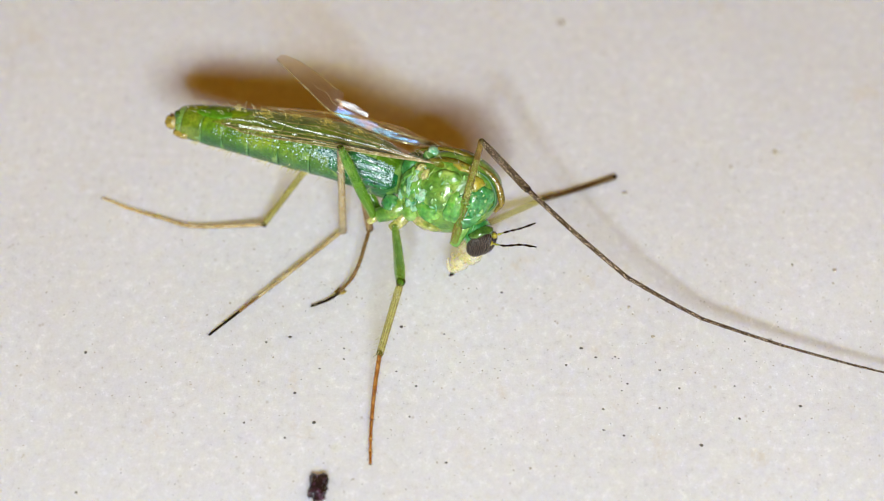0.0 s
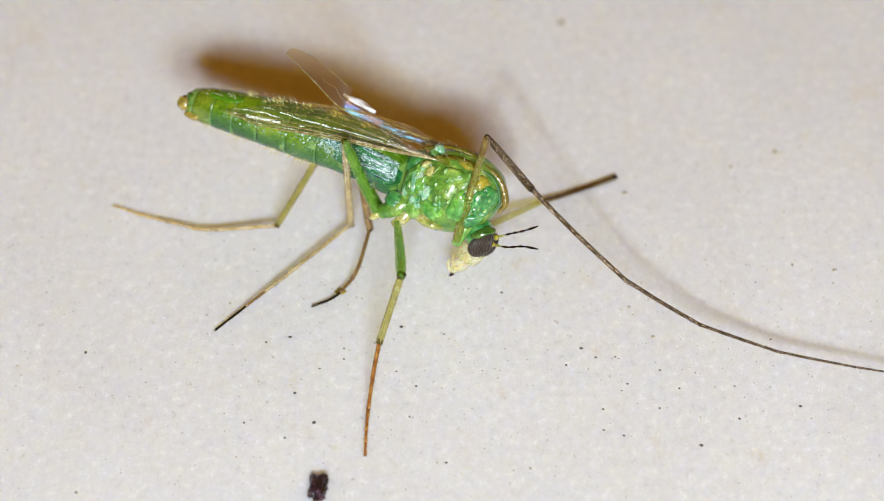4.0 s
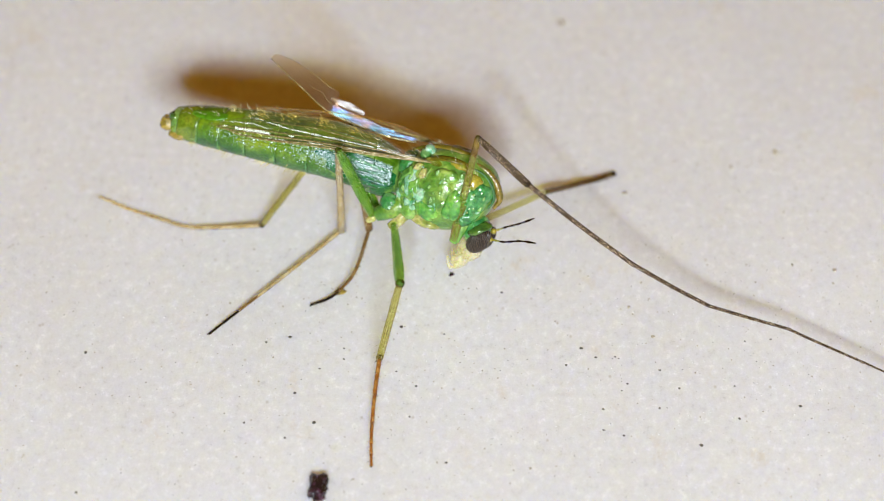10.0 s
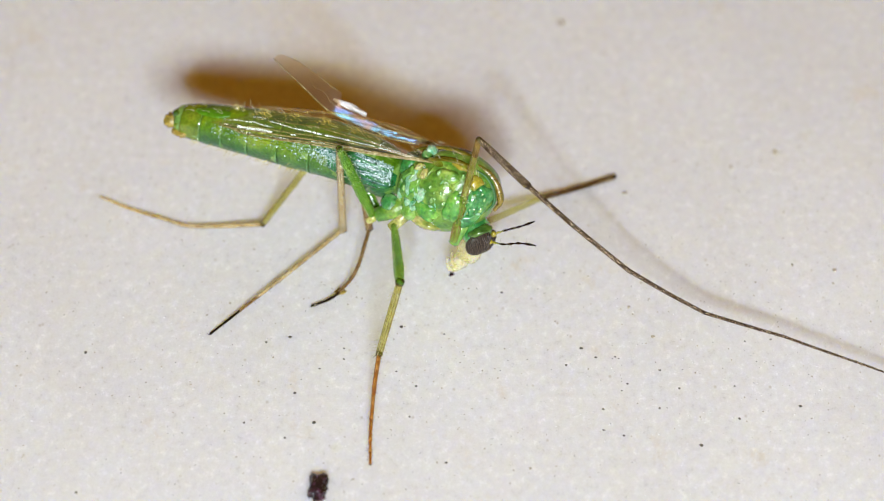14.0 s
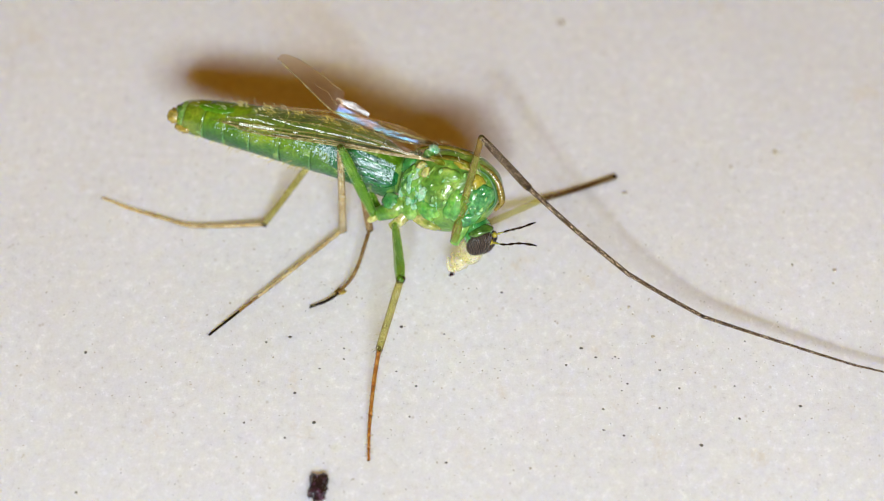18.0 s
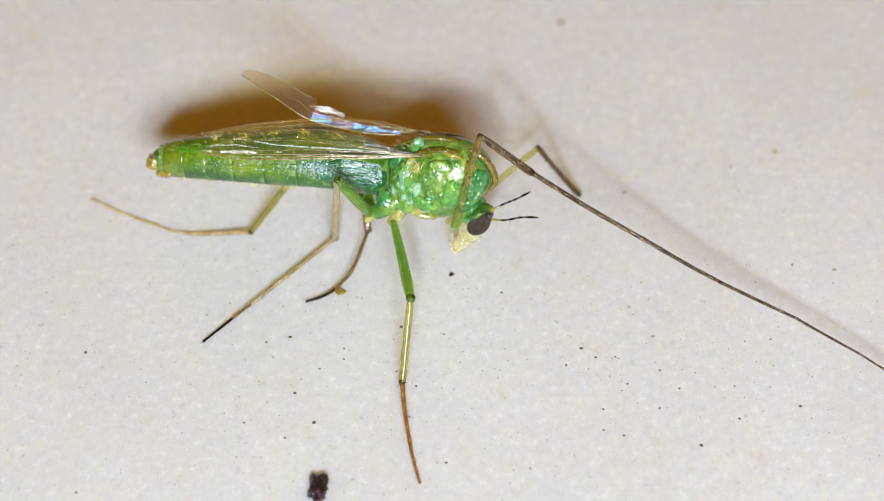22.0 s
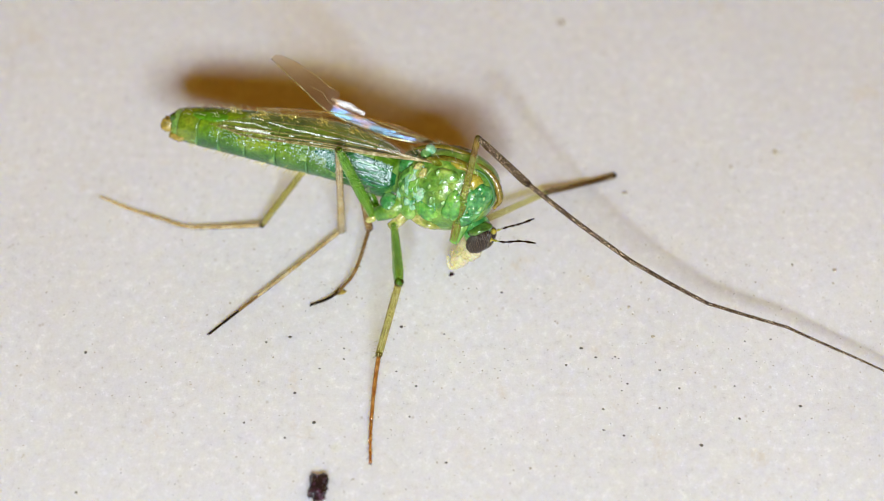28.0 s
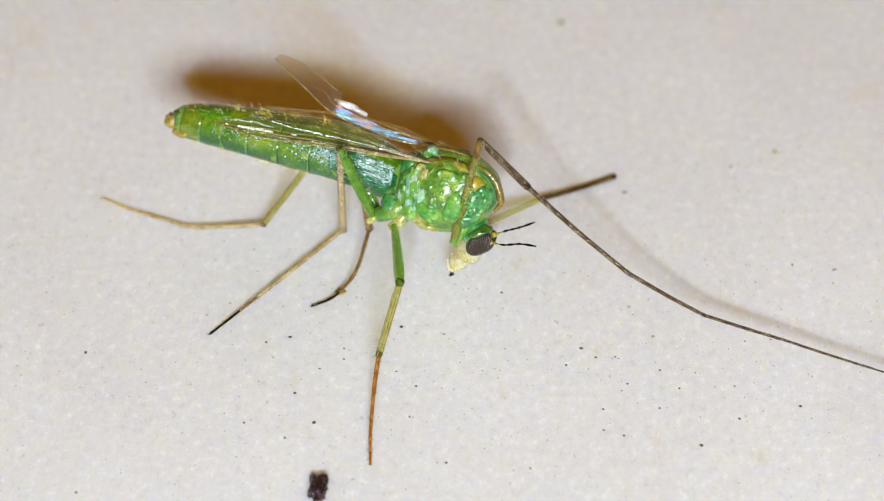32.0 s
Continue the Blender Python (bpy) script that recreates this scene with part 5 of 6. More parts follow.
    walk(LEGS["E0"], cycle([
        (4.3, 0.326, -0.3, -0.635, 0, -64.97, -50.49), (4.5, 0.326, -0.3, -0.635, 0, -62.94, -58.26), (5, 0.326, -0.3, -0.635, 0, -69.95, -58),
        (5.5, 0.326, -0.3, -0.635, 0, -73.99, -63.02), (6, 0.326, -0.3, -0.635, 0, -74.01, -68.04), (6.4, 0.326, -0.3, -0.635, 0, -75.5, -68.42),
        (6.5, 0.326, -0.3, -0.635, 0, -76.08, -68.47), (6.6, 0.326, -0.3, -0.635, 0, -75.89, -68.39), (7, 0.326, -0.3, -0.635, 0, -76.16, -69.38),
        (8, 0.326, -0.3, -0.635, 0, -76.79, -66.52), (9, 0.326, -0.3, -0.635, 0, -76.13, -69.16), (10, 0.326, -0.3, -0.635, 0, -76.27, -67.08),
        (11, 0.326, -0.3, -0.635, 0, -75.61, -67.8), (12, 0.326, -0.3, -0.635, 0, -75.39, -69.27), (13, 0.326, -0.3, -0.635, 0, -75.02, -69.37),
        (14, 0.326, -0.3, -0.635, 0, -74.44, -69.5), (14.5, 0.326, -0.3, -0.635, 0, -74.15, -68.1), (16.5, 0.326, -0.3, -0.635, 0, -74.76, -66.41),
        (17, 0.326, -0.3, -0.635, 0, -73.57, -67.11), (17.5, 0.326, -0.3, -0.635, 0, -73.64, -66.92), (18, 0.326, -0.3, -0.635, 0, -73.8, -68.48),
        (19, 0.326, -0.3, -0.635, 0, -73.83, -67.17), (19.5, 0.326, -0.3, -0.635, 0, -73.21, -72.16), (20, 0.326, -0.3, -0.635, 0, -73.86, -72.8),
        (20.5, 0.326, -0.3, -0.635, 0, -73.34, -73.12), (21, 0.326, -0.3, -0.635, 0, -74.41, -71.11), (21.2, 0.326, -0.3, -0.635, 0, -74.64, -70.62),
        (21.25, 0.326, -0.3, -0.635, 0, -70.18, -56.39),
    ]))
    walk(LEGS["E1"], cycle([
        (4.3, 0.799, -0.874, 0.958, 0, 38.21, 19.44), (4.5, 0.746, -0.98, 0.93, 0, 36.98, 17.82), (5, 0.645, -0.811, 1.016, 0, 37.62, 14.48),
        (5.5, 0.546, -0.732, 1.055, 0, 34.65, 12.16), (6, 0.507, -0.749, 1.055, 0, 33.38, 10.61), (6.4, 0.488, -0.709, 1.067, 0, 34.95, 5.62),
        (6.5, 0.481, -0.693, 1.072, 0, 35.23, 4.03), (6.6, 0.484, -0.698, 1.07, 0, 34.72, 4.46), (7, 0.474, -0.694, 1.072, 0, 32.18, 4.33),
        (8, 0.486, -0.668, 1.077, 0, 33.64, 8.22), (9, 0.476, -0.694, 1.072, 0, 33.07, 7.32), (10, 0.488, -0.684, 1.073, 0, 33.92, 7.2),
        (11, 0.491, -0.705, 1.068, 0, 33.89, 8.79), (12, 0.483, -0.715, 1.066, 0, 33.38, 8.37), (13, 0.486, -0.725, 1.063, 0, 33.23, 7.43),
        (14, 0.491, -0.742, 1.059, 0, 34.25, 11.19), (14.5, 0.505, -0.745, 1.056, 0, 35.65, 17.25), (16.5, 0.511, -0.723, 1.061, 0, 38.04, 13.91),
        (17, 0.519, -0.758, 1.051, 0, 37.64, 15.95), (17.5, 0.52, -0.756, 1.052, 0, 36.89, 10.03), (18, 0.506, -0.756, 1.053, 0, 33.08, -2.79),
        (19, 0.516, -0.751, 1.054, 0, 32.95, -2.95), (19.5, 0.481, -0.783, 1.048, 0, 30.83, -8.74), (20, 0.47, -0.767, 1.054, 0, 30.52, -10.42),
        (20.5, 0.472, -0.782, 1.049, 0, 29.71, -13.14), (21, 0.479, -0.747, 1.059, 0, 31.11, -8.84), (21.2, 0.48, -0.739, 1.061, 0, 31.07, -8.65),
        (21.25, 0.656, -0.796, 1.019, 0, 35.19, 4.81),
    ]))
    walk(LEGS["E2"], cycle([
        (4.3, 1.505, -0.624, 0.368, 0, 25.84, -2.63), (4.5, 1.472, -0.747, 0.356, 0, 27.66, -0.58), (5, 1.376, -0.622, 0.434, 0, 26.07, -5.73),
        (5.5, 1.312, -0.567, 0.513, 0, 24.57, -4.22), (6, 1.289, -0.603, 0.531, 0, 24.44, -1.69), (6.4, 1.265, -0.633, 0.522, 0, 25.93, -5.27),
        (6.5, 1.257, -0.639, 0.522, 0, 26.15, -6.36), (6.6, 1.264, -0.638, 0.528, 0, 26.33, -4.3), (7, 1.278, -0.633, 0.565, 0, 25.66, 2.41),
        (8, 1.271, -0.555, 0.549, 0, 26.36, 5.22), (9, 1.268, -0.592, 0.551, 0, 26.68, 7.37), (10, 1.273, -0.585, 0.541, 0, 27.54, 5.89),
        (11, 1.273, -0.584, 0.536, 0, 26.88, 6.28), (12, 1.27, -0.599, 0.542, 0, 28.39, 6.59), (13, 1.276, -0.622, 0.541, 0, 28.8, 6.05),
        (14, 1.263, -0.589, 0.523, 0, 28.29, 3.26), (14.5, 1.244, -0.516, 0.501, 0, 27.56, -0.45), (16.5, 1.239, -0.543, 0.474, 0, 26.44, -3.23),
        (17, 1.245, -0.551, 0.469, 0, 27.13, -3.11), (17.5, 1.27, -0.623, 0.48, 0, 27.83, 1.47), (18, 1.303, -0.795, 0.533, 0, 29.8, 8.95),
        (19, 1.314, -0.792, 0.535, 0, 30.15, 9.84), (19.5, 1.29, -0.908, 0.56, 0, 30.13, 9.58), (20, 1.278, -0.916, 0.57, 0, 29.69, 7.33),
        (20.5, 1.278, -0.97, 0.577, 0, 29.96, 9.75), (21, 1.285, -0.873, 0.566, 0, 30.18, 7.44), (21.2, 1.287, -0.862, 0.569, 0, 30.07, 7.66),
        (21.25, 1.432, -0.731, 0.47, 0, 28.69, 1.93),
    ]))
    walk(LEGS["E3"], cycle([
        (4.3, 3.189, -0.701, -0.448, 0, 22.73, -11.24), (4.5, 3.129, -0.764, -0.512, 0, 22.59, -8.87), (5, 3.035, -0.788, -0.381, 0, 21.41, -11.94),
        (5.5, 3.004, -0.692, -0.263, 0, 17.96, -9.3), (6, 2.977, -0.653, -0.236, 0, 17.12, -7.81), (6.4, 2.957, -0.789, -0.304, 0, 15.98, -9.03),
        (6.5, 2.952, -0.828, -0.315, 0, 15.59, -9.5), (6.6, 2.955, -0.765, -0.311, 0, 15.55, -8.54), (7, 2.953, -0.562, -0.24, 0, 15.5, -5.32),
        (8, 2.93, -0.404, -0.276, 0, 15.4, -1.55), (9, 2.906, -0.38, -0.279, 0, 14.44, -0.97), (10, 2.898, -0.417, -0.311, 0, 15.97, -0.18),
        (11, 2.88, -0.407, -0.283, 0, 16.41, 0.36), (12, 2.883, -0.413, -0.336, 0, 15.35, 0.58), (13, 2.883, -0.452, -0.348, 0, 16.59, 2.46),
        (14, 2.878, -0.497, -0.348, 0, 17.07, 3.99), (14.5, 2.883, -0.529, -0.354, 0, 17, 5.38), (16.5, 2.885, -0.636, -0.346, 0, 18.83, 8.72),
        (17, 2.888, -0.64, -0.374, 0, 18.23, 10), (17.5, 2.882, -0.582, -0.371, 0, 18.07, 8.57), (18, 2.872, -0.548, -0.377, 0, 17.35, 5.21),
        (19, 2.878, -0.521, -0.387, 0, 16.74, 5.22), (19.5, 2.85, -0.645, -0.358, 0, 16.41, 4.56), (20, 2.853, -0.714, -0.335, 0, 17.29, 7.09),
        (20.5, 2.839, -0.702, -0.336, 0, 15.75, 3.07), (21, 2.847, -0.669, -0.35, 0, 15.9, 4.61), (21.2, 2.85, -0.652, -0.344, 0, 16.12, 5.21),
        (21.25, 3.068, -0.676, -0.426, 0, 19.34, -2.48),
    ]))
    walk(LEGS["E4"], cycle([
        (4.3, 4.275, -0.917, -0.912, 0, 16.85, -4.96), (4.5, 4.22, -0.934, -0.972, 0, 17.45, -7.18), (5, 4.144, -1.023, -0.826, 0, 16.85, -11.96),
        (5.5, 4.159, -0.881, -0.642, 0, 8.56, -7.48), (6, 4.137, -0.812, -0.597, 0, 6.26, -6.62), (6.4, 4.108, -0.972, -0.638, 0, 4.81, -7.07),
        (6.5, 4.1, -1.02, -0.64, 0, 4.4, -7.17), (6.6, 4.106, -0.938, -0.635, 0, 4.55, -6.13), (7, 4.108, -0.67, -0.562, 0, 4.46, -3.09),
        (8, 4.093, -0.435, -0.597, 0, 3.49, 0.46), (9, 4.075, -0.4, -0.58, 0, 2.76, 1.02), (10, 4.077, -0.421, -0.648, 0, 2.6, 0.82),
        (11, 4.05, -0.4, -0.628, 0, 2.85, 0.15), (12, 4.046, -0.401, -0.655, 0, 1.78, -0.71), (13, 4.041, -0.402, -0.693, 0, 1.37, -1.73),
        (14, 4.039, -0.416, -0.705, 0, 1.47, -1.47), (14.5, 4.038, -0.42, -0.709, 0, 1.62, -1.47), (16.5, 4.025, -0.461, -0.739, 0, 2.76, -2.31),
        (17, 4.018, -0.441, -0.752, 0, 2.76, -2.21), (17.5, 4.015, -0.411, -0.745, 0, 3.38, -0.4), (18, 4.024, -0.443, -0.738, 0, 3.76, 1.48),
        (19, 4.034, -0.415, -0.736, 0, 4.14, 3.43), (19.5, 4.024, -0.551, -0.705, 0, 2.92, 2.36), (20, 4.015, -0.569, -0.7, 0, 2.24, 1.48),
        (20.5, 4.011, -0.639, -0.667, 0, 2.34, 1.84), (21, 4.012, -0.575, -0.683, 0, 2.5, 2.09), (21.2, 4.011, -0.546, -0.681, 0, 2.49, 1.99),
        (21.25, 4.198, -0.725, -0.823, 0, 9.91, -1.15),
    ]))
    walk(LEGS["E5"], cycle([
        (4.3, 5.324, -1.008, -1.231, 0, 9.6, -32.8), (4.5, 5.268, -1.066, -1.304, 0, 12.29, -33.35), (5, 5.187, -1.244, -1.149, 0, 8.89, -32.61),
        (5.5, 5.233, -1.022, -0.805, 0, 6.37, -28.14), (6, 5.232, -0.939, -0.718, 0, 5.66, -25.77), (6.4, 5.205, -1.108, -0.731, 0, 3.79, -25.93),
        (6.5, 5.197, -1.158, -0.725, 0, 3.22, -26.19), (6.6, 5.205, -1.056, -0.723, 0, 3.79, -25.13), (7, 5.221, -0.73, -0.649, 0, 5.23, -21.99),
        (8, 5.209, -0.426, -0.665, 0, 5.56, -18.14), (9, 5.196, -0.38, -0.634, 0, 5.44, -16.34), (10, 5.198, -0.405, -0.699, 0, 4.69, -13.75),
        (11, 5.175, -0.397, -0.684, 0, 5.64, -12.08), (12, 5.171, -0.415, -0.69, 0, 4.24, -10.49), (13, 5.168, -0.436, -0.72, 0, 3.62, -7.85),
        (14, 5.168, -0.445, -0.734, 0, 2.53, -6.7), (14.5, 5.168, -0.449, -0.741, 0, 1.95, -5.87), (16.5, 5.165, -0.507, -0.794, 0, -0.43, -3.04),
        (17, 5.159, -0.485, -0.807, 0, -0.43, -2.29), (17.5, 5.15, -0.419, -0.812, 0, 1.21, -3.91), (18, 5.15, -0.414, -0.812, 0, 0.9, -4.6),
        (19, 5.151, -0.348, -0.817, 0, 1.06, -6.03), (19.5, 5.142, -0.505, -0.762, 0, -2.65, -5.85), (20, 5.138, -0.54, -0.744, 0, -5.89, -4.69),
        (20.5, 5.134, -0.603, -0.713, 0, -6.54, -0.27), (21, 5.135, -0.534, -0.732, 0, -6.26, -0.05), (21.2, 5.136, -0.507, -0.73, 0, -6.38, 0.21),
        (21.25, 5.297, -0.747, -1.015, 0, 2.68, -15.44),
    ]))
    walk(LEGS["E6"], cycle([
        (4.3, 6.238, -1.597, -1.415, 0, 21.17, -19.76), (4.5, 6.169, -1.659, -1.539, 0, 22.44, -19.34), (5, 6.103, -1.83, -1.319, 0, 18.84, -21.67),
        (5.5, 6.196, -1.537, -0.927, 0, 14.25, -19.12), (6, 6.214, -1.413, -0.826, 0, 11.87, -17.96), (6.4, 6.182, -1.583, -0.803, 0, 9.39, -18.57),
        (6.5, 6.171, -1.637, -0.786, 0, 8.64, -18.8), (6.6, 6.19, -1.518, -0.795, 0, 9.08, -17.91), (7, 6.234, -1.139, -0.749, 0, 10.06, -15.07),
        (8, 6.244, -0.765, -0.771, 0, 8.99, -11.87), (9, 6.243, -0.687, -0.738, 0, 7.58, -10.96), (10, 6.252, -0.663, -0.788, 0, 6.35, -9.25),
        (11, 6.245, -0.626, -0.792, 0, 7.75, -8.73), (12, 6.246, -0.614, -0.771, 0, 6.02, -7.55), (13, 6.249, -0.585, -0.789, 0, 4.88, -6.2),
        (14, 6.249, -0.572, -0.782, 0, 3.1, -4.93), (14.5, 6.248, -0.56, -0.778, 0, 2.1, -4.09), (16.5, 6.24, -0.564, -0.786, 0, -1.75, -0.39),
        (17, 6.236, -0.528, -0.799, 0, -1.9, 0.73), (17.5, 6.234, -0.493, -0.835, 0, -0.1, 2.12), (18, 6.231, -0.501, -0.829, 0, -1.45, 3.74),
        (19, 6.23, -0.462, -0.837, 0, -2.69, 7.26), (19.5, 6.216, -0.615, -0.712, 0, -5.25, 9.36), (20, 6.21, -0.628, -0.633, 0, -6.34, 12.56),
        (20.5, 6.207, -0.608, -0.59, 0, -6.09, 13.07), (21, 6.21, -0.535, -0.614, 0, -4.98, 13.22), (21.2, 6.21, -0.503, -0.61, 0, -4.82, 13.33),
        (21.25, 6.347, -1.037, -1.066, 0, 8.85, -1.6),
    ]))
    walk(LEGS["D0"], cycle([
        (4.3, -0.563, -0.3, -0.639, 0, 10.32, -72.53), (4.5, -0.563, -0.3, -0.639, 0, 13.12, -74.22), (5, -0.563, -0.3, -0.639, 0, 8.05, -75.73),
        (5.5, -0.563, -0.3, -0.639, 0, 7.98, -74.53), (6, -0.563, -0.3, -0.639, 0, 8.6, -74.52), (6.4, -0.563, -0.3, -0.639, 0, 8.1, -76.13),
        (6.433, -0.563, -0.3, -0.639, 0, -2.82, -74.75), (6.467, -0.563, -0.3, -0.639, 0, -14.07, -73.32),
        (6.5, -0.563, -0.3, -0.639, 0, -24.99, -71.94), (6.533, -0.563, -0.3, -0.639, 0, -16.08, -73.22),
        (6.567, -0.563, -0.3, -0.639, 0, -6.89, -74.55), (6.6, -0.563, -0.3, -0.639, 0, 2.02, -75.83), (7, -0.563, -0.3, -0.639, 0, 3.81, -74.03),
        (8, -0.563, -0.3, -0.639, 0, 2.88, -72.2), (9, -0.563, -0.3, -0.639, 0, 3.12, -71.68), (10, -0.563, -0.3, -0.639, 0, 2.48, -71.88),
        (11, -0.563, -0.3, -0.639, 0, 2.88, -72.14), (12, -0.563, -0.3, -0.639, 0, 3.25, -72.14), (13, -0.563, -0.3, -0.639, 0, 3.33, -71.56),
        (14, -0.563, -0.3, -0.639, 0, 3.67, -71.48), (14.5, -0.563, -0.3, -0.639, 0, 3.48, -71.43), (16.5, -0.563, -0.3, -0.639, 0, 3.33, -71.59),
        (17, -0.563, -0.3, -0.639, 0, 3.76, -71.07), (17.5, -0.563, -0.3, -0.639, 0, 4.03, -71.21), (18, -0.563, -0.3, -0.639, 0, 4.69, -70.93),
        (19, -0.563, -0.3, -0.639, 0, 4.21, -70.45), (19.5, -0.563, -0.3, -0.639, 0, 5.59, -71.24), (20, -0.563, -0.3, -0.639, 0, 4.71, -71.49),
        (20.5, -0.563, -0.3, -0.639, 0, 5.25, -71.29), (21, -0.563, -0.3, -0.639, 0, 4.74, -71.37), (21.2, -0.563, -0.3, -0.639, 0, 4.55, -71.12),
        (21.25, -0.563, -0.3, -0.639, 0, 7.26, -71.41),
    ]))
    walk(LEGS["D1"], cycle([
        (4.3, 0.006, -2.108, -0.985, 0, 68.76, -84.57), (4.5, -0.052, -2.106, -1.077, 0, 73.75, -89.24),
        (5, -0.092, -2.149, -0.909, 0, 66.48, -92.77), (5.5, -0.054, -2.139, -0.907, 0, 65.13, -86.81), (6, -0.054, -2.136, -0.928, 0, 66.35, -86.4),
        (6.4, -0.105, -2.152, -0.911, 0, 62.33, -88.34), (6.433, -0.057, -2.157, -0.544, 0, 59.48, -38.59),
        (6.467, -0.027, -2.091, -0.171, 0, 56.53, 12.66), (6.5, -0.021, -1.96, 0.174, 0, 53.68, 62.41), (6.533, -0.029, -2.073, -0.105, 0, 60.5, 9.6),
        (6.567, -0.053, -2.144, -0.408, 0, 67.53, -44.8), (6.6, -0.091, -2.167, -0.708, 0, 74.35, -97.61),
        (7, -0.034, -2.149, -0.767, 0, 80.67, -104.07), (8, 0.026, -2.132, -0.736, 0, 84.46, -137.93), (9, 0.042, -2.127, -0.744, 0, 85.12, -142.69),
        (10, 0.036, -2.13, -0.723, 0, 84.63, -186.31), (11, 0.028, -2.132, -0.736, 0, 82.53, -213.24), (12, 0.027, -2.131, -0.749, 0, 81.86, -222.31),
        (13, 0.046, -2.125, -0.752, 0, 81.76, -218.9), (14, 0.048, -2.123, -0.763, 0, 81.46, -222.94),
        (14.5, 0.05, -2.123, -0.756, 0, 81.62, -222.39), (16.5, 0.045, -2.125, -0.751, 0, 81.75, -223.35),
        (17, 0.061, -2.119, -0.766, 0, 80.6, -228.01), (17.5, 0.057, -2.119, -0.775, 0, 78.03, -233.44), (18, 0.065, -2.115, -0.797, 0, 77.29, -234),
        (19, 0.08, -2.111, -0.781, 0, 77.47, -232.67), (19.5, 0.054, -2.115, -0.827, 0, 76.34, -240.94),
        (20, 0.047, -2.121, -0.798, 0, 77.06, -242.28), (20.5, 0.053, -2.117, -0.816, 0, 76.59, -244.54),
        (21, 0.051, -2.119, -0.799, 0, 73.14, -245.64), (21.2, 0.059, -2.117, -0.792, 0, 73.39, -245.15),
        (21.25, 0.047, -2.112, -0.883, 0, 87.1, -118.89),
    ]))
    walk(LEGS["D2"], cycle([
        (4.3, 0.046, -2.527, -2.067, 0, 18.57, -67.27), (4.5, -0.048, -2.431, -2.192, 0, 22.24, -70.73),
        (5, -0.115, -2.612, -1.974, 0, 18.17, -74.99), (5.5, -0.026, -2.627, -1.961, 0, 18.93, -73.54), (6, -0.025, -2.601, -1.992, 0, 19.48, -73.98),
        (6.4, -0.09, -2.691, -1.94, 0, 17.86, -76.15), (6.433, 0.405, -2.525, -1.546, 0, 3.96, -78.5),
        (6.467, 0.599, -1.95, -1.141, 0, -10.35, -80.92), (6.5, 0.298, -1.35, -0.763, 0, -24.25, -83.27),
        (6.533, 0.536, -1.977, -1.118, 0, -9.08, -82.37), (6.567, 0.262, -2.457, -1.482, 0, 6.56, -81.45),
        (6.6, -0.133, -2.478, -1.826, 0, 21.73, -80.55), (7, -0.079, -2.331, -1.914, 0, 23.57, -77.07), (8, -0.058, -2.208, -1.893, 0, 25.95, -74.83),
        (9, -0.036, -2.187, -1.902, 0, 26.65, -73.97), (10, -0.072, -2.118, -1.88, 0, 28.3, -73.86), (11, -0.099, -2.049, -1.889, 0, 29.25, -73.55),
        (12, -0.094, -2.02, -1.9, 0, 30.13, -73.22), (13, -0.084, -2.02, -1.902, 0, 31, -72.81), (14, -0.078, -2.006, -1.913, 0, 31.49, -72.52),
        (14.5, -0.075, -2.009, -1.907, 0, 31.36, -72.34), (16.5, -0.076, -2.011, -1.902, 0, 31.31, -72.07),
        (17, -0.066, -1.977, -1.913, 0, 32.4, -72.15), (17.5, -0.087, -1.925, -1.913, 0, 33.96, -72.17),
        (18, -0.086, -1.908, -1.932, 0, 34.76, -71.93), (19, -0.073, -1.91, -1.916, 0, 34.49, -71.52),
        (19.5, -0.079, -1.875, -1.958, 0, 36.06, -71.89), (20, -0.074, -1.89, -1.932, 0, 35.32, -71.47),
        (20.5, -0.063, -1.873, -1.947, 0, 35.88, -70.94), (21, -0.088, -1.812, -1.913, 0, 37.66, -71.34),
        (21.2, -0.081, -1.815, -1.907, 0, 37.39, -71.14), (21.25, 0.018, -2.163, -2.044, 0, 27.71, -69.56),
    ]))
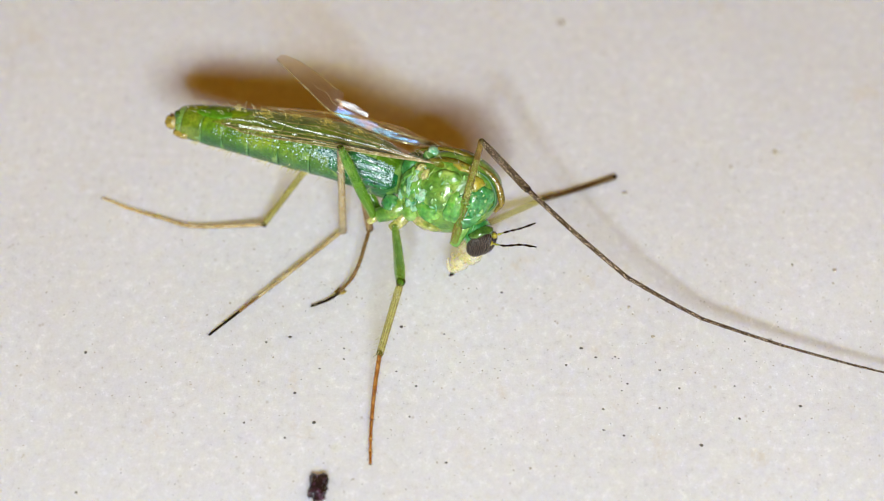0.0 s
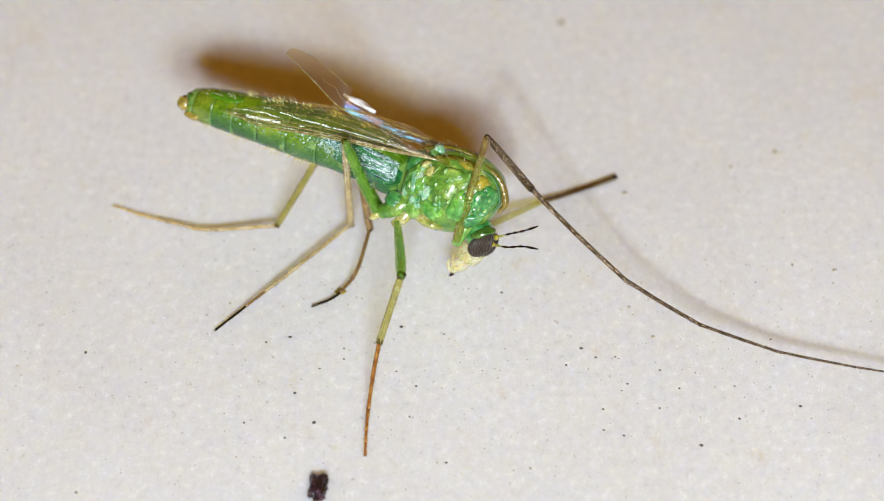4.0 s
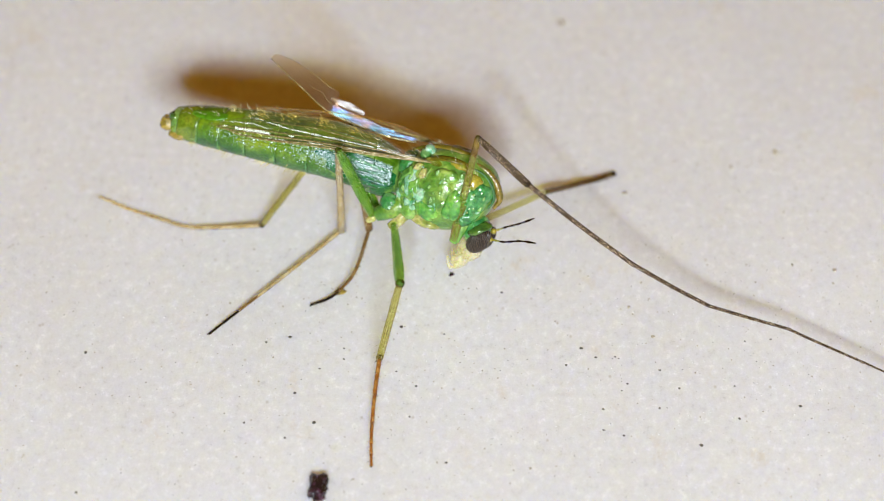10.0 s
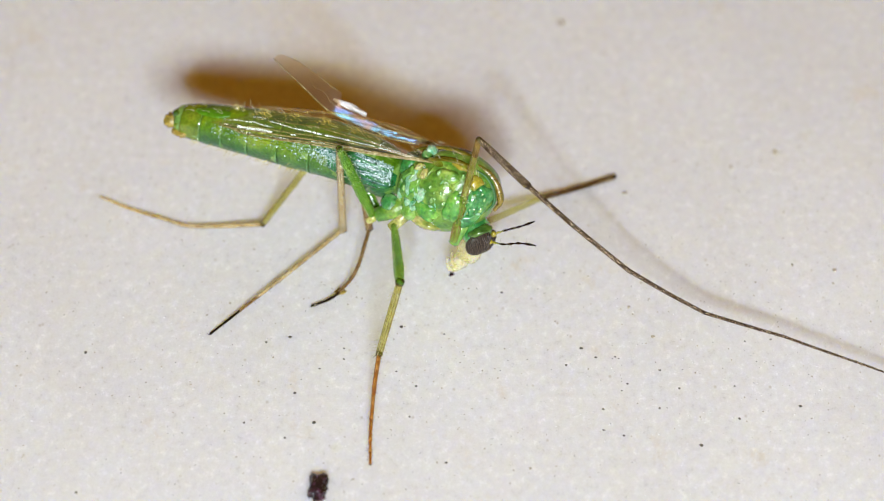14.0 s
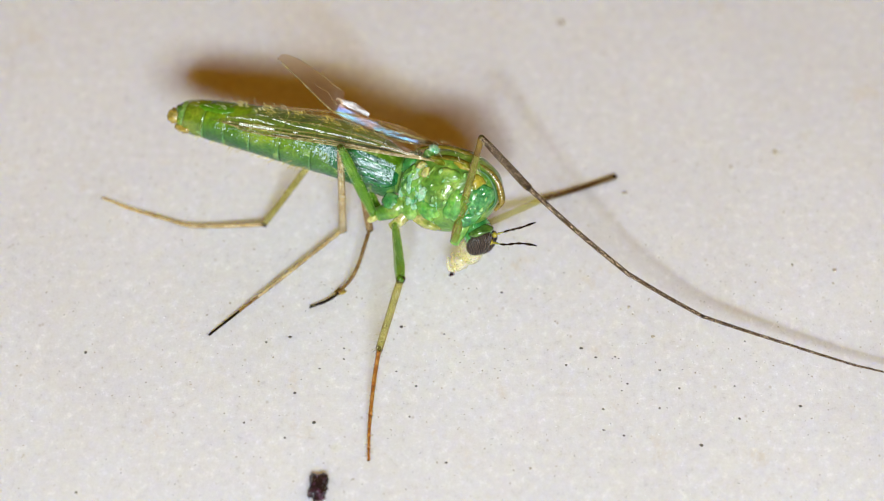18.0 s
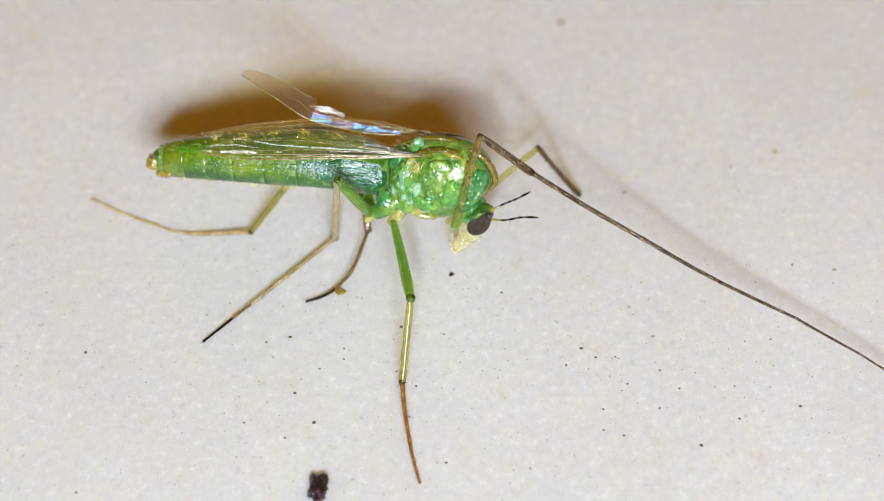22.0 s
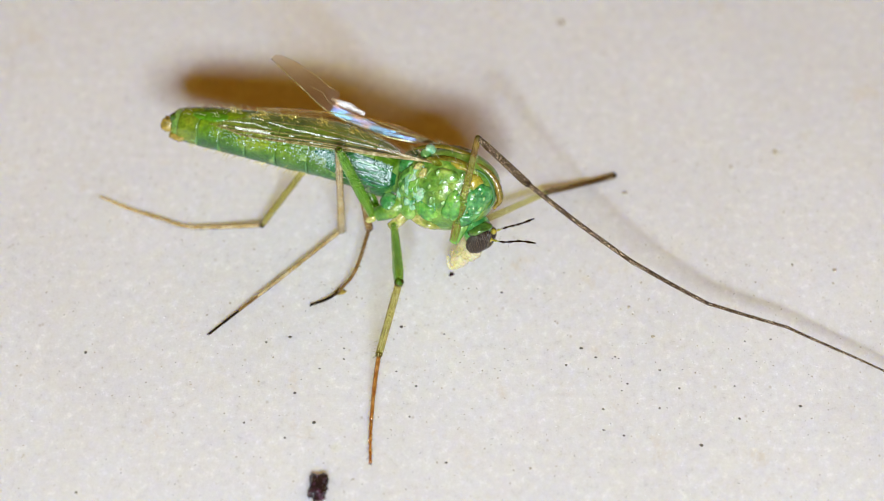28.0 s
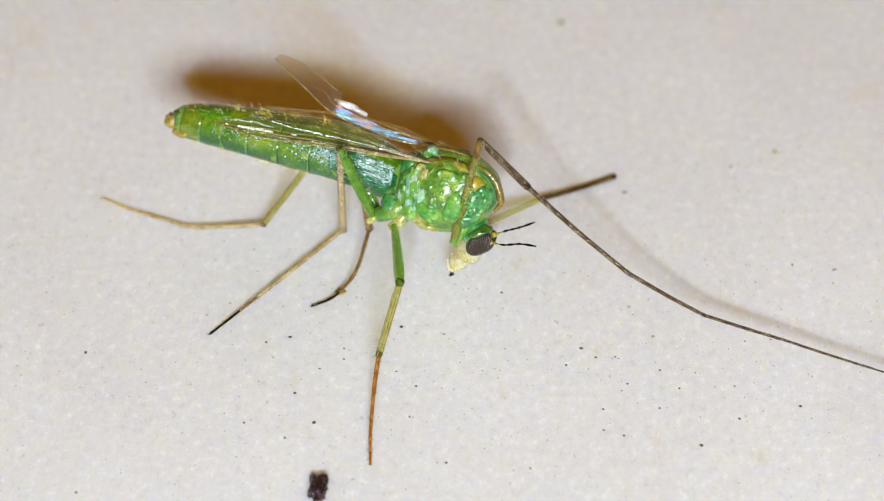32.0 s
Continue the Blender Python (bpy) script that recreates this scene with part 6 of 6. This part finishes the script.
    walk(LEGS["B0"], cycle([
        (4.3, -0.901, -0.34, -0.559, 0, -35.64, -97.19), (4.5, -0.901, -0.34, -0.559, 0, -32.93, -102.2),
        (5, -0.901, -0.34, -0.559, 0, -42.17, -109.16), (5.5, -0.901, -0.34, -0.559, 0, -47.8, -114.14),
        (6, -0.901, -0.34, -0.559, 0, -47.92, -115.66), (6.4, -0.901, -0.34, -0.559, 0, -48.78, -120.16),
        (6.5, -0.901, -0.34, -0.559, 0, -49.12, -121.57), (6.6, -0.901, -0.34, -0.559, 0, -49.02, -121.01),
        (7, -0.901, -0.34, -0.559, 0, -48.9, -119.08), (8, -0.901, -0.34, -0.559, 0, -50.14, -117.97), (9, -0.901, -0.34, -0.559, 0, -51, -119.12),
        (10, -0.901, -0.34, -0.559, 0, -51.29, -118.54), (11, -0.901, -0.34, -0.559, 0, -50.96, -118.05),
        (12, -0.901, -0.34, -0.559, 0, -50.61, -118.45), (13, -0.901, -0.34, -0.559, 0, -50.45, -118.17),
        (14, -0.901, -0.34, -0.559, 0, -50.19, -118), (14.5, -0.901, -0.34, -0.559, 0, -50.41, -118.23),
        (16.5, -0.901, -0.34, -0.559, 0, -50.73, -118.73), (17, -0.901, -0.34, -0.559, 0, -50.39, -118.25),
        (17.5, -0.901, -0.34, -0.559, 0, -49.22, -116.29), (18, -0.901, -0.34, -0.559, 0, -48.45, -116.4),
        (19, -0.901, -0.34, -0.559, 0, -49.28, -116.61), (19.5, -0.901, -0.34, -0.559, 0, -48.3, -118.48),
        (20, -0.901, -0.34, -0.559, 0, -48.77, -120.27), (20.5, -0.901, -0.34, -0.559, 0, -48.4, -120),
        (21, -0.901, -0.34, -0.559, 0, -48.28, -119.19), (21.2, -0.901, -0.34, -0.559, 0, -48.87, -119.55),
        (21.25, -0.901, -0.34, -0.559, 0, -43.58, -105.96),
    ]))
    walk(LEGS["B1"], cycle([
        (4.3, -1.049, -1.515, 0.289, 0, 40.37, 105.02), (4.5, -1.159, -1.535, 0.232, 0, 37.53, 100.21), (5, -1.255, -1.36, 0.418, 0, 44.74, 96.96),
        (5.5, -1.301, -1.233, 0.519, 0, 47.32, 94.13), (6, -1.324, -1.22, 0.521, 0, 46.74, 92.28), (6.4, -1.383, -1.17, 0.536, 0, 48.77, 90.62),
        (6.5, -1.4, -1.152, 0.542, 0, 49.48, 90.06), (6.6, -1.393, -1.159, 0.54, 0, 48.98, 90.62), (7, -1.366, -1.177, 0.538, 0, 47.51, 92.16),
        (8, -1.339, -1.164, 0.559, 0, 47.33, 94.77), (9, -1.347, -1.141, 0.572, 0, 47.62, 94.44), (10, -1.336, -1.14, 0.577, 0, 47.45, 95.27),
        (11, -1.333, -1.15, 0.572, 0, 46.8, 95.52), (12, -1.341, -1.153, 0.566, 0, 46.19, 94.71), (13, -1.339, -1.158, 0.563, 0, 45.78, 94.9),
        (14, -1.339, -1.163, 0.559, 0, 45.42, 94.86), (14.5, -1.34, -1.158, 0.563, 0, 45.6, 95.06), (16.5, -1.344, -1.148, 0.568, 0, 45.96, 95.37),
        (17, -1.341, -1.158, 0.562, 0, 45.56, 95.38), (17.5, -1.322, -1.193, 0.543, 0, 44.39, 96.26), (18, -1.331, -1.205, 0.53, 0, 43.89, 95.74),
        (19, -1.327, -1.19, 0.544, 0, 44.44, 95.93), (19.5, -1.363, -1.191, 0.527, 0, 42.25, 92.28), (20, -1.385, -1.169, 0.535, 0, 42.99, 91.13),
        (20.5, -1.384, -1.177, 0.529, 0, 42.56, 91.16), (21, -1.374, -1.186, 0.527, 0, 42.29, 92.03), (21.2, -1.373, -1.173, 0.537, 0, 42.86, 92.18),
        (21.25, -1.191, -1.354, 0.445, 0, 42.35, 99.24),
    ]))
    walk(LEGS["B2"], cycle([
        (4.3, -1.554, 0.367, -1.367, 0, 15.74, -121.1), (4.5, -1.519, 0.461, -1.326, 0, 17.98, -123.77),
        (5, -1.476, 0.443, -1.382, 0, 13.72, -124.37), (5.5, -1.426, 0.497, -1.361, 0, 16.94, -121.61),
        (6, -1.394, 0.532, -1.342, 0, 18.31, -120.97), (6.4, -1.402, 0.516, -1.388, 0, 17.14, -121.01),
        (6.5, -1.402, 0.51, -1.403, 0, 16.69, -121.04), (6.6, -1.411, 0.52, -1.39, 0, 17.32, -120.36), (7, -1.432, 0.55, -1.348, 0, 19.5, -118.24),
        (8, -1.483, 0.563, -1.322, 0, 20.35, -115.95), (9, -1.481, 0.578, -1.317, 0, 20.83, -115.67), (10, -1.495, 0.582, -1.307, 0, 21.34, -115.22),
        (11, -1.501, 0.593, -1.292, 0, 22.07, -115.27), (12, -1.487, 0.612, -1.279, 0, 23.06, -115.68),
        (13, -1.491, 0.619, -1.27, 0, 23.43, -115.14), (14, -1.491, 0.625, -1.262, 0, 24.02, -115.11),
        (14.5, -1.498, 0.625, -1.264, 0, 23.88, -114.84), (16.5, -1.511, 0.622, -1.27, 0, 23.92, -114.62),
        (17, -1.508, 0.625, -1.264, 0, 24.51, -114.8), (17.5, -1.522, 0.624, -1.246, 0, 25.4, -114.58),
        (18, -1.515, 0.629, -1.243, 0, 26.21, -114.85), (19, -1.515, 0.627, -1.246, 0, 25.8, -114.53),
        (19.5, -1.438, 0.701, -1.193, 0, 28.43, -116.1), (20, -1.422, 0.702, -1.209, 0, 28.09, -116.04),
        (20.5, -1.422, 0.707, -1.201, 0, 28.83, -115.88), (21, -1.44, 0.706, -1.194, 0, 29.38, -115.07),
        (21.2, -1.445, 0.701, -1.203, 0, 29.14, -114.73), (21.25, -1.495, 0.511, -1.278, 0, 22.47, -118.07),
    ]))
    walk(LEGS["C0"], cycle([
        (4.3, -0.924, 0.15, -0.667, 0, -36.57, 116.27), (4.5, -0.924, 0.15, -0.667, 0, -40.23, 116.82), (5, -0.924, 0.15, -0.667, 0, -31.61, 120.45),
        (5.5, -0.924, 0.15, -0.667, 0, -29.59, 124.17), (6, -0.924, 0.15, -0.667, 0, -34.2, 127.8), (6.4, -0.924, 0.15, -0.667, 0, -22.36, 125.79),
        (6.5, -0.924, 0.15, -0.667, 0, -18.9, 125.17), (6.6, -0.924, 0.15, -0.667, 0, -22.23, 128.22), (7, -0.924, 0.15, -0.667, 0, -34.09, 139.96),
        (8, -0.924, 0.15, -0.667, 0, -41.5, 154.93), (9, -0.924, 0.15, -0.667, 0, -45.18, 161.32), (10, -0.924, 0.15, -0.667, 0, -45.25, 163.65),
        (11, -0.924, 0.15, -0.667, 0, -46.59, 166.79), (12, -0.924, 0.15, -0.667, 0, -49.6, 173.07), (13, -0.924, 0.15, -0.667, 0, -49.93, 174.85),
        (14, -0.924, 0.15, -0.667, 0, -49.12, 172.99), (14.5, -0.924, 0.15, -0.667, 0, -49.44, 174.93),
        (16.5, -0.924, 0.15, -0.667, 0, -49.04, 177.11), (17, -0.924, 0.15, -0.667, 0, -49.01, 176.58),
        (17.5, -0.924, 0.15, -0.667, 0, -51.26, 186.81), (18, -0.924, 0.15, -0.667, 0, -50.36, 185.9), (19, -0.924, 0.15, -0.667, 0, -50.33, 186.41),
        (19.5, -0.924, 0.15, -0.667, 0, -45.32, 177.03), (20, -0.924, 0.15, -0.667, 0, -39.22, 167.57),
        (20.5, -0.924, 0.15, -0.667, 0, -38.86, 166.94), (21, -0.924, 0.15, -0.667, 0, -40.35, 175.34),
        (21.2, -0.924, 0.15, -0.667, 0, -40.94, 179.28), (21.25, -0.924, 0.15, -0.667, 0, -43.91, 146.57),
    ]))
    walk(LEGS["C1"], cycle([
        (4.3, -1.122, 0.552, -0.334, 0, 63.52, -65.53), (4.5, -1.116, 0.531, -0.307, 0, 75.3, -43.96), (5, -1.165, 0.56, -0.374, 0, 70.12, -49.48),
        (5.5, -1.197, 0.552, -0.391, 0, 68.07, -39.1), (6, -1.207, 0.515, -0.353, 0, 68.06, -34.36), (6.4, -1.226, 0.569, -0.455, 0, 59.92, -47.99),
        (6.5, -1.228, 0.582, -0.486, 0, 57.46, -50.72), (6.6, -1.244, 0.556, -0.456, 0, 58.8, -47.29), (7, -1.278, 0.448, -0.354, 0, 63.81, -32.18),
        (8, -1.303, 0.327, -0.297, 0, 69.87, -7.04), (9, -1.297, 0.276, -0.271, 0, 71.06, 5.5), (10, -1.301, 0.261, -0.271, 0, 71.02, 8.75),
        (11, -1.298, 0.238, -0.261, 0, 71.15, 16.72), (12, -1.283, 0.194, -0.242, 0, 70.93, 23.8), (13, -1.282, 0.182, -0.24, 0, 70.77, 28.23),
        (14, -1.287, 0.195, -0.245, 0, 70.27, 30.07), (14.5, -1.286, 0.182, -0.243, 0, 70.3, 31.81), (16.5, -1.29, 0.168, -0.245, 0, 70.06, 34.02),
        (17, -1.29, 0.172, -0.246, 0, 69.63, 37.53), (17.5, -1.271, 0.109, -0.232, 0, 69.74, 40.31), (18, -1.278, 0.113, -0.237, 0, 68.86, 40.81),
        (19, -1.278, 0.11, -0.237, 0, 69.07, 41.73), (19.5, -1.316, 0.17, -0.27, 0, 67.15, 35.45), (20, -1.346, 0.243, -0.314, 0, 66.98, 33.5),
        (20.5, -1.348, 0.248, -0.317, 0, 66.7, 34.32), (21, -1.348, 0.185, -0.306, 0, 65.99, 37.79), (21.2, -1.346, 0.155, -0.301, 0, 65.63, 39.98),
        (21.25, -1.26, 0.372, -0.28, 0, 73.19, -15.21),
    ]))
    walk(LEGS["C2"], cycle([
        (4.3, -0.968, 0.213, -1.083, 0, 29.85, -121.17), (4.5, -0.963, 0.383, -1.116, 0, 29.01, -123.18),
        (5, -0.98, 0.344, -1.161, 0, 24.27, -121.22), (5.5, -0.954, 0.355, -1.168, 0, 26.99, -116.55), (6, -0.949, 0.339, -1.13, 0, 29.61, -115.73),
        (6.4, -0.945, 0.257, -1.179, 0, 28.54, -115.96), (6.5, -0.943, 0.233, -1.192, 0, 28.12, -116.02),
        (6.6, -0.95, 0.238, -1.172, 0, 29.15, -115.48), (7, -0.965, 0.251, -1.105, 0, 32.64, -113.67), (8, -1.017, 0.292, -1.083, 0, 33.42, -110.47),
        (9, -1.026, 0.302, -1.063, 0, 34.29, -109.9), (10, -1.032, 0.302, -1.062, 0, 34.62, -109), (11, -1.039, 0.315, -1.053, 0, 35.42, -109.1),
        (12, -1.033, 0.304, -1.033, 0, 37.33, -109.72), (13, -1.039, 0.313, -1.03, 0, 37.65, -109.16),
        (14, -1.042, 0.336, -1.033, 0, 37.76, -108.24), (14.5, -1.046, 0.331, -1.031, 0, 37.66, -108.03),
        (16.5, -1.053, 0.328, -1.032, 0, 37.61, -107.86), (17, -1.059, 0.349, -1.03, 0, 38.17, -107.9),
        (17.5, -1.05, 0.296, -1.017, 0, 40.01, -109.14), (18, -1.05, 0.311, -1.018, 0, 40.76, -109.29),
        (19, -1.055, 0.309, -1.019, 0, 40.34, -108.77), (19.5, -1.051, 0.359, -1.041, 0, 41.95, -109.2),
        (20, -1.074, 0.424, -1.084, 0, 39.59, -106.29), (20.5, -1.074, 0.435, -1.085, 0, 39.93, -105.93),
        (21, -1.079, 0.393, -1.07, 0, 41.83, -105.85), (21.2, -1.081, 0.377, -1.064, 0, 42.25, -105.7),
        (21.25, -1.026, 0.308, -1.081, 0, 36.25, -114),
    ]))
    walk(LEGS["A0"], cycle([
        (4.3, -0.977, 0.2, -0.637, 0, -4.08, 130.82), (4.5, -0.977, 0.2, -0.637, 0, -9.04, 128.36), (5, -0.977, 0.2, -0.637, 0, -5.48, 128.67),
        (5.5, -0.977, 0.2, -0.637, 0, -4.91, 127.88), (6, -0.977, 0.2, -0.637, 0, -5.82, 128.31), (6.4, -0.977, 0.2, -0.637, 0, -1.81, 127.5),
        (6.5, -0.977, 0.2, -0.637, 0, -0.52, 127.26), (6.6, -0.977, 0.2, -0.637, 0, -2.12, 128.38), (7, -0.977, 0.2, -0.637, 0, -6.89, 131.85),
        (8, -0.977, 0.2, -0.637, 0, -10.44, 135.51), (9, -0.977, 0.2, -0.637, 0, -11.77, 136.49), (10, -0.977, 0.2, -0.637, 0, -12.8, 136.93),
        (11, -0.977, 0.2, -0.637, 0, -13.75, 137.52), (12, -0.977, 0.2, -0.637, 0, -14.52, 137.59), (13, -0.977, 0.2, -0.637, 0, -15.01, 138.14),
        (14, -0.977, 0.2, -0.637, 0, -16.09, 137.95), (14.5, -0.977, 0.2, -0.637, 0, -16.29, 138.3), (16.5, -0.977, 0.2, -0.637, 0, -16.19, 139.09),
        (17, -0.977, 0.2, -0.637, 0, -17.23, 139.31), (17.5, -0.977, 0.2, -0.637, 0, -17.95, 139.99), (18, -0.977, 0.2, -0.637, 0, -18.28, 140.06),
        (19, -0.977, 0.2, -0.637, 0, -18.21, 140.63), (19.5, -0.977, 0.2, -0.637, 0, -19.22, 139.03), (20, -0.977, 0.2, -0.637, 0, -18.62, 139.5),
        (20.5, -0.977, 0.2, -0.637, 0, -19.14, 140.17), (21, -0.977, 0.2, -0.637, 0, -19.32, 140.83), (21.2, -0.977, 0.2, -0.637, 0, -18.84, 141.03),
        (21.25, -0.977, 0.2, -0.637, 0, -11.72, 135.05),
    ]))
    walk(LEGS["A1"], cycle([
        (4.3, -1.991, 1.374, -0.527, 0, 33.33, -120.22), (4.5, -1.931, 1.404, -0.393, 0, 38.2, -127.63),
        (5, -1.945, 1.409, -0.489, 0, 35.64, -126.89), (5.5, -1.929, 1.423, -0.504, 0, 38.63, -126.08), (6, -1.936, 1.414, -0.48, 0, 40.59, -124.99),
        (6.4, -1.924, 1.433, -0.588, 0, 37.39, -121.09), (6.5, -1.919, 1.438, -0.623, 0, 36.36, -120.12),
        (6.6, -1.942, 1.418, -0.58, 0, 37.76, -119.95), (7, -2.008, 1.35, -0.451, 0, 42.71, -119.96), (8, -2.069, 1.272, -0.356, 0, 46.9, -122.05),
        (9, -2.082, 1.248, -0.32, 0, 48.83, -123.45), (10, -2.085, 1.236, -0.293, 0, 48.89, -122.88), (11, -2.091, 1.22, -0.268, 0, 48.96, -122.47),
        (12, -2.089, 1.215, -0.247, 0, 50.44, -123.8), (13, -2.096, 1.202, -0.234, 0, 50.93, -124.05), (14, -2.087, 1.201, -0.206, 0, 52.4, -125.89),
        (14.5, -2.092, 1.193, -0.201, 0, 52.02, -124.2), (16.5, -2.106, 1.178, -0.204, 0, 51.4, -122.71),
        (17, -2.104, 1.169, -0.177, 0, 53.06, -124.65), (17.5, -2.111, 1.151, -0.158, 0, 53.95, -125.24),
        (18, -2.11, 1.148, -0.149, 0, 54.9, -126.24), (19, -2.12, 1.137, -0.151, 0, 53.41, -122.61),
        (19.5, -2.086, 1.163, -0.125, 0, 55.68, -116.08), (20, -2.098, 1.157, -0.141, 0, 56.66, -114.74),
        (20.5, -2.106, 1.141, -0.127, 0, 57.62, -114.74), (21, -2.115, 1.127, -0.123, 0, 58.61, -112.69),
        (21.2, -2.122, 1.126, -0.135, 0, 58.3, -112.16), (21.25, -2.055, 1.276, -0.322, 0, 45.86, -116.7),
    ]))
    walk(LEGS["A2"], cycle([
        (4.3, -2.641, 0.259, -1.375, 0, -0.05, 166.01), (4.5, -2.672, 0.443, -1.348, 0, -1.76, 165.01), (5, -2.698, 0.405, -1.389, 0, 0.1, 164.95),
        (5.5, -2.639, 0.448, -1.469, 0, 4.48, 169.06), (6, -2.609, 0.453, -1.485, 0, 5.26, 169.34), (6.4, -2.557, 0.382, -1.526, 0, 6.62, 168.26),
        (6.5, -2.543, 0.362, -1.539, 0, 7.05, 167.95), (6.6, -2.552, 0.36, -1.526, 0, 6.78, 168.88), (7, -2.574, 0.367, -1.498, 0, 6.44, 171.91),
        (8, -2.629, 0.377, -1.483, 0, 5.81, 175.34), (9, -2.642, 0.4, -1.483, 0, 5.73, 175.88), (10, -2.637, 0.383, -1.457, 0, 5.79, 176.24),
        (11, -2.636, 0.365, -1.433, 0, 5.89, 175.51), (12, -2.636, 0.398, -1.438, 0, 6.2, 175.42), (13, -2.641, 0.396, -1.433, 0, 6.15, 175.67),
        (14, -2.64, 0.437, -1.43, 0, 6.42, 176.42), (14.5, -2.626, 0.407, -1.419, 0, 6.83, 176.5), (16.5, -2.627, 0.367, -1.411, 0, 7.27, 175.83),
        (17, -2.632, 0.405, -1.411, 0, 7.07, 176.33), (17.5, -2.635, 0.409, -1.407, 0, 6.56, 177.08), (18, -2.635, 0.432, -1.413, 0, 6.75, 176.94),
        (19, -2.616, 0.362, -1.392, 0, 7.27, 176.52), (19.5, -2.469, 0.381, -1.401, 0, 9.95, 175.27), (20, -2.453, 0.386, -1.431, 0, 10.84, 176.1),
        (20.5, -2.452, 0.39, -1.432, 0, 11.09, 176.13), (21, -2.426, 0.385, -1.441, 0, 11.08, 177.49),
        (21.2, -2.428, 0.374, -1.449, 0, 11.14, 177.8), (21.25, -2.538, 0.315, -1.43, 0, 5.18, 172.22),
    ]))
    walk(LEGS["F0"], cycle([
        (4.3, 0.2, 0.011, -0.835, 0, -28.4, 53.83), (4.5, 0.241, 0.089, -0.779, 0, -26.86, 51.13), (5, 0.189, 0.044, -0.768, 0, -20.47, 49.09),
        (5.5, 0.32, 0.164, -0.675, 0, -11.34, 56.17), (6, 0.336, 0.194, -0.665, 0, -9.85, 54.69), (6.4, 0.324, 0.182, -0.661, 0, -7.25, 53.74),
        (6.5, 0.315, 0.174, -0.659, 0, -6.1, 52.93), (6.6, 0.328, 0.185, -0.66, 0, -7.15, 54.13), (7, 0.355, 0.213, -0.657, 0, -8.32, 57.15),
        (8, 0.375, 0.231, -0.651, 0, -6.69, 62.29), (9, 0.393, 0.262, -0.645, 0, -4.33, 65.47), (10, 0.395, 0.262, -0.645, 0, -3.93, 66.53),
        (11, 0.394, 0.26, -0.645, 0, -4.12, 67.27), (12, 0.408, 0.293, -0.642, 0, -3.8, 68.59), (13, 0.411, 0.3, -0.642, 0, -3.09, 69.7),
        (14, 0.414, 0.309, -0.641, 0, -3.48, 70.01), (14.5, 0.414, 0.309, -0.641, 0, -3.37, 70.34), (16.5, 0.411, 0.302, -0.642, 0, -3.17, 70.66),
        (17, 0.417, 0.319, -0.641, 0, -3.66, 71.13), (17.5, 0.416, 0.314, -0.641, 0, -4.1, 71.35), (18, 0.419, 0.323, -0.64, 0, -4.95, 71.33),
        (19, 0.422, 0.332, -0.639, 0, -4.6, 71.9), (19.5, 0.42, 0.327, -0.638, 0, -6.88, 70.82), (20, 0.418, 0.32, -0.64, 0, -6.28, 71.35),
        (20.5, 0.416, 0.314, -0.64, 0, -7.19, 71.46), (21, 0.418, 0.323, -0.639, 0, -7.22, 72.25), (21.2, 0.421, 0.331, -0.638, 0, -6.92, 72.67),
        (21.25, 0.411, 0.3, -0.642, 0, -15.69, 64.59),
    ]))
    walk(LEGS["F1"], cycle([
        (4.3, 1.178, 1.349, 0.06, 0, 69.16, 80.24), (4.5, 1.295, 1.397, 0.072, 0, 57.22, 52.08), (5, 1.344, 1.377, -0.11, 0, 49.55, 40.62),
        (5.5, 1.348, 1.698, -0.304, 0, 21.32, 39.73), (6, 1.408, 1.708, -0.342, 0, 13.21, 45.47), (6.4, 1.429, 1.688, -0.423, 0, 14.41, 43.74),
        (6.5, 1.444, 1.668, -0.459, 0, 14.27, 43.82), (6.6, 1.423, 1.699, -0.425, 0, 13.38, 45.36), (7, 1.365, 1.778, -0.385, 0, 6.21, 51.23),
        (8, 1.244, 1.887, -0.432, 0, 0.82, 54.31), (9, 1.173, 1.97, -0.503, 0, -5.75, 51.14), (10, 1.143, 1.986, -0.516, 0, -7.45, 50.42),
        (11, 1.12, 1.992, -0.51, 0, -8.25, 48.8), (12, 1.094, 2.042, -0.518, 0, -11.14, 47.19), (13, 1.063, 2.064, -0.54, 0, -12.98, 45.67),
        (14, 1.057, 2.076, -0.527, 0, -14.08, 45.5), (14.5, 1.047, 2.079, -0.531, 0, -14.39, 45.58), (16.5, 1.034, 2.076, -0.538, 0, -15.34, 45.48),
        (17, 1.025, 2.097, -0.52, 0, -15.94, 45.22), (17.5, 1.017, 2.094, -0.506, 0, -16.29, 45.64), (18, 1.019, 2.1, -0.477, 0, -16.92, 45.72),
        (19, 1.005, 2.117, -0.488, 0, -16.59, 46.77), (19.5, 1.035, 2.093, -0.413, 0, -19.1, 45.17), (20, 1.016, 2.094, -0.434, 0, -19.45, 45.66),
        (20.5, 1.01, 2.085, -0.404, 0, -20.51, 45.79), (21, 0.988, 2.102, -0.402, 0, -20.21, 46.53), (21.2, 0.978, 2.116, -0.411, 0, -19.83, 46.95),
        (21.25, 1.189, 1.938, -0.133, 0, 26.01, 53.08),
    ]))


motions()
